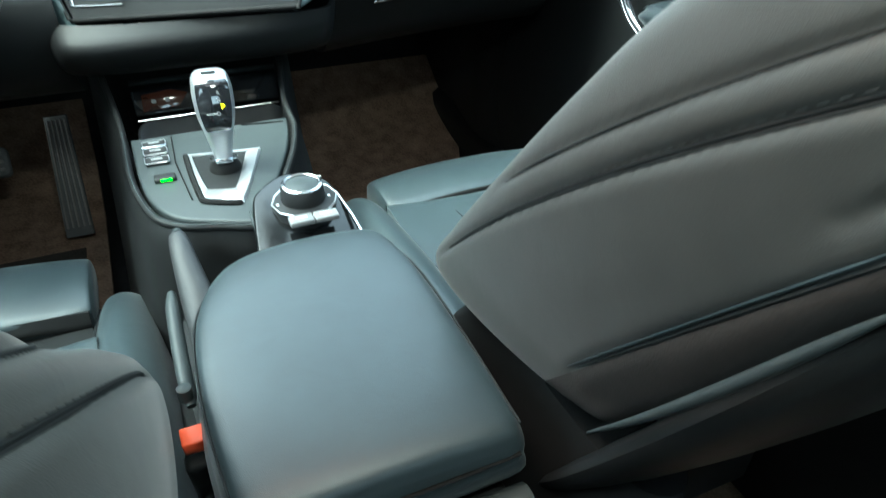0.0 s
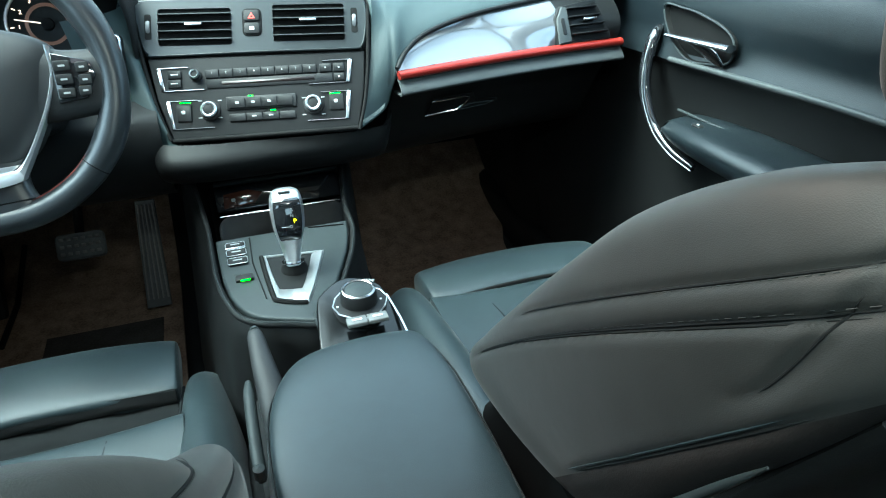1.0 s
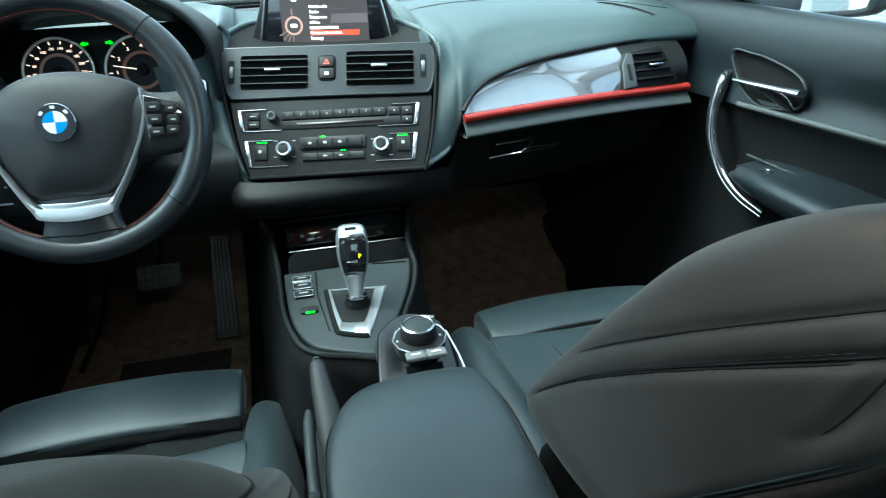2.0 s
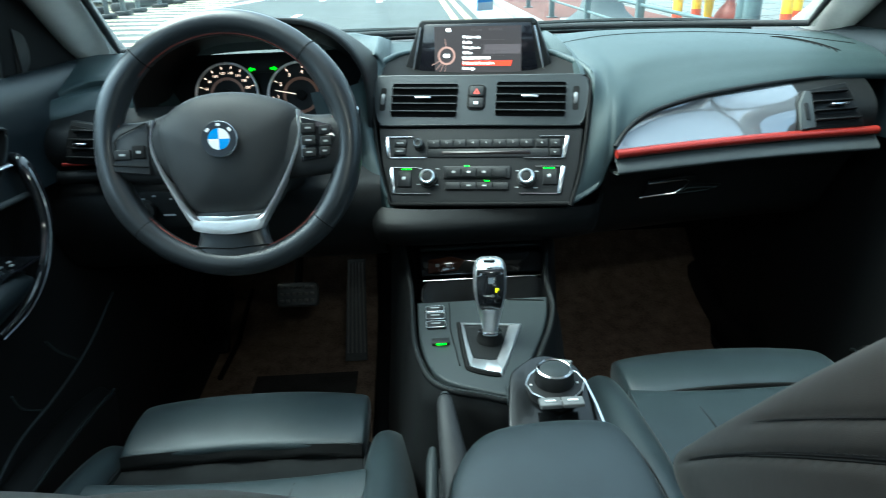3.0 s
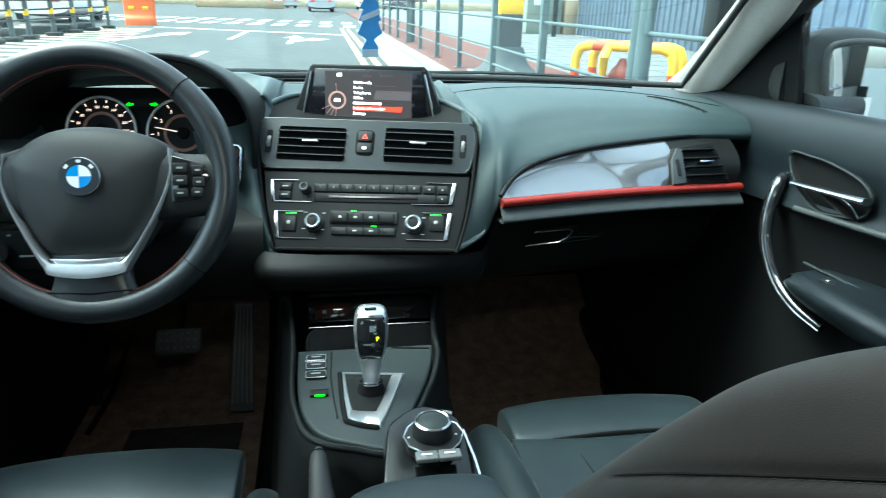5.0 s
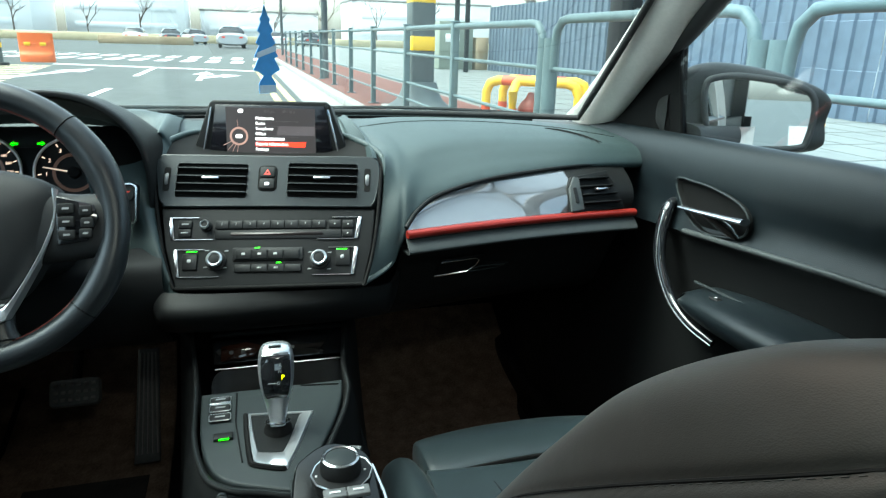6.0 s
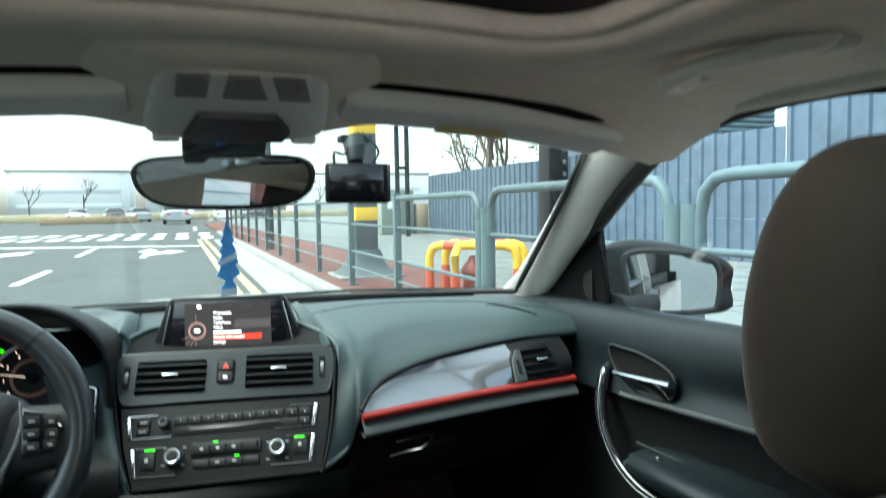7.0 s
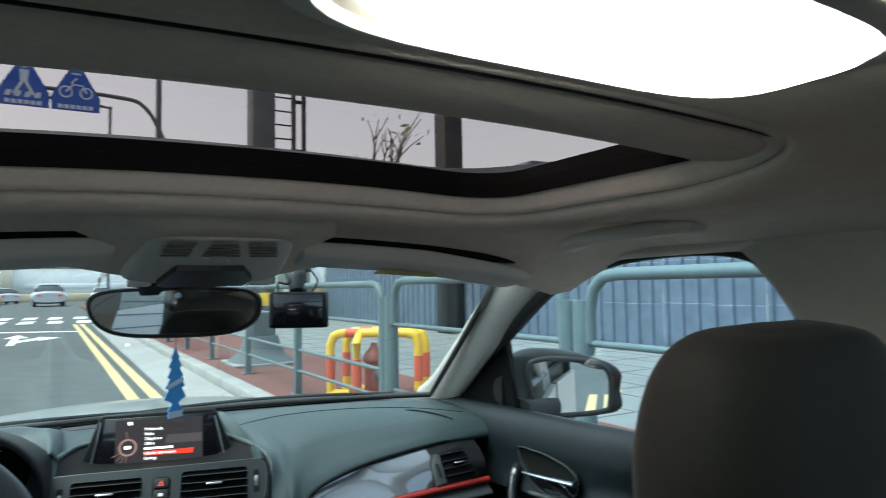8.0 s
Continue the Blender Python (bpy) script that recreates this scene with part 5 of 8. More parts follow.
rimline = beside(plate, 110)
part("rim", tube(rimline, 0.0045, 10), PLASTIC, con, "dark rounded rim")
part("rim_line", tube(rimline[14:96] + np.array([0, -0.002, 0.0042]), 0.0008, 5), SATIN, con, "fine bright line on the rim")
lo = []
for i, (x, y, z) in enumerate(rimline):
    o_ = math.copysign(1.0, x + 0.02) if abs(x + 0.02) > 0.05 else (x + 0.02) / 0.05
    b_ = min(max((-0.36 - y) / 0.10, 0.0), 1.0)
    lo.append([(x, y, z), (x + 0.012 * o_, y - 0.010 * b_, z - 0.03), (x + 0.024 * o_, y - 0.014 * b_, 0.50), (x + 0.036 * o_, y - 0.014 * b_, 0.36), (x + 0.050 * o_, y - 0.014 * b_, 0.22)])
part("flank", surface(lo, 110, 14), PLASTIC, con, "black console flank")
inner_lo = [[(x, y, z), (x * 0.97, y, z - 0.02), (x * 0.93, y, 0.49)] for x, y, z in np.concatenate([rimline[:20], rimline[-20:]])]
for half in (inner_lo[:20], inner_lo[20:]):
    part("cheek", surface(half, 20, 8), PLASTIC, con, "black inner cheek beside the niche")
part("niche_back", box(0.25, 0.006, 0.20, 0.001, 1, (0, 0.055, 0.565)), DEEP, con)
part("niche_floor", box(0.25, 0.27, 0.006, 0.001, 1, (0, -0.08, 0.480)), DEEP, con)
part("niche_front", box(0.200, 0.006, 0.13, 0.001, 1, (-0.018, -0.216, 0.55)), PLASTIC, con)
CUPGREY = paint("mid grey cup holder plastic", (0.13, 0.135, 0.135), 0.5, var=0.08, grain=60, spec=0.3)
for cx in (-0.056, 0.056):
    wall = [[(cx + (0.053 + 0.03 * (z - 0.49)) * math.copysign(abs(math.cos(a)) ** 0.6, math.cos(a)), -0.090 + 0.070 * math.sin(a) ** 0.6, z) for a in np.linspace(0.0, math.pi, 25)] for z in (0.488, 0.492, 0.52, 0.558, 0.562)]
    part("cup_holder", thick(sheet(wall), 0.003), CUPGREY, con, "grey-walled cup holder")
part("ashtray_lid", moved(prism(rrect(0.225, 0.045, 0.006, 4), 0.02, 0.003, 3), frame_of((0, -0.012, 0.590), (1, 0, 0), (0, 0.55, 1))), GLOSS, con, "gloss black lid above the cup holders")
# Red-brown plate imitates a reflection in the gloss black lid.
part("lid_reflection", moved(prism([(-0.100, -0.016), (-0.045, -0.012), (-0.030, 0.006), (-0.055, 0.014), (-0.098, 0.010)], 0.002, 0.0005), frame_of((0, -0.014, 0.590), (1, 0, 0), (0, 0.55, 1))), LIDREFLECT, con, "red-brown patch standing in for a reflection")
for u in (-0.082, -0.062, 0.022):
    part("lid_mark", moved(prism(rrect(0.007, 0.006, 0.002, 3, u, -0.001), 0.001, 0), frame_of((0, -0.0155, 0.590), (1, 0, 0), (0, 0.55, 1))), PRINT, con, smooth=0)
part("ashtray_line", tube([(-0.110, -0.030, 0.566), (0.110, -0.030, 0.566)], 0.0016, 6), CHROME, con, "thin chrome line")
part("niche_lip", tube([(-0.112, 0.004, 0.614), (0.0, 0.000, 0.616), (0.112, 0.004, 0.614)], 0.004, 8), SATIN, con)
# gear surround
sil = [(-0.056, -0.289), (-0.055, -0.34), (-0.052, -0.392), (-0.047, -0.406), (-0.016, -0.4205), (-0.009, -0.414), (0.006, -0.375), (0.030, -0.302)]
inn = [(-0.052, -0.293), (-0.0495, -0.335), (-0.0455, -0.374), (-0.041, -0.380), (-0.018, -0.3845), (-0.013, -0.380), (-0.003, -0.352), (0.011, -0.304)]
o2, i2 = spline(sil, 40), spline(inn, 40)
rows = [[(x, y, CZ + 0.0005) for x, y in o2], [(x, y, CZ + 0.004) for x, y in o2 * 0.9 + i2 * 0.1], [(x, y, CZ + 0.0035) for x, y in o2 * 0.15 + i2 * 0.85], [(x, y, CZ + 0.0005) for x, y in i2]]
part("gear_surround", sheet(rows), SILVER, con, "satin silver gear surround")
part("gear_surround_edge", tube([(x, y, CZ + 0.002) for x, y in o2[:26] + np.array([-0.003, 0])], 0.0035, 6), DEEP, con)
part("surround_top", tube([(-0.056, -0.290, CZ + 0.002), (0.030, -0.302, CZ + 0.002)], 0.0018, 6), SILVER, con)
part("gear_well", flat_plate([tuple(p) for p in i2], CZ - 0.002, CZ + 0.0012, 0), PLASTIC, con)
part("plate_line", tube([(-0.070, -0.225, CZ + 0.0012), (-0.072, -0.30, CZ + 0.0012), (-0.064, -0.395, CZ + 0.0012)], 0.0009, 5), DEEP, con)
part("plate_line", tube([(0.02, -0.222, CZ + 0.0012), (0.075, -0.230, CZ + 0.0012)], 0.0009, 5), DEEP, con)
for y, h in ((-0.2440, 0.0135), (-0.2660, 0.0165), (-0.2900, 0.0165)):
    part("mode_switch", moved(flat_plate(rrect(0.027, h, 0.003, 4), 0.0, 0.0050, 0.0010), Matrix.Translation((-0.092, y, CZ))), KEYCAP, con, "dark rocker key")
    part("switch_edge", tube([(-0.092 + u, y + v, CZ + 0.0040) for u, v in rrect(0.0275, h + 0.0005, 0.003, 4)], 0.0006, 5, True), SILVER, con, "fine bright key edge")
    part("switch_mark", box(0.013, 0.0024, 0.0006, 0, at=(-0.092, y, CZ + 0.0053)), PRINT, con, smooth=0)
part("switch_line", box(0.030, 0.0030, 0.003, 0.0006, 1, (-0.092, -0.2550, CZ + 0.0045)), CHROME, con, "bright switch line")
part("park_key", box(0.024, 0.014, 0.005, 0.001, 2, (-0.087, -0.336, CZ + 0.002)), KEYCAP, con)
part("park_light", box(0.013, 0.0022, 0.002, 0.0004, 1, (-0.086, -0.3455, CZ + 0.004)), GREENLED, con, "green indicator light")

# gear selector
gear = thing("gear_selector", "silver gear selector with black display face and green letter", "gear selector", (-0.016, -0.33, CZ))
part("gaiter", moved(lathe([(0.019, 0.0), (0.018, 0.006), (0.013, 0.012), (0, 0.012)], 24), Matrix.Translation((-0.018, -0.335, CZ))), DEEP, gear)


def gp(u, w, d):
    """Along the lever: w up its length, u to the right, d to the front."""
    ax = Vector((0.03, 0.30, 1)).normalized()
    rt = Vector((1, -0.06, 0)).normalized()
    fr = rt.cross(ax).normalized()
    return tuple(Vector((-0.0185, -0.340, CZ + 0.012)) + ax * (w * 0.80) + rt * u + fr * d)


rings = []
for w, hx, hy, sh in ((0.0, 0.0098, 0.010, 0.0), (0.015, 0.0112, 0.011, 0.0), (0.045, 0.0162, 0.015, 0.003), (0.070, 0.0212, 0.019, 0.006), (0.100, 0.0228, 0.020, 0.005), (0.120, 0.0212, 0.018, 0.0), (0.130, 0.0175, 0.013, -0.004), (0.134, 0.011, 0.007, -0.006)):
    rings.append([gp(hx * c, w, hy * s_ + sh) for c, s_ in ((1, 0), (0.78, 0.78), (0, 1), (-0.78, 0.78), (-1, 0), (-0.78, -0.78), (0, -1), (0.78, -0.78))])
part("lever", loft(rings, 40, 32), SILVER, gear, "satin silver lever")
part("lever_ring", tube([gp(0.0150 * math.cos(t), 0.006, 0.0135 * math.sin(t)) for t in np.linspace(0, 2 * math.pi, 24)[:-1]], 0.0015, 6, True), CHROME, gear)
face = [[gp(u, w, 0.0215 - 0.25 * u * u / 0.02 + dd) for u in np.linspace(-hw, hw, 9)] for w, hw, dd in ((0.048, 0.0125, -0.0030), (0.056, 0.0150, 0.0020), (0.080, 0.0180, 0.0062), (0.112, 0.0182, 0.0055), (0.121, 0.0155, 0.0010))]
part("display_face", thick(surface(face, 14, 9), 0.001), GLOSS, gear, "gloss black display face")
for word, u, w, h, mt in (("P", 0.0085, 0.0835, 0.0085, LETTERGREEN), ("R", 0.0055, 0.1030, 0.0055, PRINT), ("N", 0.0050, 0.0930, 0.0055, PRINT), ("D", 0.0030, 0.0745, 0.0055, PRINT)):
    mm = frame_of(gp(u, w, 0.0292), Vector(gp(1, 0, 0)) - Vector(gp(0, 0, 0)), Vector(gp(0, 1, 0)) - Vector(gp(0, 0, 0)))
    part("letter", moved(lettering(word, h, 0.0001), mm), mt, gear, smooth=0)
part("shift_line", tube([gp(-0.010, 0.0745, 0.0270), gp(0.001, 0.0745, 0.0282)], 0.0005, 5), PRINT, gear)
part("park_button", moved(box(0.016, 0.010, 0.003, 0.001, 2), frame_of(gp(-0.001, 0.1275, 0.008), Vector(gp(1, 0, 0)) - Vector(gp(0, 0, 0)), Vector(gp(0, 1, 0)) - Vector(gp(0, 0, 0))) @ Matrix.Rotation(radians(-38), 4, "X")), SATIN, gear, "grey park button")

# rotary controller on its gloss plinth
rot = thing("rotary_controller", "black rotary control knob with chrome ring on a gloss plinth", "control knob", (0.042, -0.48, 0.62))
RZ = 0.632
PLINTHGLOSS = paint("scratched black lacquer", (0.004, 0.0045, 0.005), 0.16, var=0.3, grain=50, spec=0.25, worn=0.12)
pl = spline([(-0.008, -0.455), (0.010, -0.425), (0.040, -0.412), (0.072, -0.425), (0.086, -0.455), (0.088, -0.56), (-0.010, -0.56)], 40, True)
part("plinth", flat_plate([tuple(p) for p in pl], RZ - 0.16, RZ + 0.055, 0.004, 0.26), PLINTHGLOSS, rot, "gloss black plinth")
part("plinth_line", tube([(-0.010, -0.452, RZ - 0.004), (-0.012, -0.50, RZ - 0.012), (-0.012, -0.56, RZ - 0.03)], 0.0014, 6), SATIN, rot)
part("plinth_line", tube([(0.085, -0.45, RZ - 0.001), (0.089, -0.50, RZ - 0.004), (0.090, -0.56, RZ - 0.008)], 0.0022, 6), CHROME, rot)
octo = [(0.047 + 0.0330 * math.cos(t) * (1.0 if abs(math.sin(t)) > 0.5 else 1.08), -0.464 + 0.036 * math.sin(t)) for t in np.linspace(0, 2 * math.pi, 13)[:-1]]
part("collar", flat_plate(octo, RZ - 0.03, RZ + 0.007, 0.002), KEYCAP, rot, "dark collar")
part("collar_edge", tube([(x, y, RZ + 0.0060) for x, y in octo], 0.0010, 5, True), SILVER, rot, "fine bright collar edge")
KP = Matrix.Translation((0.046, -0.462, RZ))
part("knob", moved(lathe([(0.0235, 0.005), (0.0240, 0.010), (0.0226, 0.022), (0.0205, 0.0245), (0.0, 0.024)], 40), KP), KEYCAP, rot, "black ribbed knob")
part("ring", moved(lathe([(0.0214, 0.0232), (0.0218, 0.0250), (0.0195, 0.0262), (0.0180, 0.0252), (0.0180, 0.0240)], 40), KP), CHROME, rot, "chrome ring")
part("knob_top", moved(lathe([(0.0180, 0.0238), (0.0170, 0.0246), (0.0, 0.0248)], 32), KP), SATIN, rot)
part("back_key", tube([(0.047 + 0.060 * math.cos(t), -0.478 + 0.060 * math.sin(t), RZ + 0.005) for t in np.radians(np.linspace(62, 118, 14))], 0.0055, 8, flat=0.6), CUPGREY, rot, "pale grey arched key")
for u in (0.034, 0.060):
    part("key", box(0.0255, 0.0155, 0.006, 0.0015, 2, (u, -0.502, RZ + 0.005)), CUPGREY, rot, "pale grey key")
    part("mark", box(0.012, 0.0026, 0.0008, 0, at=(u, -0.502, RZ + 0.0085)), WHITEPRINT, rot, smooth=0)
for u in (0.017, 0.073):
    part("dot", box(0.0025, 0.0025, 0.001, 0, at=(u, -0.468, RZ + 0.0075)), WHITEPRINT, rot, smooth=0)

# handbrake lever
hb = thing("handbrake", "black leather handbrake lever beside the armrest", "handbrake", (-0.09, -0.5, 0.5))
hp = spline([(-0.0865, -0.463, 0.624), (-0.0865, -0.475, 0.624), (-0.084, -0.51, 0.612), (-0.080, -0.55, 0.596), (-0.076, -0.60, 0.572), (-0.074, -0.68, 0.54)], 26)
part("grip", tube(hp, [0.0055, 0.0075, 0.0085] + [0.0088 + 0.0090 * min(1.0, i / 14) for i in range(21)] + [0.017, 0.015], 16, flat=0.8), HUBSKIN, hb, "leather grip")
part("button", moved(lathe([(0.0055, 0), (0.0055, 0.004), (0, 0.006)], 12), frame_of((-0.0865, -0.461, 0.624), (1, 0, 0), (0, 1, 0))), SATIN, hb)
part("side_button", tube(spline([(-0.104, -0.52, 0.596), (-0.106, -0.56, 0.588), (-0.107, -0.61, 0.570), (-0.106, -0.64, 0.560)], 14), [0.004, 0.006] + [0.007] * 10 + [0.006, 0.004], 10), SATIN, hb, "grey lever edge")
part("gaiter", loft([[(-0.088 + sx * w, -0.58 + sy * l, z) for sx, sy in ((-1, -1), (-1, 1), (1, 1), (1, -1))] for z, w, l in ((0.42, 0.034, 0.13), (0.48, 0.026, 0.11), (0.535, 0.016, 0.08))], 10, 24), PLASTIC, hb)
part("pin", lathe([(0.006, 0.0), (0.006, 0.012), (0, 0.014)], 12), SATIN, hb, "grey end cap", at=Matrix.Translation((-0.106, -0.668, 0.600)))

# armrest box
arm = thing("armrest", "black leather centre armrest with a grey box beneath", "armrest", (0.01, -0.69, 0.3))
AZ = 0.640
rings = []
for y, xl, xr, zt, zb in ((-0.519, 0.030, 0.086, AZ - 0.030, AZ - 0.060), (-0.526, -0.020, 0.100, AZ - 0.012, AZ - 0.068), (-0.555, -0.062, 0.111, AZ - 0.002, AZ - 0.072), (-0.62, -0.090, 0.119, AZ + 0.004, AZ - 0.072), (-0.71, -0.097, 0.122, AZ + 0.003, AZ - 0.072), (-0.79, -0.093, 0.123, AZ - 0.001, AZ - 0.070), (-0.818, -0.090, 0.122, AZ - 0.008, AZ - 0.066), (-0.826, -0.080, 0.114, AZ - 0.024, AZ - 0.055)):
    m, h = (xl + xr) / 2, (xr - xl) / 2
    rings.append([(m - h, y, (zt + zb) / 2), (m - h * 0.97, y, zt - 0.012), (m - h * 0.80, y, zt - 0.001), (m, y, zt + 0.003), (m + h * 0.80, y, zt - 0.001), (m + h * 0.97, y, zt - 0.012), (m + h, y, (zt + zb) / 2), (m + h * 0.95, y, zb), (m, y, zb), (m - h * 0.95, y, zb)])
part("lid", loft(rings, 44, 48), LEATHER, arm, "padded leather lid")
part("lid_seam", tube(spline([(0.1185, -0.815, AZ - 0.011), (0.1190, -0.71, AZ - 0.007), (0.1165, -0.62, AZ - 0.006), (0.108, -0.555, AZ - 0.013)], 16), 0.0011, 5), THREAD, arm)
part("lid_seam", tube(spline([(-0.0872, -0.815, AZ - 0.011), (-0.0940, -0.71, AZ - 0.007), (-0.0872, -0.62, AZ - 0.006), (-0.0605, -0.556, AZ - 0.013)], 16), 0.0011, 5), THREAD, arm)
part("lid_seam_back", tube([(x, -0.8275 + 0.2 * (x - 0.015) ** 2, AZ - 0.032) for x in np.linspace(-0.08, 0.115, 12)], 0.0018, 5), DEEP, arm)
part("box", box(0.200, 0.30, 0.32, 0.012, 3, (0.014, -0.70, 0.40)), PLASTIC, arm, "black storage box")
part("back_lip", tube([(x, -0.840, AZ - 0.072) for x in np.linspace(-0.085, 0.118, 8)], 0.014, 10), SATIN, arm, "grey hinge bar")

# seat belt buckle
bk = thing("belt_buckle", "orange-red seat belt buckle button in black housing", "buckle", (-0.125, -0.70, 0.40))
part("housing", moved(box(0.026, 0.018, 0.10, 0.005, 2), Matrix.Translation((-0.106, -0.683, 0.515)) @ Matrix.Rotation(radians(20), 4, "X")), PLASTIC, bk)
part("button", moved(box(0.021, 0.016, 0.022, 0.002, 2), Matrix.Translation((-0.106, -0.695, 0.580)) @ Matrix.Rotation(radians(20), 4, "X")), ORANGE, bk, "orange-red release button")
bk2 = thing("belt_latch", "pale belt latch between armrest and seat", "buckle", (0.118, -0.60, 0.55))
part("plate", box(0.018, 0.012, 0.014, 0.003, 2, (0.121, -0.590, 0.578)), PALE, bk2)

# ---- seats ----
STITCHGREY = paint("grey thread", (0.020, 0.023, 0.024), 0.7)

def seat(cx, dy, label, recline=28.0, pull=0.0, fwd=0.0, shift=0.0, level=0.0, wide=0.0):
    """A sports seat: cushion with a thigh rest and bolsters, reclined backrest, head restraint."""
    th = thing("front_seat", label, "seat", (cx, -0.6 + dy, 0.2), "front seats")
    Y = lambda y: y + dy
    # thigh rest
    rings = []
    for x, w in ((-0.172, 0.75), (-0.160, 0.95), (-0.08, 1.0), (0.0, 1.0), (0.08, 1.0), (0.160, 0.95), (0.172, 0.75)):
        yc, zc, d, h = Y(-0.262 + pull + fwd) - 0.35 * x * x, (0.483 if pull else 0.468) - 0.15 * x * x, 0.066 * w, (0.025 if pull else 0.035) * w
        rings.append([(cx + x, yc - d, zc + (-0.004 if pull else 0.006)), (cx + x, yc - d * 0.93, zc + h * (0.50 if pull else 0.80)), (cx + x, yc - d * 0.3, zc + h * (0.85 if pull else 1.0)), (cx + x, yc + d * 0.5, zc + h * (0.75 if pull else 0.80)), (cx + x, yc + d * 0.98, zc + h * (0.20 if pull else 0.15)),
                      (cx + x, yc + d * 0.9, zc - h * 0.9), (cx + x, yc, zc - h * 1.2), (cx + x, yc - d * 0.9, zc - h)])
    part("thigh_rest", loft(rings, 30, 40), LEATHER, th, "padded thigh rest")
    if pull:
        pl_ = [[(cx + x, Y(y) - 0.35 * x * x * (1 - k / 4), z + (0.0025 * math.sin(x * 60 + k * 2.0) if k else 0.0)) for x in np.linspace(-0.168, 0.168, 24)] for k, (y, z) in enumerate(((-0.262 + pull - 0.064, 0.4925), (-0.262 + pull - 0.0715, 0.474), (-0.285 + pull * 0.5, 0.470), (-0.310, 0.474), (-0.336, 0.490)))]
        part("pleat", thick(surface(pl_, 16, 24), -0.006), PLASTIC, th, "pleated cloth under the thigh rest")
    # cushion centre
    rows = []
    for y, z in ((-0.334 + fwd, 0.488), (-0.345 + fwd, 0.499), (-0.40, 0.497), (-0.50, 0.487), (-0.60, 0.475), (-0.70, 0.472)):
        rows.append([(cx + x, Y(y), z + 0.30 * x * x) for x in (-0.180, -0.10, 0.0, 0.10, 0.180)])
    part("cushion", thick(surface(rows, 24, 20), -0.06), LEATHER, th, "flat leather cushion")
    for s in (1, -1):
        part("cushion_seam", tube([(cx + s * (0.088 - 0.02 * k), Y(y), z + 0.30 * 0.0064) for k, (y, z) in enumerate(spline([(-0.352, 0.4990), (-0.40, 0.4972), (-0.50, 0.4872), (-0.60, 0.4752)], 16)) for k in (k / 15,)], 0.0013, 6), THREAD, th, "sewn seam across the cushion")
    if not pull:
        # Black tube draws the shaded crease between thigh rest and cushion.
        part("thigh_gap", tube([(cx + x, Y(-0.3050) - 0.35 * x * x, 0.4985 - 0.12 * x * x) for x in np.linspace(-0.165, 0.165, 20)], 0.0032, 6), DEEP, th, "black tube for the shade in the gap behind the thigh rest")
    for s in (1, -1):
        rings = []
        for y, w, h, z in ((-0.205, 0.014, 0.020, 0.440), (-0.230, 0.026, 0.050, 0.450), (-0.30, 0.033, 0.070, 0.462), (-0.42, 0.037, 0.085, 0.475), (-0.55, 0.040, 0.095, 0.480), (-0.66, 0.040, 0.100, 0.480), (-0.74, 0.03, 0.08, 0.46)):
            xc = cx + s * (0.208 + 0.2 * (y + 0.45) * -0.05)
            rings.append([(xc - s * w * 1.05, Y(y), z - h), (xc - s * w * 1.0, Y(y), z + h * 0.25), (xc - s * w * 0.35, Y(y), z + h * 0.55), (xc + s * w * 0.45, Y(y), z + h * 0.42), (xc + s * w, Y(y), z - h * 0.05), (xc + s * w * 1.02, Y(y), z - h * 1.4)])
        part("cushion_bolster", loft(rings, 30, 30), LEATHER, th, "rounded side bolster")
        part("bolster_seam", tube(spline([(cx + s * 0.174, Y(-0.235), 0.462), (cx + s * 0.170, Y(-0.34), 0.486), (cx + s * 0.168, Y(-0.45), 0.492), (cx + s * 0.166, Y(-0.60), 0.490)], 20), 0.0024, 6), THREAD, th)
    part("base", box(0.40, 0.46, 0.20, 0.02, 2, (cx, Y(-0.52), 0.33)), PLASTIC, th, "black seat base")
    # backrest: t runs up the back, outline across it
    ax = Vector((0, -math.sin(radians(recline)), math.cos(radians(recline))))
    fw = Vector((0, math.cos(radians(recline)), math.sin(radians(recline))))
    o = Vector((cx, Y(-0.70) + shift, 0.480))

    def bp(u, t, d):
        return tuple(o + Vector((u, 0, 0)) + ax * t + fw * d)

    rings = []
    prof = ((0.030, 0.205, 0.030, 0.135, -0.055), (0.060, 0.234, 0.050, 0.176, -0.066), (0.13, 0.238, 0.050, 0.166, -0.072), (0.25, 0.244, 0.045, 0.138, -0.078),
            (0.38, 0.246, 0.040, 0.110, -0.078), (0.48, 0.240, 0.038, 0.087, -0.076), (0.556, 0.222, 0.026, 0.052, -0.070), (0.602, 0.186, 0.010, 0.014, -0.054), (0.624, 0.12, -0.004, -0.006, -0.028))
    for t, hw, dc, db, bk_ in prof:
        mid = 0.5 * (dc + db)
        even = level * min(max((t - 0.12) / 0.30, 0.0), 1.0)
        dc, db = dc + (mid - dc) * even, db + (mid - db) * even
        hw += wide * min(max((0.50 - t) / 0.20, 0.0), 1.0)
        ring = []
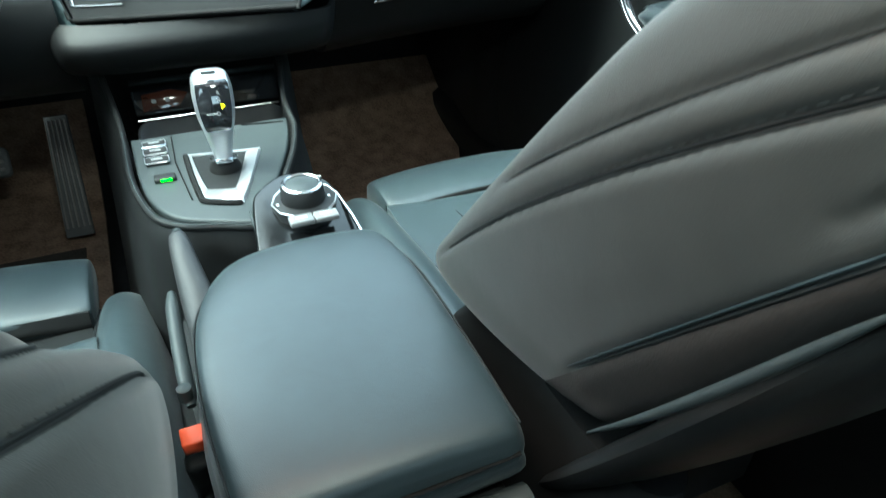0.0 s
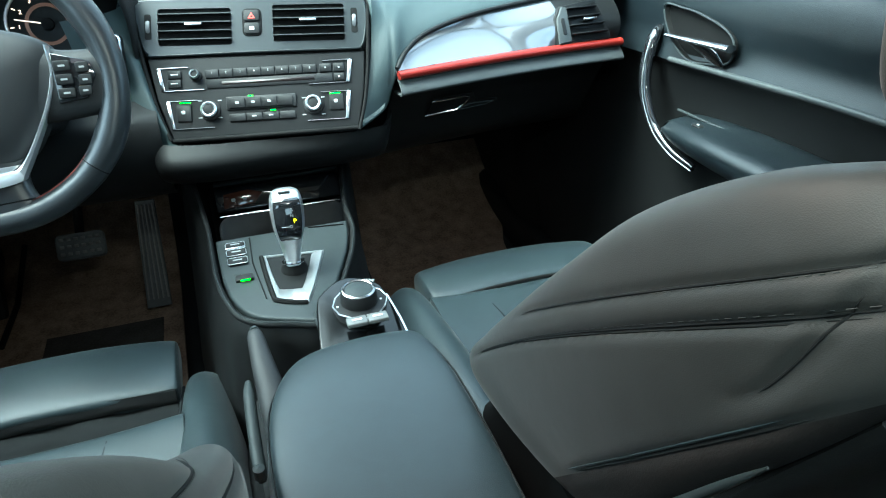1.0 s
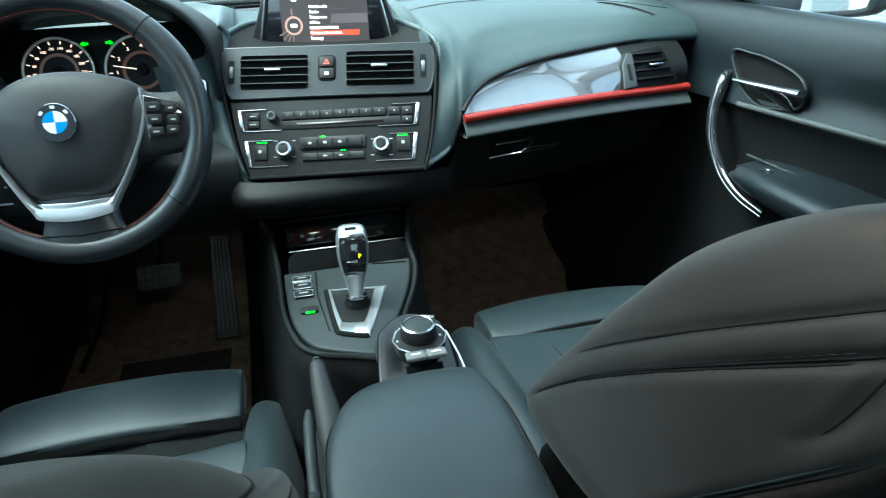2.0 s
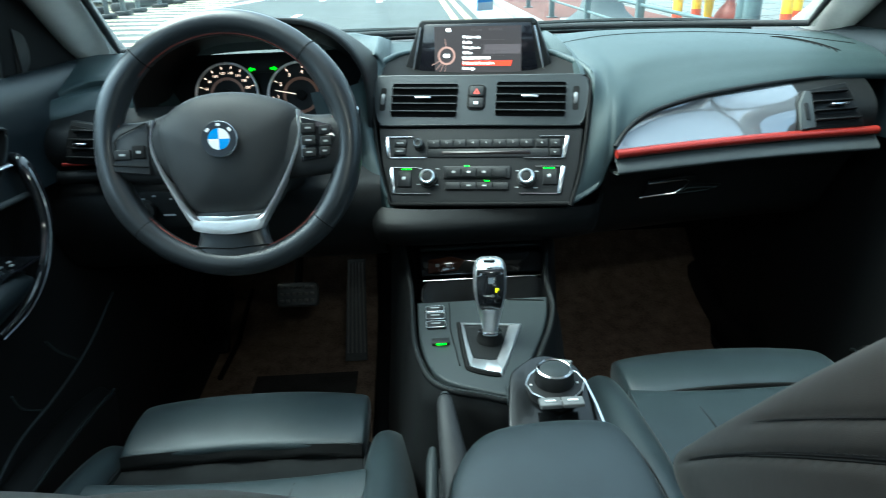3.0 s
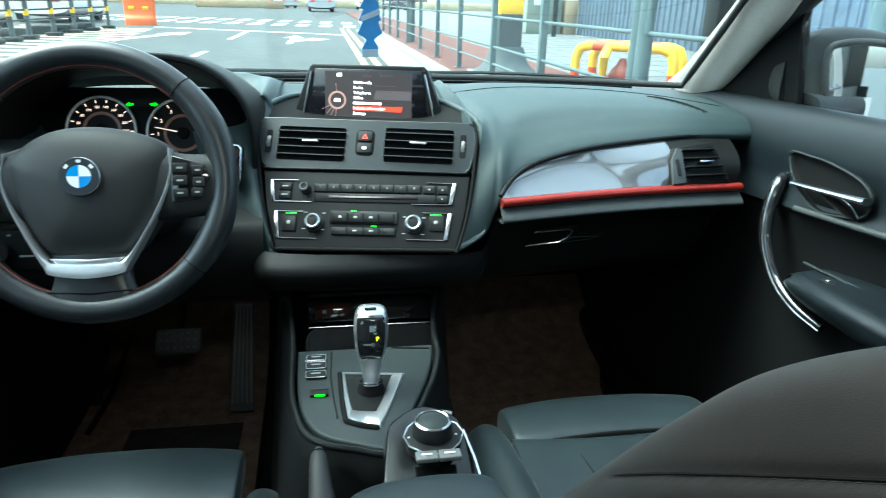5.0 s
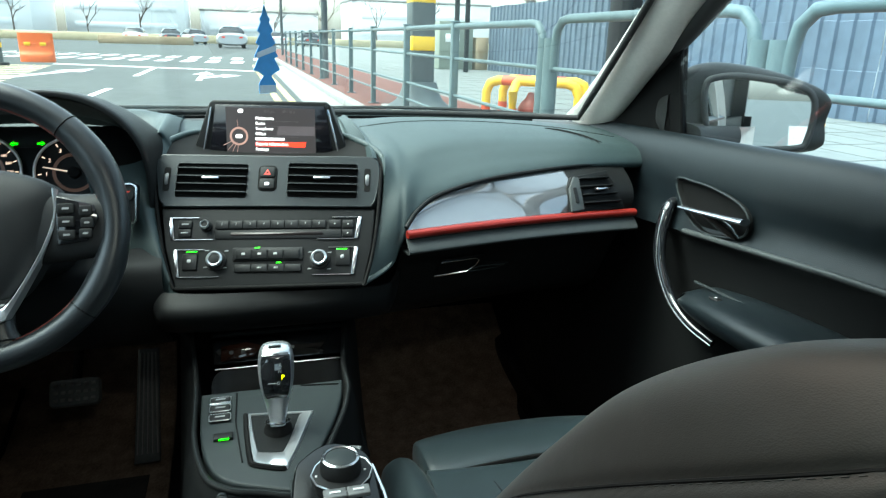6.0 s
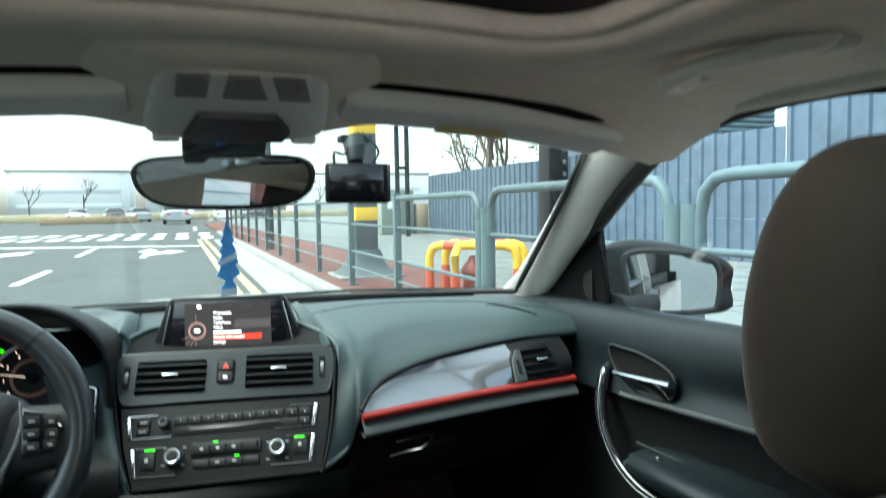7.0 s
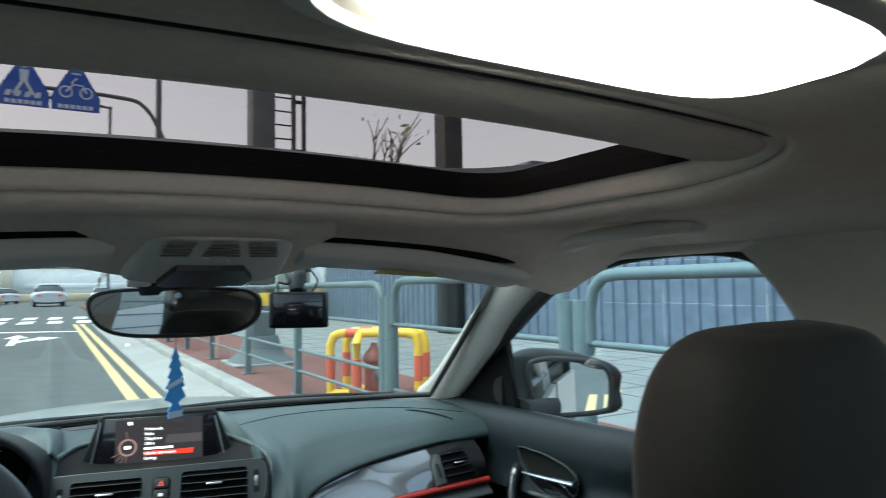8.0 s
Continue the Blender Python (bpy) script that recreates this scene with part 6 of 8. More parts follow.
        for u, d in ((0, dc), (0.48, dc + 0.004), (0.70, db * 0.75 + dc * 0.25), (0.87, db), (0.975, db * 0.82), (0.995, db * 0.40 + bk_ * 0.2), (0.955, bk_ * 0.45), (0.865, bk_ * 0.92), (0.5, bk_ * 1.02),
                     (0, bk_ * 1.04),
                     (-0.5, bk_ * 1.02), (-0.865, bk_ * 0.92), (-0.955, bk_ * 0.45), (-0.995, db * 0.40 + bk_ * 0.2), (-0.975, db * 0.82), (-0.87, db), (-0.70, db * 0.75 + dc * 0.25), (-0.48, dc + 0.004)):
            k = max(0.0, 1 - (t - 0.03) / 0.40)
            ring.append(bp(u * hw, t + 0.85 * k * (0.165 - d), d))
        rings.append(ring)
    front = [(-0.735, 0.790), (-0.799, 0.839), (-0.855, 0.888), (-0.900, 0.923), (-0.957, 0.964), (-0.990, 0.986), (-1.000, 0.993)]
    double = [(-0.625, 0.655), (-0.654, 0.682), (-0.717, 0.744), (-0.842, 0.850), (-0.946, 0.928), (-0.977, 0.952), (-1.002, 0.971)]
    low = [(-0.836, 0.697), (-0.888, 0.765), (-0.941, 0.834), (-0.994, 0.903)]
    diag = [(-0.968, 0.900), (-0.980, 0.932), (-0.986, 0.952), (-0.990, 0.972)]
    bb = loft(rings, 260, 320)
    bb.normal_update()
    co = np.array([v.co for v in bb.verts])
    no = np.array([v.normal for v in bb.verts])
    push = np.zeros(len(co))
    flank = np.clip((np.abs(no[:, 0]) - 0.10) / 0.25, 0, 1)
    for pts, off, deep, width, puff in ((front, 0.0, 0.0024, 0.0036, 0.0004), (double, 0.0, 0.0026, 0.0036, 0.0005), (double, -0.0110, 0.0018, 0.0034, 0.0), (low, 0.0, 0.0026, 0.0038, 0.0008), (diag, 0.0, 0.0024, 0.0042, 0.0008), (diag, 0.014, 0.0016, 0.0040, 0.0)):
        ys, zs = np.array([(y - off * 0.65, z + off * 0.75) for y, z in pts]).T
        fit_ = np.polyfit(ys, zs, 2)
        yy = co[:, 1] - dy - shift
        slope = 2 * fit_[0] * yy + fit_[1]
        dist = (co[:, 2] - np.polyval(fit_, yy)) / np.sqrt(1 + slope ** 2)
        lo, hi = min(ys[0], ys[-1]), max(ys[0], ys[-1])
        ends = np.clip((yy - lo + 0.02) / 0.03, 0, 1) * np.clip((hi + 0.02 - yy) / 0.03, 0, 1)
        push += ends * flank * (-deep * np.exp(-(dist / width) ** 2) + puff * np.exp(-((np.abs(dist) - 0.011) / 0.008) ** 2))
    for v, q in zip(bb.verts, co + no * push[:, None]):
        v.co = q
    tree = BVHTree.FromBMesh(bb)
    shell = bb.copy()

    cut = Vector((0, 0.794, 0.607))
    for half, inner in ((bb, True), (shell, False)):
        bmesh.ops.bisect_plane(half, geom=half.verts[:] + half.edges[:] + half.faces[:], plane_co=Vector((cx, -0.838 + dy + shift, 0.697)), plane_no=cut, clear_inner=inner, clear_outer=not inner)
    back = part("backrest", bb, BACKLEATHER, th, "bolstered leather backrest")
    part("back_panel", shell, BACKCLOTH, th, "black cloth rear of the backrest")

    def on_side(pts, s, lift=0.0):
        """Points on the backrest's flank where lines across the car at (y, z) meet it."""
        out = []
        ys, zs = np.array(pts).T
        fit_ = np.polyfit(ys, zs, 2)
        for y, z in ((y, np.polyval(fit_, y)) for y in np.linspace(ys[0], ys[-1], 30)):
            hit = tree.ray_cast(Vector((cx + s * 0.6, y + dy + shift, z)), Vector((-s, 0, 0)), 0.59)[0]
            if hit is not None:
                out.append(tuple(hit + Vector((s * lift, 0, 0))))
        return out

    for s in (1, -1):
        for pts, off, r, nm in ((front, 0.0, 0.0011, "front_seam"), (double, 0.0, 0.0014, "double_seam"), (double, -0.0110, 0.0010, "second_seam"), (low, 0.0, 0.0013, "back_seam"), (diag, 0.0, 0.0009, "cross_seam")):
            line = on_side([(y - off * 0.65, z + off * 0.75) for y, z in pts], s)
            if len(line) > 4:
                part(nm, tube(line, [r * min(1.0, 0.1 + 0.3 * min(i, len(line) - 1 - i)) for i in range(len(line))], 6), THREAD, back, "dark sewn seam")
        for pts, off in ((double, 0.0095), (front, -0.006)):
            line = on_side([(y - off * 0.65, z + off * 0.75) for y, z in pts], s, 0.0004)
            if len(line) > 4:
                fine_line = spline(line, 121)
                part("stitching", join(*[tube(fine_line[i:i + 2], 0.0003, 4) for i in range(1, 119, 2)]), STITCHGREY, back, "fine grey stitching")
        line = on_side([(y + 0.010, z - 0.008) for y, z in low], s)
        if len(line) > 4:
            part("piping", tube(line, [0.0010 * min(1.0, 0.1 + 0.3 * min(i, len(line) - 1 - i)) for i in range(len(line))], 6), LEATHER, back, "raised leather piping")
    for s in (1, -1):
        part("hinge_cover", loft([[(cx + s * x, Y(y0), z), (cx + s * x, Y(y1), z), (cx + s * (x - 0.05), Y(y1), z), (cx + s * (x - 0.05), Y(y0), z)] for x, y0, y1, z in ((0.225, -0.95, -0.55, 0.22), (0.225, -0.92, -0.56, 0.36), (0.218, -0.90, -0.60, 0.50), (0.205, -0.88, -0.68, 0.62))], 14, 28), DEEP, th, "black hinge cover")
    part("back_shell", loft([[bp(-w, t, d0), bp(-w * 0.9, t, d1), bp(0, t, d1 - 0.008), bp(w * 0.9, t, d1), bp(w, t, d0), bp(0, t, d0 + 0.004)] for t, w, d0, d1 in ((-0.02, 0.185, -0.055, -0.080), (0.15, 0.212, -0.068, -0.096), (0.35, 0.210, -0.070, -0.102), (0.52, 0.175, -0.066, -0.090))], 24, 36), PLASTIC, th, "dark plastic back shell")
    for s in (1, -1):
        part("back_bar", tube([(cx + s * 0.236, Y(y), z) for y, z in spline([(-0.866, 0.668), (-0.905, 0.725), (-0.945, 0.790), (-0.978, 0.848), (-0.996, 0.880)], 20)], [0.0008 + 0.0028 * math.sin(math.pi * i / 19) for i in range(20)], 8), SATIN, th, "grey trim bar on the edge of the back")
    # head restraint
    rings = []
    for t, hw, f0, b0 in ((0.600, 0.078, 0.020, -0.030), (0.615, 0.122, 0.042, -0.048), (0.660, 0.139, 0.058, -0.056), (0.715, 0.144, 0.060, -0.056), (0.768, 0.134, 0.052, -0.048), (0.798, 0.108, 0.034, -0.032), (0.808, 0.05, 0.012, -0.012)):
        rings.append([bp2 for bp2 in (HR(cx, dy, u * hw, t, f0 if q > 0 else b0, e) for u, q, e in ((0, 1, 1.0), (0.62, 1, 0.96), (0.93, 1, 0.62), (1.0, 1, 0.0), (0.93, -1, 0.62), (0.62, -1, 0.96), (0, -1, 1.0), (-0.62, -1, 0.96), (-0.93, -1, 0.62), (-1.0, 1, 0.0), (-0.93, 1, 0.62), (-0.62, 1, 0.96)))])
    hr = part("head_restraint", loft(rings, 36, 60), HEADCLOTH, th, "padded head restraint")
    for s in (1, -1):
        part("post", tube([HR(cx, dy, s * 0.055, 0.55, -0.008, 1), HR(cx, dy, s * 0.055, 0.63, -0.008, 1)], 0.006, 10), CHROME, hr, "chrome post")
    return th


def HR(cx, dy, u, t, d, e):
    """A point of the head restraint, which stands more upright than the backrest."""
    ax, fw = Vector((0, -0.14, 0.99)), Vector((0, 0.99, 0.14))
    o = Vector((cx, -0.922 + dy, 0.985))
    return tuple(o + Vector((u, 0, 0)) + ax * (t - 0.585) + fw * (d * e))


seat(0.372, 0.0, "black leather passenger seat, backrest reclined", fwd=0.026)
seat(-0.372, -0.108, "black leather driver seat with pulled-out thigh rest", pull=0.062, shift=0.045, level=1.0, wide=0.020)

HEEL = paint("dark heel pad cloth", (0.040, 0.035, 0.031), 0.95, var=0.4, grain=200, bump=0.8, fine=500, spec=0.1)
# floor mats, pedals
for cx, lab in ((-0.43, "brown carpet mat with a black heel pad"), (0.43, "brown carpet mat in the passenger footwell")):
    mt = thing("floor_mat", lab, "floor mat", (cx, 0.2, 0.15), "floor mats")
    o = [(-0.22, -0.25), (0.17, -0.25), (0.185, 0.20), (0.17, 0.45), (-0.19, 0.45), (-0.24, 0.2)]
    rows = []
    for y, zz in ((-0.25, 0.150), (0.1, 0.150), (0.32, 0.152), (0.45, 0.158), (0.60, 0.20), (0.76, 0.31)):
        l, r = (-0.29 - 0.0 * y, 0.19 - 0.02 * y)
        if cx > 0:
            l, r = -0.25, 0.20 + 0.36 * min(max(y - 0.33, 0.0), 0.20)
        rows.append([(cx + l + (r - l) * k, y, zz) for k in np.linspace(0, 1, 8)])
    part("carpet", thick(surface(rows, 24, 8), -0.012), CARPET, mt, "worn brown carpet")
    if cx < 0:
        part("heel_pad", thick(surface([[(x, y, 0.1545) for x in (-0.545, -0.42, -0.29)] for y in (0.16, 0.22, 0.30)], 6, 8), 0.004), HEEL, mt, "black heel pad")
PEDAL = paint("worn grey pedal rubber", (0.07, 0.072, 0.072), 0.6, var=0.25, grain=120, bump=0.2, fine=700, spec=0.4)
acc = thing("accelerator_pedal", "ribbed black accelerator pedal", "pedal", (-0.28, 0.4, 0.2), "pedals")
AC = frame_of((-0.292, 0.38, 0.300), (1, 0, 0), (0, 0.55, 1))
part("plate", moved(prism([(-0.030, -0.14), (0.026, -0.14), (0.030, 0.12), (-0.014, 0.12)], 0.012, 0.003), AC), PEDAL, acc)
for i in range(5):
    part("rib", moved(tube([(-0.022 + 0.011 * i, -0.001, -0.12), (-0.008 + 0.008 * i, -0.001, 0.11)], 0.0022, 6, up=(0, 1, 0)), AC), SLOT, acc)
brk = thing("brake_pedal", "black rubber brake pedal with studded face", "pedal", (-0.42, 0.33, 0.36), "pedals")
BK = frame_of((-0.416, 0.30, 0.383), (1, 0, 0), (0, 0.75, 1))
part("pad", moved(prism(rrect(0.098, 0.058, 0.010, 4), 0.018, 0.004), BK), PEDAL, brk, "studded rubber pad")
for i in range(6):
    for j in range(3):
        part("stud", moved(box(0.009, 0.003, 0.007, 0.001, 1, (-0.036 + 0.0145 * i, -0.001, -0.016 + 0.016 * j)), BK), SLOT, brk)
part("arm", tube([(-0.423, 0.345, 0.37), (-0.42, 0.42, 0.45), (-0.42, 0.50, 0.62)], 0.010, 8), DEEP, brk)
ft = thing("foot_rest", "black foot rest at the side of the footwell", "foot rest", (-0.60, 0.42, 0.2))
part("plate", moved(prism(rrect(0.07, 0.24, 0.01, 4), 0.02, 0.004), frame_of((-0.675, 0.46, 0.27), (1, 0, 0), (0, 0.6, 1))), PLASTIC, ft)
rod = thing("mat_clip", "thin black bar lying on the mat", "mat clip", (-0.545, 0.3, 0.16))
part("bar", tube([(-0.615, 0.62, 0.24), (-0.625, 0.45, 0.17), (-0.635, 0.29, 0.162)], 0.007, 8), DEEP, rod)

for s, lab in ((1, "brown carpet mat behind the passenger seat"), (-1, "brown carpet mat behind the driver seat")):
    rm = thing("floor_mat", lab, "floor mat", (s * 0.4, -0.85, 0.16), "floor mats")
    part("carpet", thick(surface([[(s * x, y, 0.166 + 0.004 * math.sin(9 * x)) for x in (0.15, 0.3, 0.45, 0.60)] for y in (-0.50, -0.70, -0.95, -1.25)], 16, 12), -0.012), CARPET, rm, "worn brown carpet")

# ---- doors ----
def door(s, label):
    th = thing("car_door", label, "car door", (s * 0.72, -0.35, 0.2), "front doors")
    X = lambda x: s * x
    prof = ((0.735, 0.000), (0.712, 0.006), (0.694, -0.018), (0.686, -0.062), (0.690, -0.110), (0.676, -0.150), (0.690, -0.172), (0.704, -0.25), (0.698, -0.38), (0.690, -0.55), (0.700, -0.75))
    rows = []
    for y in (0.32, 0.15, 0.0, -0.15, -0.30, -0.45, -0.60, -0.80, -1.00):
        sill = 0.964 + 0.012 * min(max((-y - 0.1) / 0.4, -1.4), 1.0)
        tilt = 0.03 * min(max((-y - 0.2) / 0.4, -1.0), 1.5)
        row = []
        for x, dz in prof:
            k = min(1.0, max(0.0, -dz / 0.15)) if dz > -0.2 else 1.0
            row.append((X(x), y, sill + dz + tilt * k * 0.7))
        rows.append(row)
    part("upper_pad", thick(surface([r[:6] for r in rows], 60, 32), s * 0.006), DOORPAD, th, "soft dark upper door pad")
    part("panel", thick(surface([r[5:] for r in rows], 60, 36), s * 0.006), PLASTIC, th, "black moulded door panel")
    ridge = [(X(0.674), y, 0.964 + 0.012 * min(max((-y - 0.1) / 0.4, -1.4), 1.0) - 0.148 + 0.021 * min(max((-y - 0.2) / 0.4, -1.0), 1.5)) for y in np.linspace(-0.19, -0.95, 20)]
    # The ridge's paler plastic stands in for its long highlight.
    part("ridge", tube(ridge, 0.005, 8), LEDGE, th, "smooth ridge along the panel, paled for its highlight")
    # inner handle in its bowl
    bowl = spline([(-0.150, 0.900), (-0.200, 0.905), (-0.246, 0.904), (-0.306, 0.894), (-0.333, 0.876), (-0.328, 0.847), (-0.280, 0.833), (-0.230, 0.829), (-0.182, 0.853)], 40, True)
    part("handle_bowl", sheet([[(X(0.6825), y, z) for y, z in bowl], [(X(0.676), y, z) for y, z in bowl * 0.97 + bowl.mean(0) * 0.03], [(X(0.690), y, z) for y, z in bowl * 0.88 + bowl.mean(0) * 0.12], [(X(0.694), y, z) for y, z in bowl * 0.05 + bowl.mean(0) * 0.95]], close_v=True, cap=True), DEEP, th, "dark handle bowl")
    part("bowl_edge", tube([(X(0.6755), y, z) for y, z in bowl], 0.0018, 6, True), SATIN, th, "fine grey bowl edge")
    h = part("door_handle", tube(spline([(X(0.668), -0.180, 0.858), (X(0.664), -0.24, 0.864), (X(0.666), -0.338, 0.872)], 16), [0.006 + 0.004 * i / 15 for i in range(16)], 8, flat=0.6), CHROME, th, "chrome inner handle")
    part("handle_wing", loft([[(X(0.664), -0.235, 0.868), (X(0.664), -0.275, 0.868), (X(0.664), -0.275, 0.862), (X(0.664), -0.235, 0.860)], [(X(0.668), -0.255, 0.862), (X(0.668), -0.300, 0.862), (X(0.668), -0.300, 0.852), (X(0.668), -0.255, 0.852)], [(X(0.674), -0.290, 0.845), (X(0.674), -0.318, 0.845), (X(0.674), -0.318, 0.838), (X(0.674), -0.290, 0.838)]], 10, 16), CHROME, h)
    # pull handle
    path = spline([(0.692, -0.128, 0.852), (0.672, -0.140, 0.845), (0.658, -0.150, 0.80), (0.652, -0.168, 0.752), (0.652, -0.208, 0.704), (0.653, -0.262, 0.679), (0.662, -0.316, 0.666)], 36)
    rad = [0.013 - 0.006 * max(0.0, (i - 14) / 22) for i in range(36)]
    part("pull_handle", tube([(X(x), y, z) for x, y, z in path], rad, 12, flat=0.8, up=(s, 0, 0)), GLOSS, th, "curved gloss black pull handle")
    part("pull_handle_edge", tube([(X(x - 0.010), y - 0.006, z) for x, y, z in path[6:]], 0.0010, 6), SILVER, th, "fine bright line on the handle")
    # armrest
    rings = []
    for y, zt, xi, h_ in ((-0.222, 0.705, 0.665, 0.018), (-0.237, 0.722, 0.645, 0.035), (-0.28, 0.734, 0.630, 0.050), (-0.40, 0.748, 0.612, 0.058), (-0.60, 0.756, 0.610, 0.060), (-0.85, 0.758, 0.615, 0.060), (-0.97, 0.75, 0.63, 0.05)):
        rings.append([(X(0.712), y, zt + 0.004), (X(0.66), y, zt + 0.003), (X(xi + 0.012), y, zt - 0.002), (X(xi), y, zt - h_ * 0.35), (X(xi + 0.022), y, zt - h_ * 0.85), (X(0.70), y, zt - h_ * 1.3), (X(0.715), y, zt - h_)])
    part("armrest", loft(rings, 40, 36), DOORPAD, th, "padded door armrest")
    if s < 0:
        part("switch_plate", thick(surface([[(X(x), y, 0.7385 + 0.016 * (-y - 0.25) / 0.2 + 0.001) for x in (0.640, 0.665, 0.690)] for y in (-0.215, -0.30, -0.45)], 8, 8), 0.003), GLOSS, th, "gloss switch plate")
        for y, x in ((-0.365, 0.672), (-0.325, 0.655), (-0.395, 0.664), (-0.352, 0.648), (-0.408, 0.651), (-0.378, 0.638)):
            part("switch", box(0.014, 0.020, 0.006, 0.002, 2, (X(x), y, 0.7500 + 0.08 * (-y - 0.36))), KEYCAP, th)
            part("mark", box(0.006, 0.007, 0.001, 0, at=(X(x), y, 0.7538 + 0.08 * (-y - 0.36))), WHITEPRINT, th, smooth=0)
        for y, x in ((-0.262, 0.672), (-0.255, 0.66), (-0.272, 0.662), (-0.266, 0.650)):
            part("mirror_key", box(0.005, 0.006, 0.002, 0.0005, 1, (X(x), y, 0.7455)), PRINT, th)
    else:
        part("switch_groove", tube([(X(0.676), y, 0.742 + 0.05 * (-y - 0.25)) for y in (-0.235, -0.30, -0.42)], 0.0025, 6), SATIN, th)
        part("window_switch", box(0.012, 0.020, 0.004, 0.0015, 2, (X(0.655), -0.315, 0.7425)), KEYCAP, th)
        part("mark", box(0.003, 0.004, 0.001, 0, at=(X(0.655), -0.315, 0.7450)), WHITEPRINT, th, smooth=0)
    # pocket
    rings = []
    for y, zt, xi in ((-0.10, 0.40, 0.69), (-0.14, 0.43, 0.668), (-0.30, 0.46, 0.655), (-0.60, 0.47, 0.650), (-0.85, 0.45, 0.66)):
        rings.append([(X(0.70), y, zt), (X(xi), y, zt), (X(xi - 0.004), y, zt - 0.02), (X(xi + 0.015), y, 0.27), (X(0.70), y, 0.25)])
    part("pocket", loft(rings, 26, 26), PLASTIC, th, "black map pocket")
    part("pocket_rim", tube(spline([(X(0.688), -0.09, 0.405), (X(0.665), -0.14, 0.433), (X(0.653), -0.30, 0.463), (X(0.648), -0.60, 0.473)], 20), 0.003, 6), SATIN, th)
    if s < 0:
        part("door_edge", tube(spline([(X(0.662), -0.50, 0.500), (X(0.661), -0.40, 0.533), (X(0.660), -0.30, 0.536), (X(0.660), -0.21, 0.543), (X(0.662), -0.13, 0.558), (X(0.668), -0.04, 0.580)], 30), 0.0022, 6), SATIN, th, "fine grey door seal edge")
        for dy_ in (0.0, -0.115):
            part("pocket_edge", tube(spline([(X(0.672), -0.255 + dy_ * 0.9, 0.610 + dy_ * 0.2), (X(0.670), -0.235 + dy_, 0.580 + dy_ * 0.17), (X(0.664), -0.205 + dy_, 0.546 + dy_ * 0.1)], 12), 0.0018, 6), SATIN, th, "grey pocket edge")
        for ob in th.children_recursive:
            if not ob.name.startswith(("upper_pad", "panel", "ridge", "pocket", "door_edge")):
                ob.data.transform(Matrix.Translation((0, -0.040, 0.013)))
    # mirror corner, seal and glass
    tri = [(0.30, 0.925), (-0.090, 0.956), (-0.088, 1.05), (-0.088, 1.128), (-0.04, 1.108), (0.10, 1.02)]
    bm = bmesh.new()
    f = bm.faces.new([bm.verts.new((X(0.722 - 0.12 * max(0, z - 0.96)), y, z)) for y, z in tri])
    r = bmesh.ops.extrude_face_region(bm, geom=[f])
    bmesh.ops.translate(bm, vec=(s * 0.006, 0, 0), verts=[e for e in r["geom"] if isinstance(e, bmesh.types.BMVert)])
    part("mirror_corner", bm, DEEP, th, "black mirror corner trim")
    line = spline([(0.745, 0.30, 0.935), (0.726, 0.13, 1.025), (0.694, -0.06, 1.120), (0.652, -0.24, 1.205), (0.616, -0.38, 1.252), (0.604, -0.52, 1.278), (0.605, -0.66, 1.287), (0.612, -0.745, 1.278), (0.624, -0.786, 1.246), (0.640, -0.800, 1.20), (0.673, -0.812, 1.10), (0.706, -0.82, 0.975)], 70)
    part("window_seal", tube([(X(x), y, z) for x, y, z in line], [0.022] * 16 + [0.022 - 0.014 * min(1, (i - 16) / 16) for i in range(16, 70)], 8), RUBBER, th, "black rubber door seal")
    part("seal_post", tube([(X(0.718), -0.091, 0.960), (X(0.704), -0.088, 1.06), (X(0.694), -0.088, 1.135)], 0.004, 8), DEEP, th)
    top = spline([(0.690, -0.09, 1.125), (0.632, -0.33, 1.238), (0.606, -0.52, 1.278), (0.612, -0.70, 1.285), (0.63, -0.84, 1.26)], 16)
    bot = np.array([(0.722, -0.09 - 0.77 * k, 0.962 + 0.012 * k) for k in np.linspace(0, 1, 16)])
    g = part("pane", sheet([bot * (1 - f) + np.array(top) * f for f in np.linspace(0, 1, 6)]) if s > 0 else sheet([(bot * (1 - f) + np.array(top) * f) * np.array([-1, 1, 1]) for f in np.linspace(0, 1, 6)]), SIDEGLASS, th, "clear side window pane")
    g.visible_shadow = False
    part("sill_strip", tube([(X(0.722), y, 0.962 + 0.012 * min(max((-y - 0.1) / 0.4, -0.3), 1)) for y in np.linspace(-0.085, -0.95, 12)], 0.006, 8), RUBBER, th, "black sill strip")
    part("skin", join(strip([(0.32, 0.2), (-0.98, 0.2), (-0.98, 0.94), (0.32, 0.90)], s * 0.745, 0.02)), BODY, th, "lacquered outer skin")
    return th


door(1, "black passenger door with chrome handle and padded armrest")
door(-1, "black driver door with window switches on the armrest")

HOUSING = paint("dark grey mirror housing", (0.014, 0.0145, 0.014), 0.5, var=0.1, grain=40, spec=0.3)
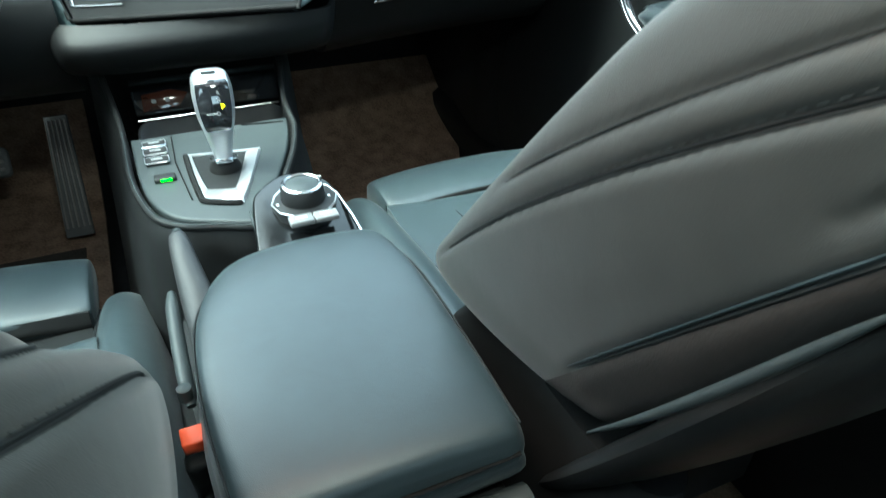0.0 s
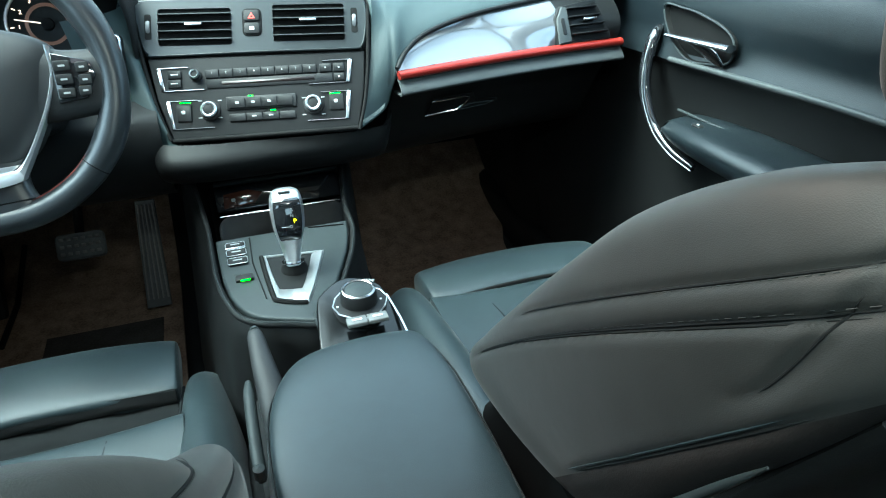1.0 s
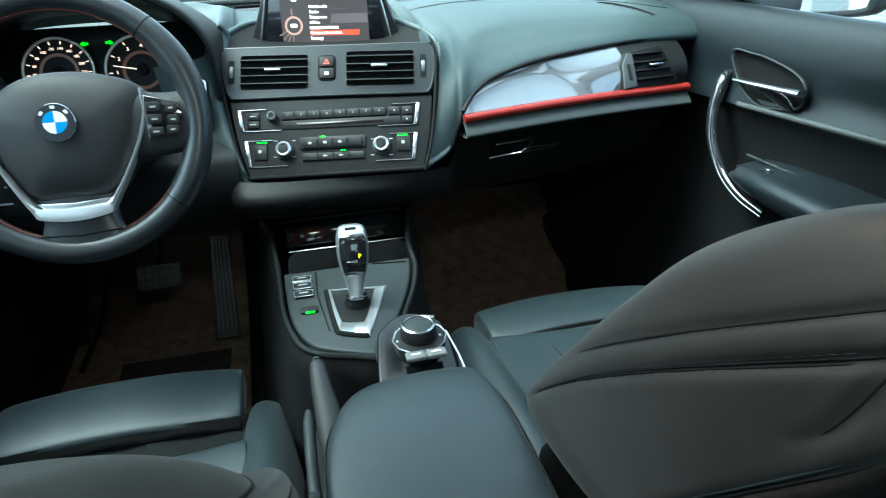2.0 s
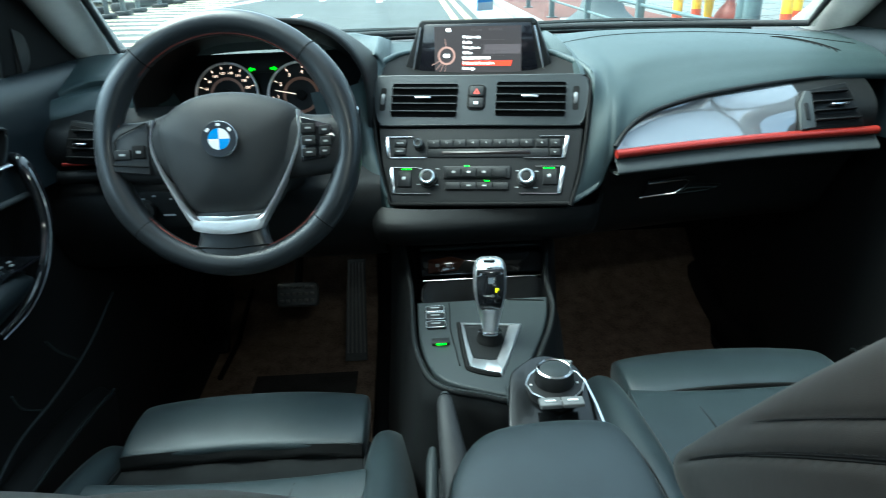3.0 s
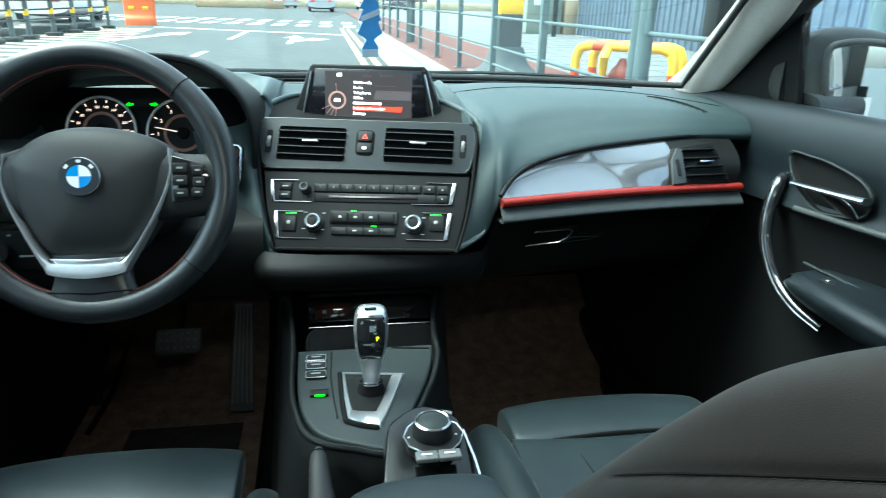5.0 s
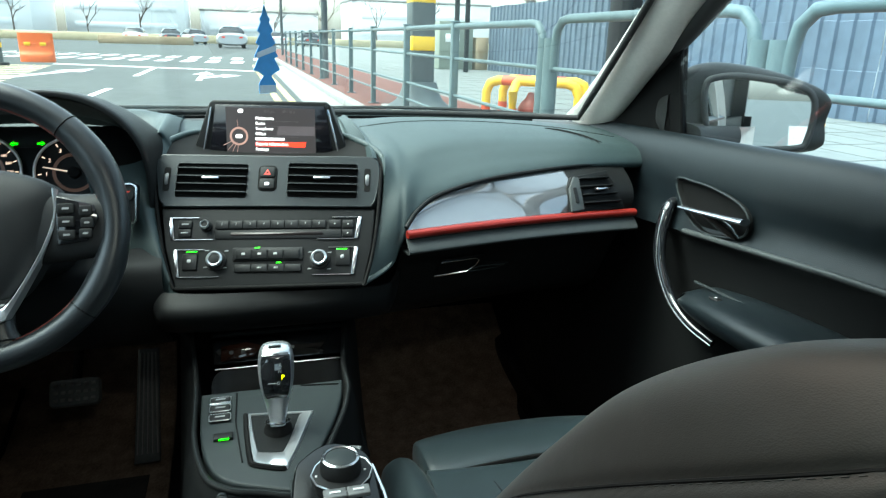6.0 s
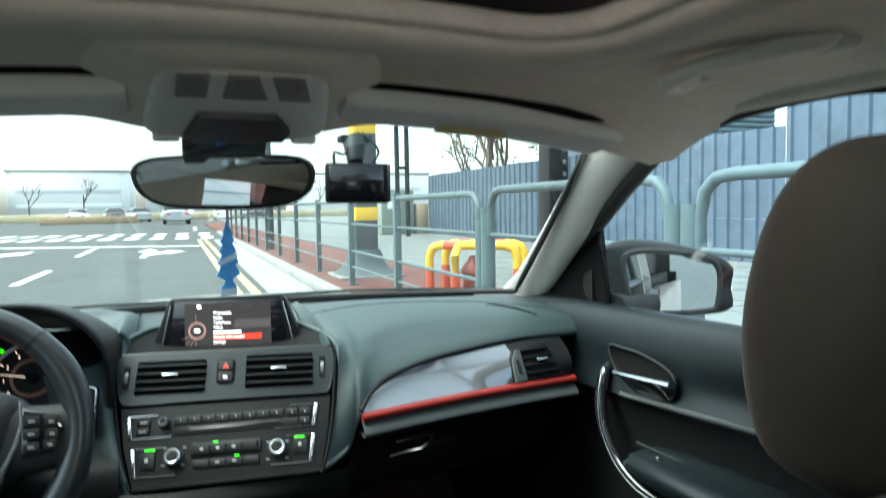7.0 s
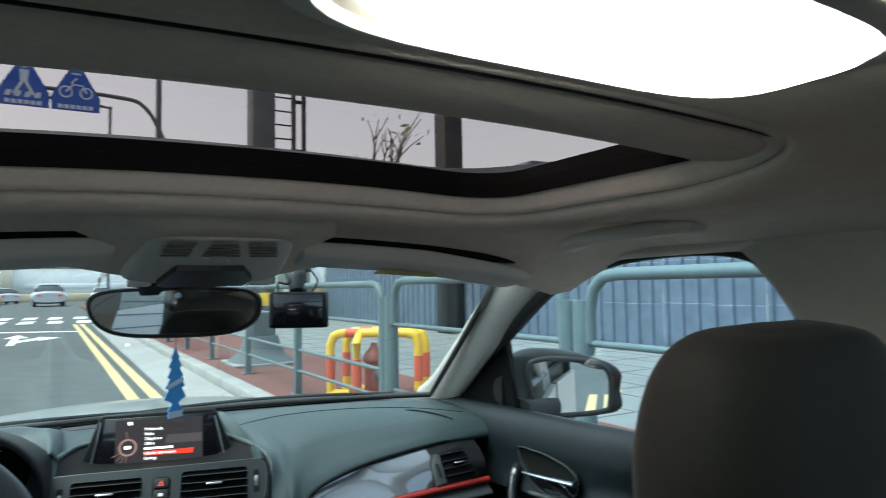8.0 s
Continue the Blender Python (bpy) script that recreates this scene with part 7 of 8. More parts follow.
# outside mirrors
for s in (1, -1):
    m = thing("wing_mirror", "dark grey wing mirror housing with mirror glass", "wing mirror", (s * 0.78, -0.08, 0.96), "wing mirrors")
    rings = []
    for x, y, zc, hh, dd in ((0.728, -0.05, 1.004, 0.030, 0.035), (0.750, -0.045, 1.008, 0.062, 0.060), (0.81, -0.035, 1.012, 0.076, 0.075), (0.89, -0.025, 1.010, 0.075, 0.074), (0.96, -0.03, 1.004, 0.068, 0.070), (1.010, -0.05, 0.997, 0.058, 0.060), (1.028, -0.075, 0.994, 0.046, 0.045)):
        ya = -0.098 - 0.35 * (x - 0.887)
        x -= 0.012 + 0.036 * (x - 0.70) / 0.3
        rings.append([(s * x, ya, zc - hh * 0.95), (s * x, ya, zc), (s * x, ya, zc + hh * 0.95), (s * x, y + dd * 0.2, zc + hh), (s * x, y + dd, zc + hh * 0.5), (s * x, y + dd, zc - hh * 0.5), (s * x, y + dd * 0.2, zc - hh)])
    part("housing", loft(rings, 36, 40), HOUSING, m, "dark grey housing")
    MG = frame_of((s * 0.855, -0.112, 1.006), (1, s * -0.40, 0), (0, 0.035, 1))
    gl = [(s * x, z) for x, z in ((-0.093, 0.045), (-0.078, 0.059), (-0.03, 0.063), (0.05, 0.053), (0.086, 0.038), (0.097, 0.010), (0.093, -0.040), (0.078, -0.056), (0.0, -0.061), (-0.050, -0.059), (-0.074, -0.044), (-0.089, 0.0))]
    o = spline(gl, 40, True)
    part("rim", moved(tube([(x * 1.03, 0.004, z * 1.04) for x, z in o], 0.0062, 8, True, up=(0, 1, 0)), MG), RUBBER, m, "black rim")
    bmg = bmesh.new()
    bmg.faces.new([bmg.verts.new((x, 0.004, z)) for x, z in o])
    part("mirror_glass", moved(bmg, MG), MIRROR, m, "clear mirror glass", 0)
    part("foot", loft([[(s * x, -0.06 - d, z - h), (s * x, -0.06 - d, z + h), (s * x, -0.06 + d, z + h), (s * x, -0.06 + d, z - h)] for x, z, d, h in ((0.735, 0.965, 0.05, 0.018), (0.78, 0.958, 0.045, 0.02), (0.83, 0.962, 0.04, 0.02))], 10, 20), RUBBER, m, "black mirror foot")
    if s > 0:
        part("indicator", box(0.008, 0.012, 0.018, 0.002, 1, (0.982, -0.135, 0.985)), glow("amber lamp", (1.0, 0.45, 0.06), 2.0), m, "amber turn lamp")

# ---- things under the roof ----
oc = thing("overhead_console", "pale grey roof console with three grilles and map lamp", "roof console", (0, -0.45, 1.29))
rings = []
for y, w, zt, zb in ((-0.516, 0.068, 1.325, 1.304), (-0.510, 0.078, 1.326, 1.298), (-0.48, 0.086, 1.332, 1.286), (-0.42, 0.095, 1.322, 1.2685), (-0.385, 0.099, 1.314, 1.258), (-0.366, 0.096, 1.306, 1.254), (-0.350, 0.090, 1.302, 1.258)):
    rings.append([(-w, y, zt), (-w * 1.0, y, (zt + zb) / 2), (-w * 0.93, y, zb + 0.002), (0, y, zb - 0.003), (w * 0.93, y, zb + 0.002), (w, y, (zt + zb) / 2), (w, y, zt), (0, y, zt)])
part("body", loft(rings, 30, 44), ROOFHARD, oc, "smooth pale grey body")
# grilles: rows of slots on the sloping underside
for a0, a1, b0, b1 in ((-0.064, -0.034, -0.067, -0.037), (-0.018, 0.010, -0.022, 0.024), (0.022, 0.054, 0.036, 0.068)):
    gr = part("grille", sheet([[(p + (q - p) * k, y, 1.2735 - (y + 0.44) * 0.29 - 0.0003) for k in np.linspace(0, 1, 4)] for y, p, q in ((-0.526, a0, a1), (-0.478, b0, b1))]), ROOFHARD, oc, "slotted grille", 0)
    for i in range(5):
        y, f = -0.522 + 0.0100 * i, 0.1 + 0.2 * i
        p, q = a0 + (b0 - a0) * f, a1 + (b1 - a1) * f
        part("slot", box(q - p, 0.0042, 0.0020, 0, at=((p + q) / 2, y, 1.2735 - (y + 0.44) * 0.29 - 0.0032)), SLOT, gr, smooth=0)
DOMEGREY = paint("smoked lamp lens", (0.018, 0.017, 0.016), 0.35, var=0.1, spec=0.3)
lamp_o = [(-0.060, -0.384), (-0.044, -0.444), (0.036, -0.444), (0.056, -0.404), (0.050, -0.380), (-0.050, -0.376)]
part("map_lamp", sheet([[(x, y, 1.2735 - (y + 0.44) * 0.29 + dz) for x, y in lamp_o] for dz in (0.0, -0.009)], close_v=True, cap=True), DOMEGREY, oc, "dark map lamp lens", 30)
# White blocks stand in for light caught on the console's front corners.
for s in (-1, 1):
    part("corner_highlight", box(0.03, 0.012, 0.012, 0.004, 2, (s * 0.078, -0.366, 1.2535)), WHITEPRINT, oc, "white block standing in for light on the corner")

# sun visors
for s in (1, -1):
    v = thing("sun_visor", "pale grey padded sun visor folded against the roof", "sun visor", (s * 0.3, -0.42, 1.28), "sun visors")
    rings = []
    for x, z, w in ((0.112, 1.294, 0.4), (0.120, 1.294, 0.9), (0.18, 1.292, 1.1), (0.30, 1.284, 1.1), (0.42, 1.267, 1.0), (0.470, 1.258, 0.85), (0.484, 1.255, 0.4)):
        rings.append([(s * x, -0.455, z), (s * x, -0.450, z - 0.011 * w), (s * x, -0.42, z - 0.013 * w - 0.005), (s * x, -0.385, z - 0.008 * w - 0.012), (s * x, -0.378, z - 0.010), (s * x, -0.385, z + 0.006 * w - 0.008), (s * x, -0.42, z + 0.008 * w), (s * x, -0.45, z + 0.010 * w)])
    part("pad", loft(rings, 40, 36), ROOFHARD, v, "padded visor board")
    # Black tube put where the gap above the visor falls into shade.
    part("recess_shade", tube([(s * x, -0.446, np.interp(x, (0.12, 0.18, 0.30, 0.42, 0.47), (1.294, 1.292, 1.284, 1.267, 1.258)) + 0.0175) for x in np.linspace(0.122, 0.46, 20)], [0.003] + [0.0095] * 15 + [0.008, 0.006, 0.004, 0.001], 8), DEEP, v, "black strip standing in for shade above the visor")
    part("label", sheet([[(s * (0.235 + 0.10 * k), y, 1.290 - 0.06 * abs(0.235 + 0.1 * k - 0.18) - 0.0125 - (y + 0.45) * 0.22 - 0.0005) for k in np.linspace(0, 1, 5)] for y in (-0.425, -0.398)]), paint("label yellow", (0.62, 0.50, 0.18), 0.6), v, "yellow warning label", 0)

# grab handle
# Grip paled in colour to imitate light on it against the shaded lining.
GRIPLIT = paint("roof plastic paled as if lit", (0.86, 0.81, 0.73), 0.5, var=0.05, grain=90, bump=0.1, fine=1300)
for s in (1, -1):
    g = thing("grab_handle", "pale grey roof grab handle with curved ends", "grab handle", (s * 0.45, -0.68, 1.30), "grab handles")
    p = spline([(0.482, -0.598, 1.318), (0.464, -0.600, 1.299), (0.432, -0.606, 1.295), (0.420, -0.630, 1.298), (0.424, -0.680, 1.303), (0.444, -0.735, 1.306), (0.470, -0.760, 1.310), (0.492, -0.758, 1.322)], 44)
    part("grip", tube([(s * x, y, z) for x, y, z in p], [0.009] * 8 + [0.012] * 32 + [0.010] * 4, 12, flat=0.8), GRIPLIT, g, "curved grip")
    for x, y in ((0.488, -0.599), (0.492, -0.758)):
        part("foot", box(0.030, 0.034, 0.022, 0.009, 3, (s * x, y, roof_z(x, y) - 0.004)), ROOFHARD, g)

# rear-view mirror
rv = thing("rear_view_mirror", "frameless dark-rimmed rear-view mirror on a short stem", "mirror", (0, -0.2, 1.25))
RM = frame_of((-0.009, -0.200, 1.2085), (1, -0.335, 0.0), (0, 0.012, 1))
ol = spline([(-0.126, 0.010), (-0.118, 0.028), (-0.085, 0.036), (0.0, 0.038), (0.085, 0.036), (0.118, 0.028), (0.127, 0.008), (0.116, -0.018), (0.080, -0.034), (0.0, -0.038), (-0.075, -0.034), (-0.112, -0.018)], 60, True)
part("casing", moved(sheet([[(x, 0.0, z) for x, z in ol], [(x * 1.02, 0.006, z * 1.05) for x, z in ol], [(x * 0.96, 0.024, z * 0.9) for x, z in ol], [(x * 0.5, 0.034, z * 0.5) for x, z in ol]], close_v=True, cap=True), RM), PLASTIC, rv, "black casing")
part("rim", moved(ringplate([tuple(p) for p in ol], [tuple(p * np.array([0.955, 0.88])) for p in ol], 0.004), RM @ Matrix.Translation((0, -0.003, 0))), DEEP, rv, "dark rim")
bm = bmesh.new()
bm.faces.new([bm.verts.new((x * 0.96, -0.001, z * 0.89)) for x, z in ol])
part("mirror_glass", moved(bm, RM), DARKMIRROR, rv, "mirror glass", 0)
part("sensor", moved(lathe([(0.0045, 0), (0.0045, 0.001), (0, 0.001)], 14), RM @ Matrix.Translation((0.004, -0.002, 0.026)) @ Matrix.Rotation(radians(90), 4, "X")), PALE, rv)
part("stem", loft([[(-0.05, y, z), (0.042, y, z), (0.042, y + 0.03, z), (-0.05, y + 0.03, z)] for y, z in ((-0.19, 1.235), (-0.20, 1.256), (-0.24, 1.272), (-0.29, 1.285))], 10, 20), DEEP, rv, "black stem")

# dash camera
dc = thing("dash_camera", "black dash camera hanging from the windscreen with cables", "camera", (0.18, -0.2, 1.25))
DC = frame_of((0.185, -0.212, 1.2065), (1, -0.14, -0.02), (0, 0.08, 1))
part("body", moved(box(0.098, 0.020, 0.060, 0.005, 3, (0, 0.010, 0)), DC), PLASTIC, dc, "black body")
part("screen", moved(box(0.082, 0.002, 0.050, 0.0006, 1, (-0.003, -0.001, 0)), DC), SCREENBLACK, dc, "dark glossy screen")
part("edge", moved(box(0.004, 0.004, 0.056, 0.001, 1, (0.046, 0.0, 0)), DC), SATIN, dc)
part("mount", tube([(0.185, -0.195, 1.238), (0.187, -0.185, 1.258), (0.190, -0.170, 1.27)], [0.012, 0.016, 0.018], 10), SATIN, dc, "grey clamp")
part("mount_pad", box(0.05, 0.03, 0.012, 0.003, 2, (0.192, -0.165, 1.276)), DEEP, dc)
part("cable", tube(spline([(0.150, -0.205, 1.237), (0.152, -0.20, 1.252), (0.168, -0.195, 1.25), (0.176, -0.19, 1.262), (0.195, -0.18, 1.285)], 24), 0.0022, 6), RUBBER, dc, "black cable")
part("cable", tube(spline([(0.212, -0.20, 1.238), (0.222, -0.195, 1.255), (0.210, -0.19, 1.275), (0.200, -0.18, 1.285)], 24), 0.0018, 6), RUBBER, dc, "black cable")

# hanging air freshener
af = thing("air_freshener", "blue tree-shaped card hanging from the mirror", "air freshener", (-0.004, -0.17, 1.1))
half = [(0.0, 0.0585), (0.004, 0.046), (0.008, 0.040), (0.006, 0.037), (0.012, 0.026), (0.008, 0.022), (0.015, 0.010), (0.010, 0.007), (0.018, -0.007), (0.012, -0.009), (0.020, -0.024), (0.010, -0.029), (0.006, -0.032), (0.013, -0.042), (0.013, -0.0545)]
tree_o = half + [(-x, z) for x, z in half[::-1][:-1]]
AF = frame_of((-0.004, -0.172, 1.097), (0.86, 0.50, 0), (0, 0, 1))
part("card", moved(prism(tree_o[::-1], 0.0012, 0), AF), TREE, af, "blue card", 0)
part("band", moved(prism([(0.0155, 0.0005), (0.0145, 0.008), (-0.0145, -0.002), (-0.0160, -0.0095)], 0.0004, 0), AF @ Matrix.Translation((0, -0.0007, 0))), PALE, af, "pale print band", 0)
part("foot_print", moved(prism([(0.0125, -0.054), (0.0125, -0.044), (-0.0125, -0.044), (-0.0125, -0.054)], 0.0004, 0), AF @ Matrix.Translation((0, -0.0007, 0))), PALE, af, "pale printed foot", 0)
part("string", tube([(-0.004, -0.172, 1.155), (-0.004, -0.178, 1.18), (-0.003, -0.18, 1.24)], 0.0006, 5), RUBBER, af)

# rear dome lamp
dl = thing("dome_lamp", "lit oval dome lamp set in the roof lining", "lamp", (0.04, -1.15, 1.34))
DX, DY = 0.031, -1.114
ell = [(DX + 0.113 * math.copysign(abs(math.cos(t)) ** 0.5, math.cos(t)), DY + 0.049 * math.copysign(abs(math.sin(t)) ** 0.55, math.sin(t)) - 0.45 * (0.113 * math.cos(t)) ** 2) for t in np.linspace(0, 2 * math.pi, 65)[:-1]]
rows = [[(DX + (x - DX) * k, DY + (y - DY) * k, roof_z(x, y) - d) for x, y in ell] for k, d in ((1.0, 0.002), (0.99, 0.009), (0.93, 0.013), (0.5, 0.016), (0.02, 0.017))]
part("lens", sheet(rows, close_v=True, cap=True), glow("lit lamp lens", (1.0, 0.93, 0.85), 4.0), dl, "glowing white lens")
rows = [[(DX - 0.012 + (x - DX) * k, DY + (y - DY) * k, roof_z(x, y) - d) for x, y in ell] for k, d in ((1.24, 0.004), (1.20, 0.008), (1.08, 0.010), (1.05, 0.006))]
part("rim", sheet(rows, close_v=True), ROOFHARD, dl, "pale grey rim")

# ---- the street outside ----
ASPHALT = paint("worn asphalt", (0.074, 0.081, 0.080), 0.85, var=0.24, grain=3.0, bump=0.4, fine=60, spec=0.3)
CONCRETE = paint("pale concrete", (0.30, 0.30, 0.285), 0.85, var=0.18, grain=5.0, bump=0.3, fine=80, spec=0.3)
PAVING = paint("pale grey paving", (0.175, 0.185, 0.18), 0.85, var=0.16, grain=4.0, bump=0.3, fine=60, spec=0.3)
REDPAVE = paint("red paving", (0.15, 0.062, 0.050), 0.88, var=0.18, grain=6.0, bump=0.4, fine=80, spec=0.25)
LINEWHITE = paint("worn white road paint", (0.70, 0.70, 0.68), 0.75, var=0.14, grain=8.0)
LINEYELLOW = paint("worn yellow road paint", (0.56, 0.45, 0.20), 0.75, var=0.22, grain=8.0)
HATCH = paint("faded cream road paint", (0.58, 0.50, 0.32), 0.8, var=0.2, grain=5.0)
RAILPAINT = paint("blue-grey rail paint", (0.095, 0.132, 0.140), 0.5, var=0.14, grain=14, spec=0.4)
POLEPAINT = paint("grey pole paint", (0.085, 0.10, 0.105), 0.55, var=0.12, grain=10)
FENCE = paint("blue-grey fence sheet", (0.098, 0.128, 0.172), 0.5, 0.1, var=0.25, grain=4)
SIGNYELLOW = paint("yellow band", (0.85, 0.55, 0.02), 0.55, var=0.06, grain=20)
GUARDRED = paint("red guard paint", (0.60, 0.10, 0.04), 0.5, var=0.12, grain=20)
GUARDYELLOW = paint("yellow guard paint", (0.80, 0.52, 0.03), 0.5, var=0.10, grain=20)
HYDRANT = paint("rust-red hydrant paint", (0.25, 0.055, 0.035), 0.55, var=0.25, grain=30)
SIGNBLUE = paint("blue sign enamel", (0.02, 0.09, 0.45), 0.5, var=0.08, grain=10)
DARKSTEEL = paint("dark steel", (0.013, 0.013, 0.015), 0.6, var=0.2, grain=10)
TYRE = paint("black tyre rubber", (0.020, 0.021, 0.022), 0.8, var=0.2, grain=20)
BARRIER = paint("orange barrier plastic", (0.80, 0.16, 0.03), 0.5, var=0.1, grain=10)
WALLWHITE = paint("white wall paint", (0.85, 0.85, 0.84), 0.8, var=0.05, grain=2)
CARWHITE = paint("white car lacquer", (0.70, 0.70, 0.70), 0.25, var=0.03, grain=5, coat=0.6)
CARDARK = paint("dark car lacquer", (0.05, 0.052, 0.055), 0.25, var=0.05, grain=5, coat=0.6)
CARGREY = paint("silver car lacquer", (0.38, 0.39, 0.40), 0.3, 0.3, var=0.05, grain=5, coat=0.5)
HAZEBAND = paint("window band paled for haze", (0.80, 0.82, 0.83), 0.5)
CARGLASS = paint("dark car window", (0.03, 0.035, 0.04), 0.08, var=0.05)
BARK = paint("grey bark", (0.13, 0.105, 0.085), 0.9, var=0.3, grain=15)
LEAF = paint("dull olive leaves", (0.10, 0.105, 0.045), 0.7, var=0.4, grain=3)
BOXGREEN = paint("grey-green cabinet paint", (0.24, 0.27, 0.22), 0.6, var=0.1, grain=8)
BRICKTAN = paint("tan wall", (0.42, 0.32, 0.2), 0.8, var=0.15, grain=3)

KERB = 0.10                                       # height of the footway


def flat(points, z, material, name, label, category, kind="structure", t=0.0):
    bm = bmesh.new()
    bm.faces.new([bm.verts.new((x, y, z)) for x, y in points])
    if t:
        r = bmesh.ops.extrude_face_region(bm, geom=bm.faces[:])
        bmesh.ops.translate(bm, vec=(0, 0, -t), verts=[e for e in r["geom"] if isinstance(e, bmesh.types.BMVert)])
    return solo(name, bm, material, label, category, kind=kind, smooth=0)


flat([(-900, -900), (900, -900), (900, 1500), (-900, 1500)], 0.0, ASPHALT, "ground", "grey worn asphalt road reaching to the horizon", "road")
flat([(0.95, -30), (1.72, -30), (1.62, 27), (1.05, 27)], 0.004, CONCRETE, "gutter", "pale concrete gutter strip along the kerb", "gutter")
kerb = thing("kerb", "pale concrete kerb stones along the footway", "kerb", (1.8, 0, 0), kind="structure")
stone = None
for i in range(44):
    y = -8 + 1.0 * i
    if stone is None:
        stone = part("kerb_stone", box(0.20, 0.985, KERB + 0.06, 0.018, 2, (0, 0, 0)), CONCRETE, kerb)
        stone.location = (1.80, y, KERB / 2 - 0.02)
    else:
        c = new("kerb_stone", stone.data)
        c.parent = kerb
        c.matrix_parent_inverse = stone.matrix_parent_inverse
        c.location = (1.80 - 0.004 * max(0, y), y, KERB / 2 - 0.02)
flat([(1.88, -30), (3.75, -30), (3.75, 60), (1.60, 60)], KERB, REDPAVE, "pavement", "dull red paved footway behind the kerb", "footway", t=0.2)
flat([(3.75, -30), (40, -30), (60, 90), (3.75, 90)], KERB, PAVING, "pavement", "pale grey paved forecourt", "forecourt", t=0.2)
JOINT = paint("grey joint sand", (0.10, 0.104, 0.10), 0.9, var=0.2, grain=9)
slabs = thing("paving_joint", "dark joints between the forecourt slabs", "paving joint", (6, 8, KERB), kind="structure")
for i in range(10):
    part("joint", box(0.016, 40, 0.004, 0, at=(4.3 + 0.6 * i, 14, KERB + 0.001)), JOINT, slabs, smooth=0)
for i in range(24):
    part("joint", box(6.0, 0.016, 0.004, 0, at=(6.8, 3.0 + 1.0 * i, KERB + 0.0015)), JOINT, slabs, smooth=0)

# road markings
for x in (0.66, 0.90):
    flat([(x, -10), (x + 0.13, -10), (x - 0.09, 27.5), (x - 0.22, 27.5)], 0.005, LINEYELLOW, "road_line", "worn yellow double edge line", "road marking")
flat([(-2.75, 11.4), (-2.59, 11.4), (-2.56, 14.3), (-2.70, 14.3)], 0.005, LINEWHITE, "road_line", "white dashed lane line", "road marking")
flat([(-2.80, 18.8), (-2.64, 18.8), (-2.68, 24.2), (-2.84, 24.2)], 0.005, LINEWHITE, "road_line", "white dashed lane line", "road marking")
flat([(-2.70, 4.0), (-2.54, 4.0), (-2.52, 7.5), (-2.68, 7.5)], 0.005, LINEWHITE, "road_line", "white dashed lane line", "road marking")
flat([(-6.2, 25.3), (0.45, 22.2), (0.45, 22.7), (-6.2, 25.9)], 0.005, LINEWHITE, "stop_line", "white stop line across the lanes", "road marking")


def arrow(cx, cy, k, turn, label):
    stem = [(-0.08, -2.2), (0.08, -2.2), (0.08, 0.6), (0.30, 0.6), (0.0, 2.2), (-0.30, 0.6), (-0.08, 0.6)]
    side = [(0.08, -1.4), (0.55, -0.4), (0.55, -0.9), (1.05, 0.2), (0.50, 0.9), (0.50, 0.4), (0.08, -0.5)]
    for i, o in enumerate((stem, side)):
        flat([(cx + turn * x * k, cy + y * k) for x, y in (o if turn > 0 else o[::-1])], 0.005 + 0.002 * i, LINEWHITE, "road_arrow", label, "road marking")


arrow(-1.05, 19.4, 1.0, 1, "white straight-and-right lane arrow")
flat([(-5.6, 17.5), (-5.3, 17.5), (-4.60, 20.6), (-4.30, 20.4), (-4.35, 22.4), (-5.2, 21.2), (-4.9, 20.9)], 0.005, LINEWHITE, "road_arrow", "white turning lane arrow", "road marking")
for i in range(13):
    x = 0.9 - 1.02 * i
    for y0, y1 in ((28.6 + 0.30 * i, 31.2 + 0.30 * i), (33.0 + 0.34 * i, 36.0 + 0.34 * i)):
        flat([(x - 0.30, y0), (x + 0.22, y0), (x + 0.32, y1), (x - 0.20, y1)], 0.005, LINEWHITE, "crossing_bar", "white zebra crossing bar", "road marking")
for i in range(16):
    y = 9.4 + 0.95 * i
    flat([(-10.5, y + 1.2), (-4.4 - 0.10 * i, y), (-4.4 - 0.10 * i, y + 0.42), (-10.5, y + 1.62)], 0.005, HATCH, "hatched_line", "faded cream hatching on the road", "road marking")

# railing along the footway
rail = thing("railing", "blue-grey tube railing with round-cornered frames", "railing", (2.1, 8, KERB), kind="structure")
posts_y = [-3.1, -0.9, 1.27, 3.46, 5.72, 7.85, 10.1, 12.3, 14.6, 16.9, 19.2, 21.5, 23.8, 26.1, 28.4]
RX = lambda y: 2.10 - 0.012 * max(0, y - 8)
for i, y in enumerate(posts_y):
    wide = i in (2, 3)
    if wide:
        for dy in (-0.055, 0.055):
            part("post", tube([(RX(y), y + dy, KERB), (RX(y), y + dy, 1.16)], 0.055, 12), RAILPAINT, rail, "thick grey post")
    else:
        part("post", box(0.075, 0.075, 1.22, 0.008, 2, (RX(y), y, KERB + 0.60)), RAILPAINT, rail)
        part("post_cap", box(0.085, 0.085, 0.02, 0.006, 2, (RX(y), y, KERB + 1.21)), RAILPAINT, rail)
    part("base_plate", box(0.16, 0.16, 0.015, 0.003, 1, (RX(y), y, KERB + 0.008)), POLEPAINT, rail)
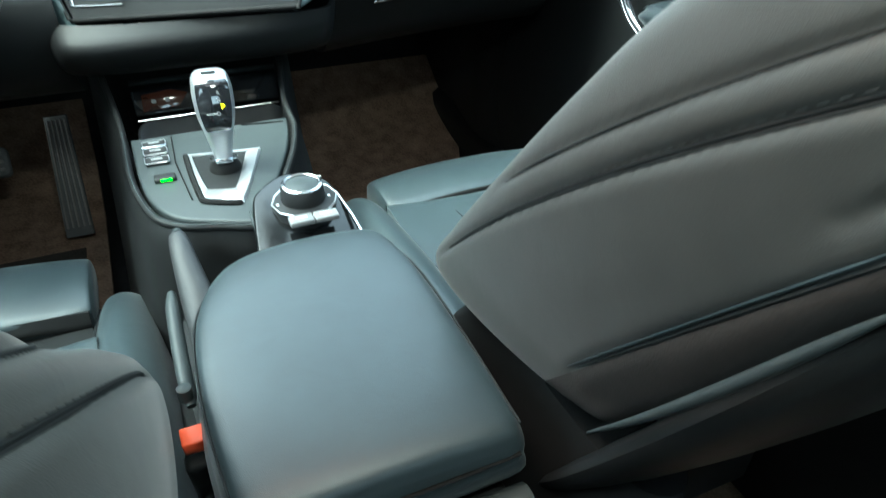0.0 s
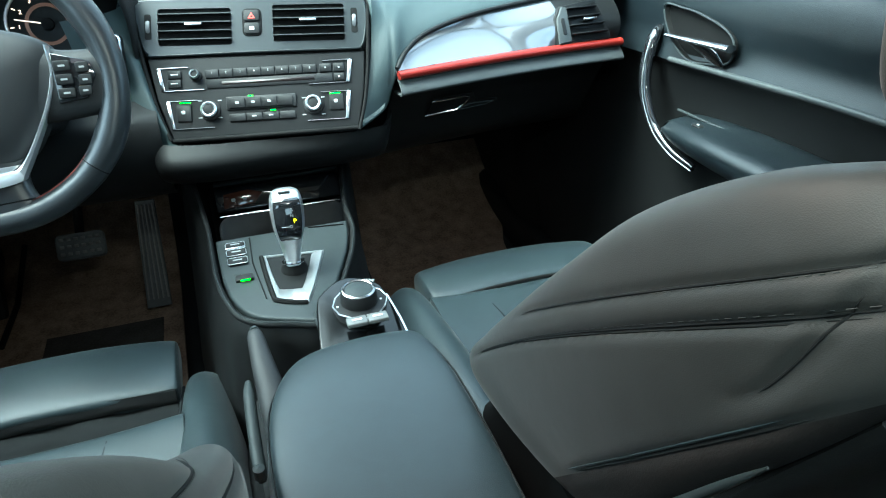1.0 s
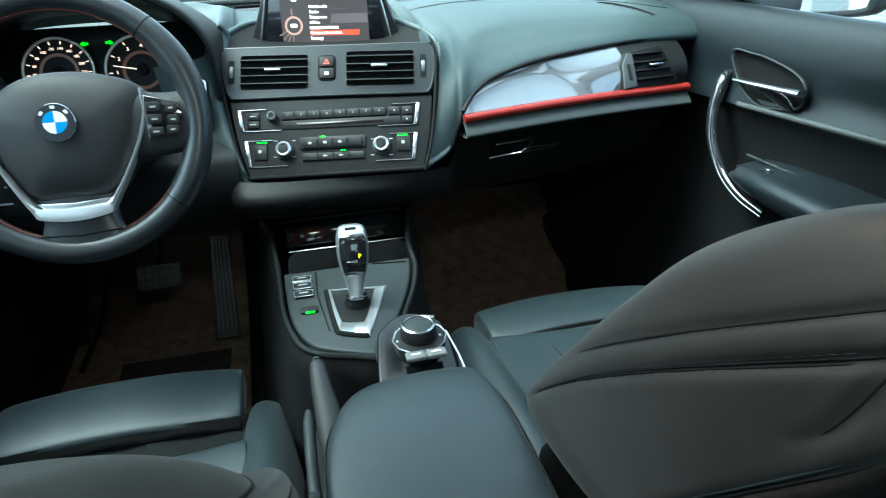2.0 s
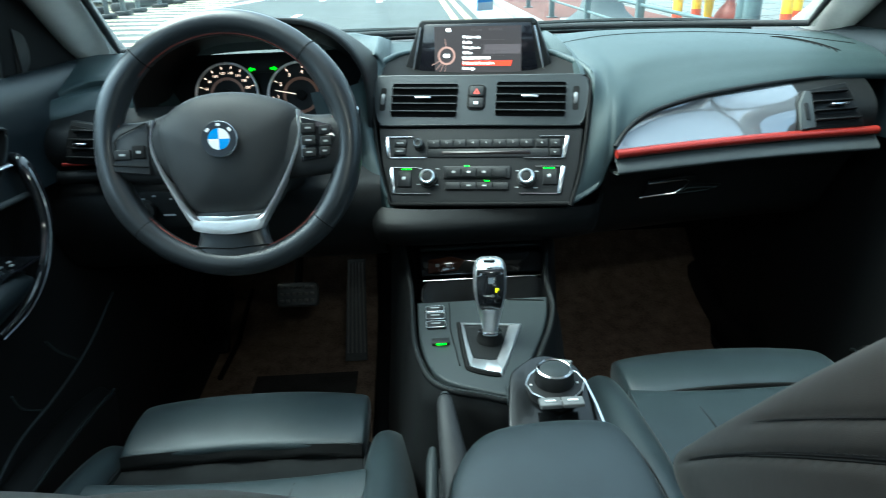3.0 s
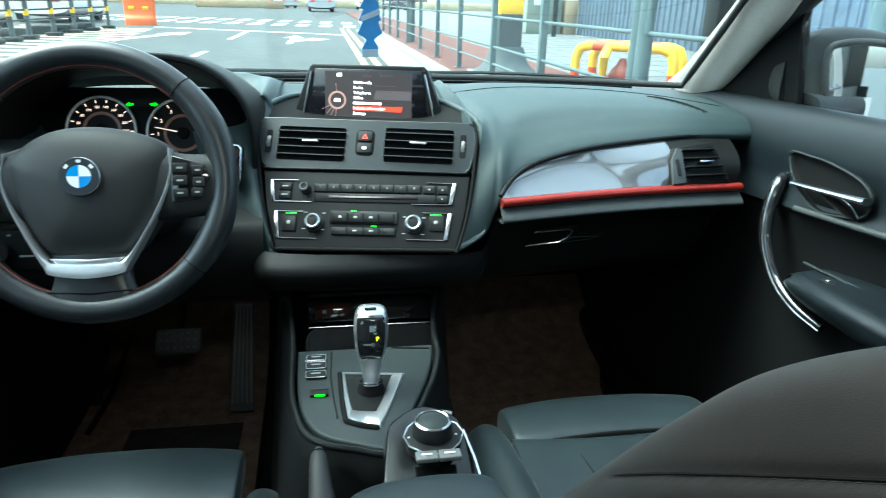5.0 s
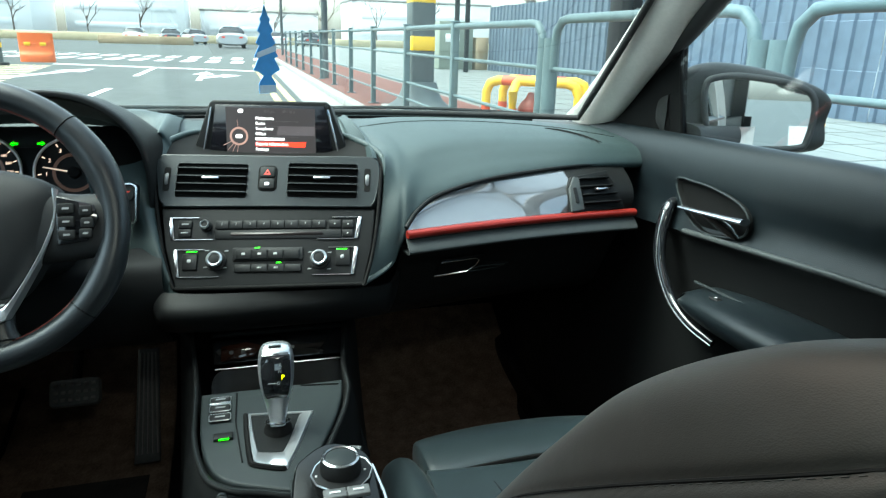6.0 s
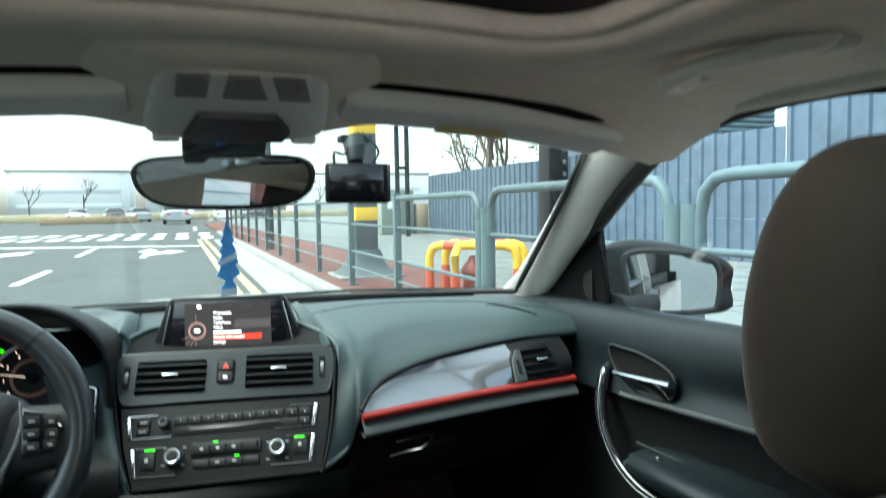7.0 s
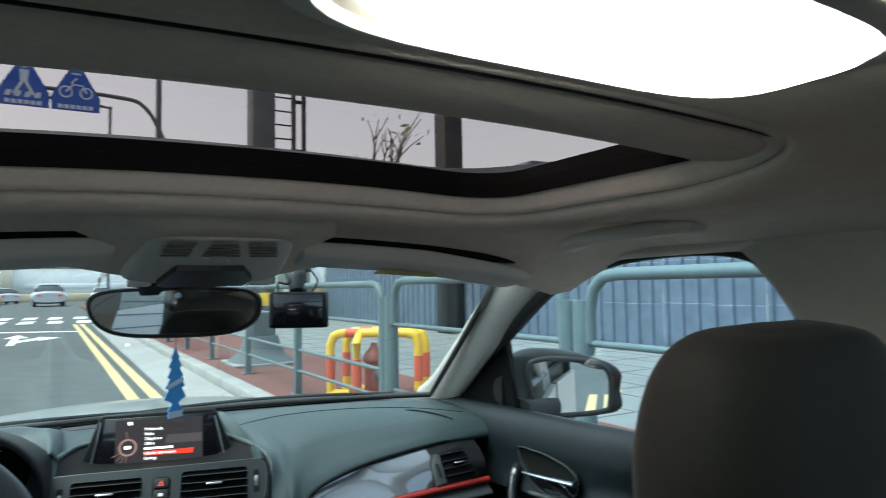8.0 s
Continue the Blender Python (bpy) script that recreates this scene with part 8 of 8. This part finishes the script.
for i in range(len(posts_y) - 1):
    y0, y1 = posts_y[i], posts_y[i + 1]
    near = i in (2, 3)
    a0 = 0.10 if i in (2, 3) else 0.04
    a1 = 0.10 if i in (1, 2) else 0.04
    r = 0.030 if i < 5 else 0.026
    top = []
    zt = 1.285 if i in (1, 2) else 1.265
    if i in (2, 3):
        top += [(y0 + a0, 0.95), (y0 + a0, 1.10), (y0 + a0 + 0.03, zt - 0.07), (y0 + a0 + 0.10, zt - 0.012), (y0 + a0 + 0.20, zt)]
    else:
        top += [(y0, zt)]
    if i in (1, 2):
        top += [(y1 - a1 - 0.20, zt), (y1 - a1 - 0.10, zt - 0.012), (y1 - a1 - 0.03, zt - 0.07), (y1 - a1, 1.10), (y1 - a1, 0.95)]
    else:
        top += [(y1, zt)]
    part("top_rail", tube([(RX(y) , y, z) for y, z in top], r, 12, up=(1, 0, 0)), RAILPAINT, rail, "rounded top rail")
    for z in ((0.95, 0.58, 0.36) if i > 2 else (0.95, 0.45)):
        part("rail", tube([(RX(y0), y0, z), (RX(y1), y1, z)], 0.017, 8, up=(1, 0, 0)), RAILPAINT, rail)

# yellow-banded pole with flared foot
pole = thing("banded_pole", "thick grey post with yellow bands and flared foot", "pole", (2.60, 9.05, KERB))
part("shaft", box(0.36, 0.36, 9.0, 0.03, 2, (2.60, 9.05, 4.55)), POLEPAINT, pole, "square grey shaft")
for z0, z1 in ((0.955, 1.20), (1.63, 1.84), (2.3, 2.5)):
    part("band", box(0.366, 0.366, z1 - z0, 0.03, 2, (2.60, 9.05, (z0 + z1) / 2)), SIGNYELLOW, pole, "yellow band")
part("foot", loft([[(2.60 + sx * w, 9.05 + sy * w, z) for sx, sy in ((-1, -1), (-1, 1), (1, 1), (1, -1))] for z, w in ((KERB, 0.42), (KERB + 0.05, 0.38), (KERB + 0.18, 0.26), (KERB + 0.42, 0.19))], 12, 32), POLEPAINT, pole, "flared foot")
part("base", box(1.0, 1.0, 0.04, 0.01, 1, (2.60, 9.05, KERB + 0.02)), CONCRETE, pole)

# street lamp with sign arm
lamp = thing("sign_pole", "slim grey pole with an arm of blue warning signs", "sign pole", (2.15, 17.3, KERB))
part("pole", tube([(2.15, 17.3, KERB), (2.13, 17.3, 5), (2.11, 17.3, 11)], [0.085, 0.075, 0.06], 12), POLEPAINT, lamp, "tapered pole")
part("arm", tube(spline([(2.30, 17.1, 4.6), (2.20, 17.1, 5.2), (1.75, 17.1, 5.95), (1.05, 17.1, 6.12), (-1.2, 17.1, 6.15)], 30), 0.05, 10), POLEPAINT, lamp, "curved sign arm")
for cx in (-0.86, 0.22):
    so = [(-0.52, -0.55), (0.52, -0.55), (0.52, -0.20), (0.0, 0.72), (-0.52, -0.20)]
    sg = part("sign_board", moved(prism(so[::-1], 0.03, 0), frame_of((cx, 16.98, 6.18), (1, 0, 0), (0, 0, 1))), SIGNBLUE, lamp, "blue house-shaped warning board", 0)
    F = frame_of((cx, 16.974, 6.18), (1, 0, 0), (0, 0, 1))
    if cx < 0:
        marks = [prism(rrect(0.12, 0.14, 0.05, 4, 0.0, 0.42), 0.004, 0), prism([(-0.10, 0.32), (0.10, 0.32), (0.07, 0.02), (-0.07, 0.02)], 0.004, 0),
                 prism([(-0.08, 0.02), (0.0, 0.02), (-0.16, -0.28), (-0.23, -0.28)], 0.004, 0), prism([(0.0, 0.02), (0.08, 0.02), (0.24, -0.28), (0.16, -0.28)], 0.004, 0)]
        marks += [prism([(x, -0.20), (x + 0.10, -0.20), (x + 0.06, -0.34), (x - 0.06, -0.34)], 0.004, 0) for x in (-0.34, -0.14, 0.06, 0.26)]
    else:
        ringo = lambda cx_, r0, r1: ringplate([(cx_ + r0 * math.cos(t), -0.10 + r0 * math.sin(t)) for t in np.linspace(0, 2 * math.pi, 25)[:-1]], [(cx_ + r1 * math.cos(t), -0.10 + r1 * math.sin(t)) for t in np.linspace(0, 2 * math.pi, 25)[:-1]], 0.004)
        bar = lambda a, b: tube([(a[0], 0, a[1]), (b[0], 0, b[1])], 0.022, 6, up=(0, 1, 0))
        marks = [ringo(-0.22, 0.15, 0.11), ringo(0.22, 0.15, 0.11), bar((-0.22, -0.10), (-0.06, 0.08)), bar((-0.06, 0.08), (0.14, 0.08)), bar((0.14, 0.08), (0.22, -0.10)), bar((-0.08, 0.12), (-0.06, 0.08)), bar((0.02, 0.25), (-0.10, 0.12)), prism(rrect(0.2, 0.05, 0.01, 3, 0.0, 0.36), 0.004, 0)]
    part("pictogram", moved(join(*marks), F), PALE, sg, "pale pictogram", 0)
    part("wording", moved(join(*[prism(rrect(0.10, 0.10, 0.01, 3, -0.33 + 0.13 * k, -0.46), 0.004, 0) for k in range(6)]), F), PALE, sg, "pale bars of lettering", 0)
sp2 = thing("street_lamp", "tall slim street lamp with two arms", "street lamp", (0.8, 40, 0))
part("pole", tube([(2.4, 40, 0), (2.4, 40, 11.6)], 0.08, 8), POLEPAINT, sp2)
for x0 in (-2.4, 0.3):
    part("head", tube([(2.4, 40, 11.5), (x0, 40, 11.9)], [0.05, 0.12], 8), POLEPAINT, sp2)

# twin mast and steel column by the fence
mast = thing("twin_mast", "dark twin steel mast with short side brackets", "mast", (7.4, 22, KERB))
for dx in (-0.16, 0.22):
    part("leg", box(0.14, 0.14, 8.6, 0.01, 1, (7.4 + dx, 22, KERB + 4.3)), DARKSTEEL, mast)
for z in (2.6, 4.4, 6.2, 8.0):
    part("tie", box(0.5, 0.10, 0.12, 0.01, 1, (7.43, 22, z)), DARKSTEEL, mast)
for z in (6.6, 7.1, 7.6, 8.1):
    part("bracket", box(0.75, 0.06, 0.05, 0.01, 1, (6.85, 22, z)), DARKSTEEL, mast)
colm = thing("steel_column", "dark steel column carrying a ribbed canopy edge", "column", (8.15, 12.6, KERB))
part("shaft", box(0.50, 0.50, 7.5, 0.01, 1, (8.15, 12.6, KERB + 3.75)), DARKSTEEL, colm)
for k in range(9):
    part("ladder_hole", box(0.10, 0.02, 0.10, 0.01, 1, (8.30, 12.345, 1.6 + 0.28 * k)), PAVING, colm)
CANOPY = paint("brown-grey canopy sheet", (0.085, 0.066, 0.062), 0.6, var=0.2, grain=3)
part("canopy", box(3.4, 0.9, 0.9, 0.02, 1, (10.1, 12.85, 6.1)), CANOPY, colm, "brown-grey ribbed canopy edge")
for k in range(14):
    part("canopy_rib", box(0.05, 0.03, 0.88, 0.01, 1, (8.45 + 0.24 * k, 12.385, 6.1)), DARKSTEEL, colm)

# corrugated fence
fen = thing("site_fence", "blue-grey corrugated steel site fence", "fence", (9.2, 14, KERB), kind="structure")


def panel_mesh(width, height, ribs):
    xs, prof = [], []
    for k in range(ribs):
        y0 = width * k / ribs
        w = width / ribs
        for f, d in ((0.0, 0.0), (0.60, 0.0), (0.68, -0.045), (0.90, -0.045), (0.98, 0.0)):
            prof.append((d, y0 + f * w))
    prof.append((0.0, width))
    zs = [0.0, 0.75, 0.76, 1.5, 1.51, height]
    return sheet([[(d - (0.008 if i in (1, 3) else 0.0), y, z) for d, y in prof] for i, z in enumerate(zs)])


first = None
for i in range(17):
    y = 7.0 + 1.0 * i
    if first is None:
        first = part("fence_panel", panel_mesh(0.99, 2.30, 3), FENCE, fen, smooth=0)
        first.location = (9.2, y, KERB)
    else:
        c = new("fence_panel", first.data)
        c.parent = fen
        c.matrix_parent_inverse = first.matrix_parent_inverse
        c.location = (9.2 + 0.012 * (i % 3), y, KERB + 0.012 * (i % 2))
tall = None
for i in range(12):
    y = -5.0 + 1.0 * i
    if tall is None:
        tall = part("fence_panel", panel_mesh(0.99, 2.76, 3), FENCE, fen, smooth=0)
        tall.location = (9.2, y, KERB)
    else:
        c = new("fence_panel", tall.data)
        c.parent = fen
        c.matrix_parent_inverse = tall.matrix_parent_inverse
        c.location = (9.2 + 0.012 * (i % 2), y, KERB + 0.02 * (i % 2))
for y in (8.5, 11.5, 14.5, 17.5, 20.5):
    part("fence_post", box(0.10, 0.10, 2.36, 0.01, 1, (9.30, y, KERB + 1.18)), DARKSTEEL, fen)
part("fence_end", box(2.4, 0.08, 2.3, 0.01, 1, (10.4, 24.02, KERB + 1.15)), FENCE, fen)
hut = thing("site_hut", "blue-grey louvred site building behind the fence", "building", (13, 17, 0))
part("wall", box(4.5, 5.0, 4.6, 0.02, 1, (13.2, 15.4, 2.3)), FENCE, hut)
for k in range(16):
    part("louvre", box(4.4, 0.05, 0.09, 0.01, 1, (13.2, 12.87, 2.2 + 0.15 * k)), RAILPAINT, hut)

# cabinet beyond the railing
cab = thing("utility_cabinet", "grey-green utility cabinet with a pale notice", "cabinet", (7.9, 24.5, KERB))
part("body", box(1.35, 0.8, 1.75, 0.03, 2, (7.9, 24.5, KERB + 0.88)), BOXGREEN, cab)
part("notice", box(0.55, 0.02, 0.30, 0.005, 1, (7.75, 24.09, KERB + 1.15)), WALLWHITE, cab, "pale notice")
part("stub_wall", box(0.5, 0.6, 1.2, 0.02, 1, (8.95, 24.4, KERB + 0.6)), BRICKTAN, cab, "tan stub wall")
part("door_line", box(0.01, 0.01, 1.6, 0, at=(7.9, 24.093, KERB + 0.88)), DARKSTEEL, cab)

# hydrant and its guard
guard = thing("hydrant_guard", "yellow and red tube guard round a hydrant", "guard rail", (2.9, 5.2, KERB))
PG = [Vector((2.36, 5.42, 0)), Vector((3.08, 4.80, 0)), Vector((2.62, 5.62, 0)), Vector((3.30, 5.05, 0))]
GT = 0.76


def hoop(a, b, legs):
    pts = [a + Vector((0, 0, KERB)), a + Vector((0, 0, GT - 0.12)), a + (b - a) * 0.04 + Vector((0, 0, GT - 0.03)), a + (b - a) * 0.13 + Vector((0, 0, GT)),
           a + (b - a) * 0.87 + Vector((0, 0, GT)), a + (b - a) * 0.96 + Vector((0, 0, GT - 0.03)), b + Vector((0, 0, GT - 0.12)), b + Vector((0, 0, KERB))]
    dense = []
    for p, q in zip(pts[:-1], pts[1:]):
        n = max(2, int((q - p).length / 0.02))
        dense += [p + (q - p) * (k / n) for k in range(n)]
    dense.append(pts[-1])
    part("tube", tube(dense, 0.046, 12, up=(0.3, 0.4, 0.87)), GUARDYELLOW, guard, "yellow tube hoop")
    for p in (a, b):
        part("red_sleeve", tube([p + Vector((0, 0, KERB + 0.17)), p + Vector((0, 0, KERB + 0.43))], 0.0475, 12), GUARDRED, guard, "red band")
        part("foot", tube([p + Vector((-0.03, 0.02, KERB + 0.03)), p + Vector((0.16, -0.13, KERB + 0.03))], 0.045, 10), GUARDYELLOW, guard)
    for f0, f1 in ((0.18, 0.34), (0.60, 0.76)):
        part("red_sleeve", tube([a + (b - a) * f0 + Vector((0, 0, GT)), a + (b - a) * f1 + Vector((0, 0, GT))], 0.0475, 12, up=(0, 0, 1)), GUARDRED, guard, "red band")


hoop(PG[0], PG[1], True)
hoop(PG[2], PG[3], True)
part("cross_tube", tube([PG[0] + (PG[1] - PG[0]) * 0.32 + Vector((0, 0, GT)), PG[2] + (PG[3] - PG[2]) * 0.10 + Vector((0, 0, GT))], 0.046, 10), GUARDYELLOW, guard)
mid = PG[0] + (PG[1] - PG[0]) * 0.34 + Vector((-0.08, -0.10, 0))
part("middle_leg", tube([PG[0] + (PG[1] - PG[0]) * 0.34 + Vector((0, 0, GT)), mid + Vector((0, 0, GT - 0.10)), mid + Vector((0, 0, KERB))], 0.046, 12), GUARDYELLOW, guard)
part("red_sleeve", tube([mid + Vector((0, 0, KERB + 0.05)), mid + Vector((0, 0, KERB + 0.40))], 0.0475, 12), GUARDRED, guard, "red band")
hyd = thing("fire_hydrant", "rust-red hydrant with domed cap and grey side cap", "hydrant", (2.72, 5.12, KERB))
part("barrel", moved(lathe([(0.14, 0), (0.14, 0.05), (0.10, 0.07), (0.10, 0.36), (0.125, 0.37), (0.125, 0.40), (0.09, 0.46), (0.05, 0.50), (0.03, 0.55), (0, 0.56)], 24), Matrix.Translation((2.74, 5.16, KERB))), HYDRANT, hyd)
part("side_cap", moved(lathe([(0.065, 0), (0.065, 0.09), (0.03, 0.10), (0, 0.12)], 16), Matrix.Translation((2.76, 5.06, KERB + 0.24)) @ Matrix.Rotation(radians(90), 4, "X")), POLEPAINT, hyd, "grey outlet cap")

# bollard fence on the far side
bol = thing("post_and_rail_barrier", "grey posts with yellow bands and dark rails", "barrier", (-7.2, 19, 0), kind="structure")
by = [9.5, 10.7, 11.9, 13.1, 14.3, 15.5, 16.45, 17.4, 19.0, 20.6, 22.2, 23.8]
for i, y in enumerate(by):
    part("post", tube([(-7.25, y, 0), (-7.25, y, 0.98)], 0.06, 10), POLEPAINT, bol)
    part("yellow_band", tube([(-7.25, y, 0.55), (-7.25, y, 0.70)], 0.063, 10), SIGNYELLOW, bol, "yellow band")
    part("base", box(0.35, 0.35, 0.10, 0.03, 2, (-7.25, y, 0.05)), TYRE, bol)
for z in (0.45, 0.68, 0.9):
    part("rail", tube([(-7.25, by[0], z), (-7.25, by[-1], z)], 0.022, 8), DARKSTEEL, bol)
ty = thing("tyre", "old black tyre lying by the posts", "tyre", (-7.9, 16.2, 0), "loose tyres")
part("tread", moved(lathe([(0.19, 0.02), (0.30, 0.0), (0.335, 0.05), (0.335, 0.17), (0.30, 0.22), (0.19, 0.20), (0.17, 0.11)], 28), Matrix.Translation((-7.9, 16.2, 0.0))), TYRE, ty)
for x, y in ((-7.75, 14.6), (-7.8, 17.9), (-7.9, 19.8), (-7.7, 20.6), (-7.6, 22.3)):
    copy_thing(ty, Matrix.Translation((x, y, 0)))
ob = thing("water_barrier", "orange plastic water-filled road barrier", "barrier", (-7.0, 27, 0))
part("body", loft([[(-7.0 + sx * 0.45, 27 + sy * d, z) for sx, sy in ((-1, -1), (-1, 1), (1, 1), (1, -1))] for z, d in ((0.0, 0.25), (0.25, 0.24), (0.4, 0.12), (1.0, 0.10))], 10, 28), BARRIER, ob)
for x in (-7.25, -6.75):
    part("slot", box(0.2, 0.02, 0.12, 0.01, 1, (x, 26.84, 0.62)), SIGNYELLOW, ob)


def car(x, y, turn, material, label, k=1.0):
    """A plain saloon or estate seen from afar: body, glasshouse, wheels, lamps."""
    c = thing("parked_car", label, "car", (x, y, 0), "parked cars")
    M = Matrix.Translation((x, y, 0)) @ Matrix.Rotation(radians(turn), 4, "Z") @ Matrix.Scale(k, 4)
    body = [[(-2.2, -0.80, 0.35), (-2.2, 0.80, 0.35), (-2.15, 0.78, 0.85), (-2.15, -0.78, 0.85)], [(-1.6, -0.88, 0.28), (-1.6, 0.88, 0.28), (-1.6, 0.84, 0.98), (-1.6, -0.84, 0.98)],
            [(0.0, -0.90, 0.26), (0.0, 0.90, 0.26), (0.0, 0.86, 0.98), (0.0, -0.86, 0.98)], [(1.3, -0.88, 0.28), (1.3, 0.88, 0.28), (1.3, 0.82, 0.90), (1.3, -0.82, 0.90)], [(2.15, -0.75, 0.38), (2.15, 0.75, 0.38), (2.1, 0.72, 0.72), (2.1, -0.72, 0.72)]]
    part("body", moved(loft(body, 22, 32), M), material, c)
    part("glasshouse", moved(loft([[(-1.75, -0.76, 0.95), (-1.75, 0.76, 0.95), (-1.4, 0.62, 1.36), (-1.4, -0.62, 1.36)], [(-0.6, -0.78, 0.96), (-0.6, 0.78, 0.96), (-0.6, 0.62, 1.47), (-0.6, -0.62, 1.47)], [(0.4, -0.76, 0.96), (0.4, 0.76, 0.96), (0.2, 0.60, 1.43), (0.2, -0.60, 1.43)], [(1.15, -0.70, 0.92), (1.15, 0.70, 0.92), (1.0, 0.6, 1.0), (1.0, -0.6, 1.0)]], 18, 32), M), CARGLASS, c, "dark windows")
    part("roof", moved(box(1.5, 1.15, 0.05, 0.02, 2, (-0.55, 0, 1.46)), M), material, c)
    for wx in (-1.35, 1.35):
        for wy in (-0.82, 0.82):
            w = part("wheel", moved(lathe([(0.20, -0.1), (0.32, -0.1), (0.33, -0.07), (0.33, 0.07), (0.32, 0.1), (0.20, 0.1)], 22), M @ Matrix.Translation((wx, wy, 0.33)) @ Matrix.Rotation(radians(90), 4, "X")), TYRE, c)
            part("rim", moved(lathe([(0.0, -0.09), (0.20, -0.09), (0.20, 0.09), (0.0, 0.09)], 18), M @ Matrix.Translation((wx, wy, 0.33)) @ Matrix.Rotation(radians(90), 4, "X")), CARGREY, w)
    for wy in (-0.6, 0.6):
        part("tail_lamp", moved(box(0.03, 0.25, 0.12, 0.01, 1, (-2.19, wy, 0.75)), M), REDPRINT, c)
        part("headlamp", moved(box(0.05, 0.3, 0.12, 0.02, 1, (2.10, wy, 0.62)), M), WALLWHITE, c)
    return c


car(-10.8, 21.5, 95, CARWHITE, "white parked car behind the posts", 1.05)
car(-10.6, 29.5, 90, CARWHITE, "white parked car beyond the barrier", 1.1)
car(-0.6, 66, 92, CARGREY, "silver estate car parked far down the road", 1.25)
for i, x in enumerate((-11, -7.6, -5.0, 4.6, 8.0)):
    car(x, 84 + 2 * (i % 2), 90 + 10 * (i % 3), (CARWHITE, CARDARK, CARGREY)[i % 3], "car parked at the far side of the junction", 1.1)

# white slatted building and its rail to the left
wb = thing("white_building", "white building with dark horizontal joints, lengthened unseen to the rear", "building", (-13, 8, 0))
# Wall carried on out of view behind the car to whiten the mirror's reflection.
part("wall", box(0.4, 62, 5.0, 0.02, 1, (-13.2, -14, 2.5)), WALLWHITE, wb)
for k in range(10):
    part("joint", box(0.03, 61.9, 0.035, 0, at=(-12.99, -14, 0.5 + 0.45 * k)), POLEPAINT, wb)

# distance: pale buildings, low wall, yellow fence, bare trees
for x, y, w, d, h in ((-60, 170, 40, 20, 8), (-25, 190, 26, 20, 11), (6, 200, 30, 18, 7), (45, 180, 36, 18, 10), (85, 150, 30, 30, 8)):
    b = thing("far_building", "pale building block beyond the junction, windows paled for haze", "building", (x, y, 0), "far buildings")
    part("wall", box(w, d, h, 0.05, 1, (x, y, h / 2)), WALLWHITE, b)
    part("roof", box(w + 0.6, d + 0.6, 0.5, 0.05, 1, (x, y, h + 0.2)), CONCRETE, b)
    # Haze and glare are put into the window bands' pale colour.
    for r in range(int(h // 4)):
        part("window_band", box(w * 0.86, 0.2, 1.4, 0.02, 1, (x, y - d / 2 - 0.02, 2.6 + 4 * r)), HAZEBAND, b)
lw = thing("low_wall", "yellow-tan low barrier across the junction", "wall", (-8, 76, 0))
part("wall", box(9, 0.4, 0.8, 0.05, 1, (-9, 76, 0.4)), BRICKTAN, lw)
lw2 = thing("low_wall", "long pale verge behind the junction", "wall", (-10, 95, 0))
part("wall", box(120, 0.5, 1.0, 0.05, 1, (-10, 96, 0.5)), HATCH, lw2)


def bare_tree(x, y, h, seed, leaves, label):
    """A tapered trunk with forking limbs and a thin crown of small leaves."""
    rnd = random.Random(seed)
    t = thing("tree", label, "tree", (x, y, 0), "street trees")
    limbs, tips = [], []

    def grow(p, d, length, r, level):
        q = p + d * length
        m_ = p + d * length * 0.5 + Vector((rnd.uniform(-1, 1), rnd.uniform(-1, 1), 0)) * length * 0.05
        limbs.append(tube([p, m_, q], [r, r * 0.8, r * 0.6], 5, up=(0.3, 1, 0.2)))
        if level == 0:
            tips.append(q)
            return
        tips.append(q)
        for _ in range(3 if level > 1 else 3):
            nd = (d + Vector((rnd.uniform(-1, 1), rnd.uniform(-1, 1), rnd.uniform(-0.2, 0.7))) * 0.75).normalized()
            grow(p + d * length * rnd.uniform(0.55, 1.0), nd, length * rnd.uniform(0.5, 0.72), r * 0.55, level - 1)

    grow(Vector((x, y, 0)), Vector((rnd.uniform(-0.05, 0.05), rnd.uniform(-0.05, 0.05), 1)).normalized(), h * 0.42, h * 0.016, 3)
    part("trunk", limbs[0], BARK, t, "tapered grey trunk")
    part("limbs", join(*limbs[1:]), BARK, t, "forking bare limbs")
    if leaves:
        bm = bmesh.new()
        for _ in range(leaves):
            c = rnd.choice(tips) + Vector((rnd.gauss(0, 1), rnd.gauss(0, 1), rnd.gauss(0, 0.7))) * h * 0.035
            a_ = Vector((rnd.uniform(-1, 1), rnd.uniform(-1, 1), rnd.uniform(-1, 1))).normalized()
            b_ = a_.orthogonal().normalized()
            s_ = h * rnd.uniform(0.008, 0.018)
            bm.faces.new([bm.verts.new(c + v) for v in (a_ * s_, b_ * s_ * 0.6, -a_ * s_, -b_ * s_ * 0.6)])
        tagged(part("crown", bm, LEAF, t, "thin crown of small leaves", 0), kind="stuff")
    return t


for i in range(9):
    bare_tree(13.5 + 1.6 * i + 0.8 * (i % 2), 30 + 1.2 * (i % 3), 7.4 + 0.9 * (i % 3), 20 + i, 260, "thin tree with sparse olive leaves behind the fence")
bare_tree(11.2, 22.5, 10.8, 77, 40, "bare tree with fine twigs")
for i, (x, y, h) in enumerate(((-30, 110, 9), (-22, 118, 8), (-14, 112, 9), (6, 120, 8), (14, 116, 10), (22, 112, 9), (-40, 115, 10), (30, 110, 9))):
    bare_tree(x, y, h, 50 + i, 0, "bare tree far beyond the junction")
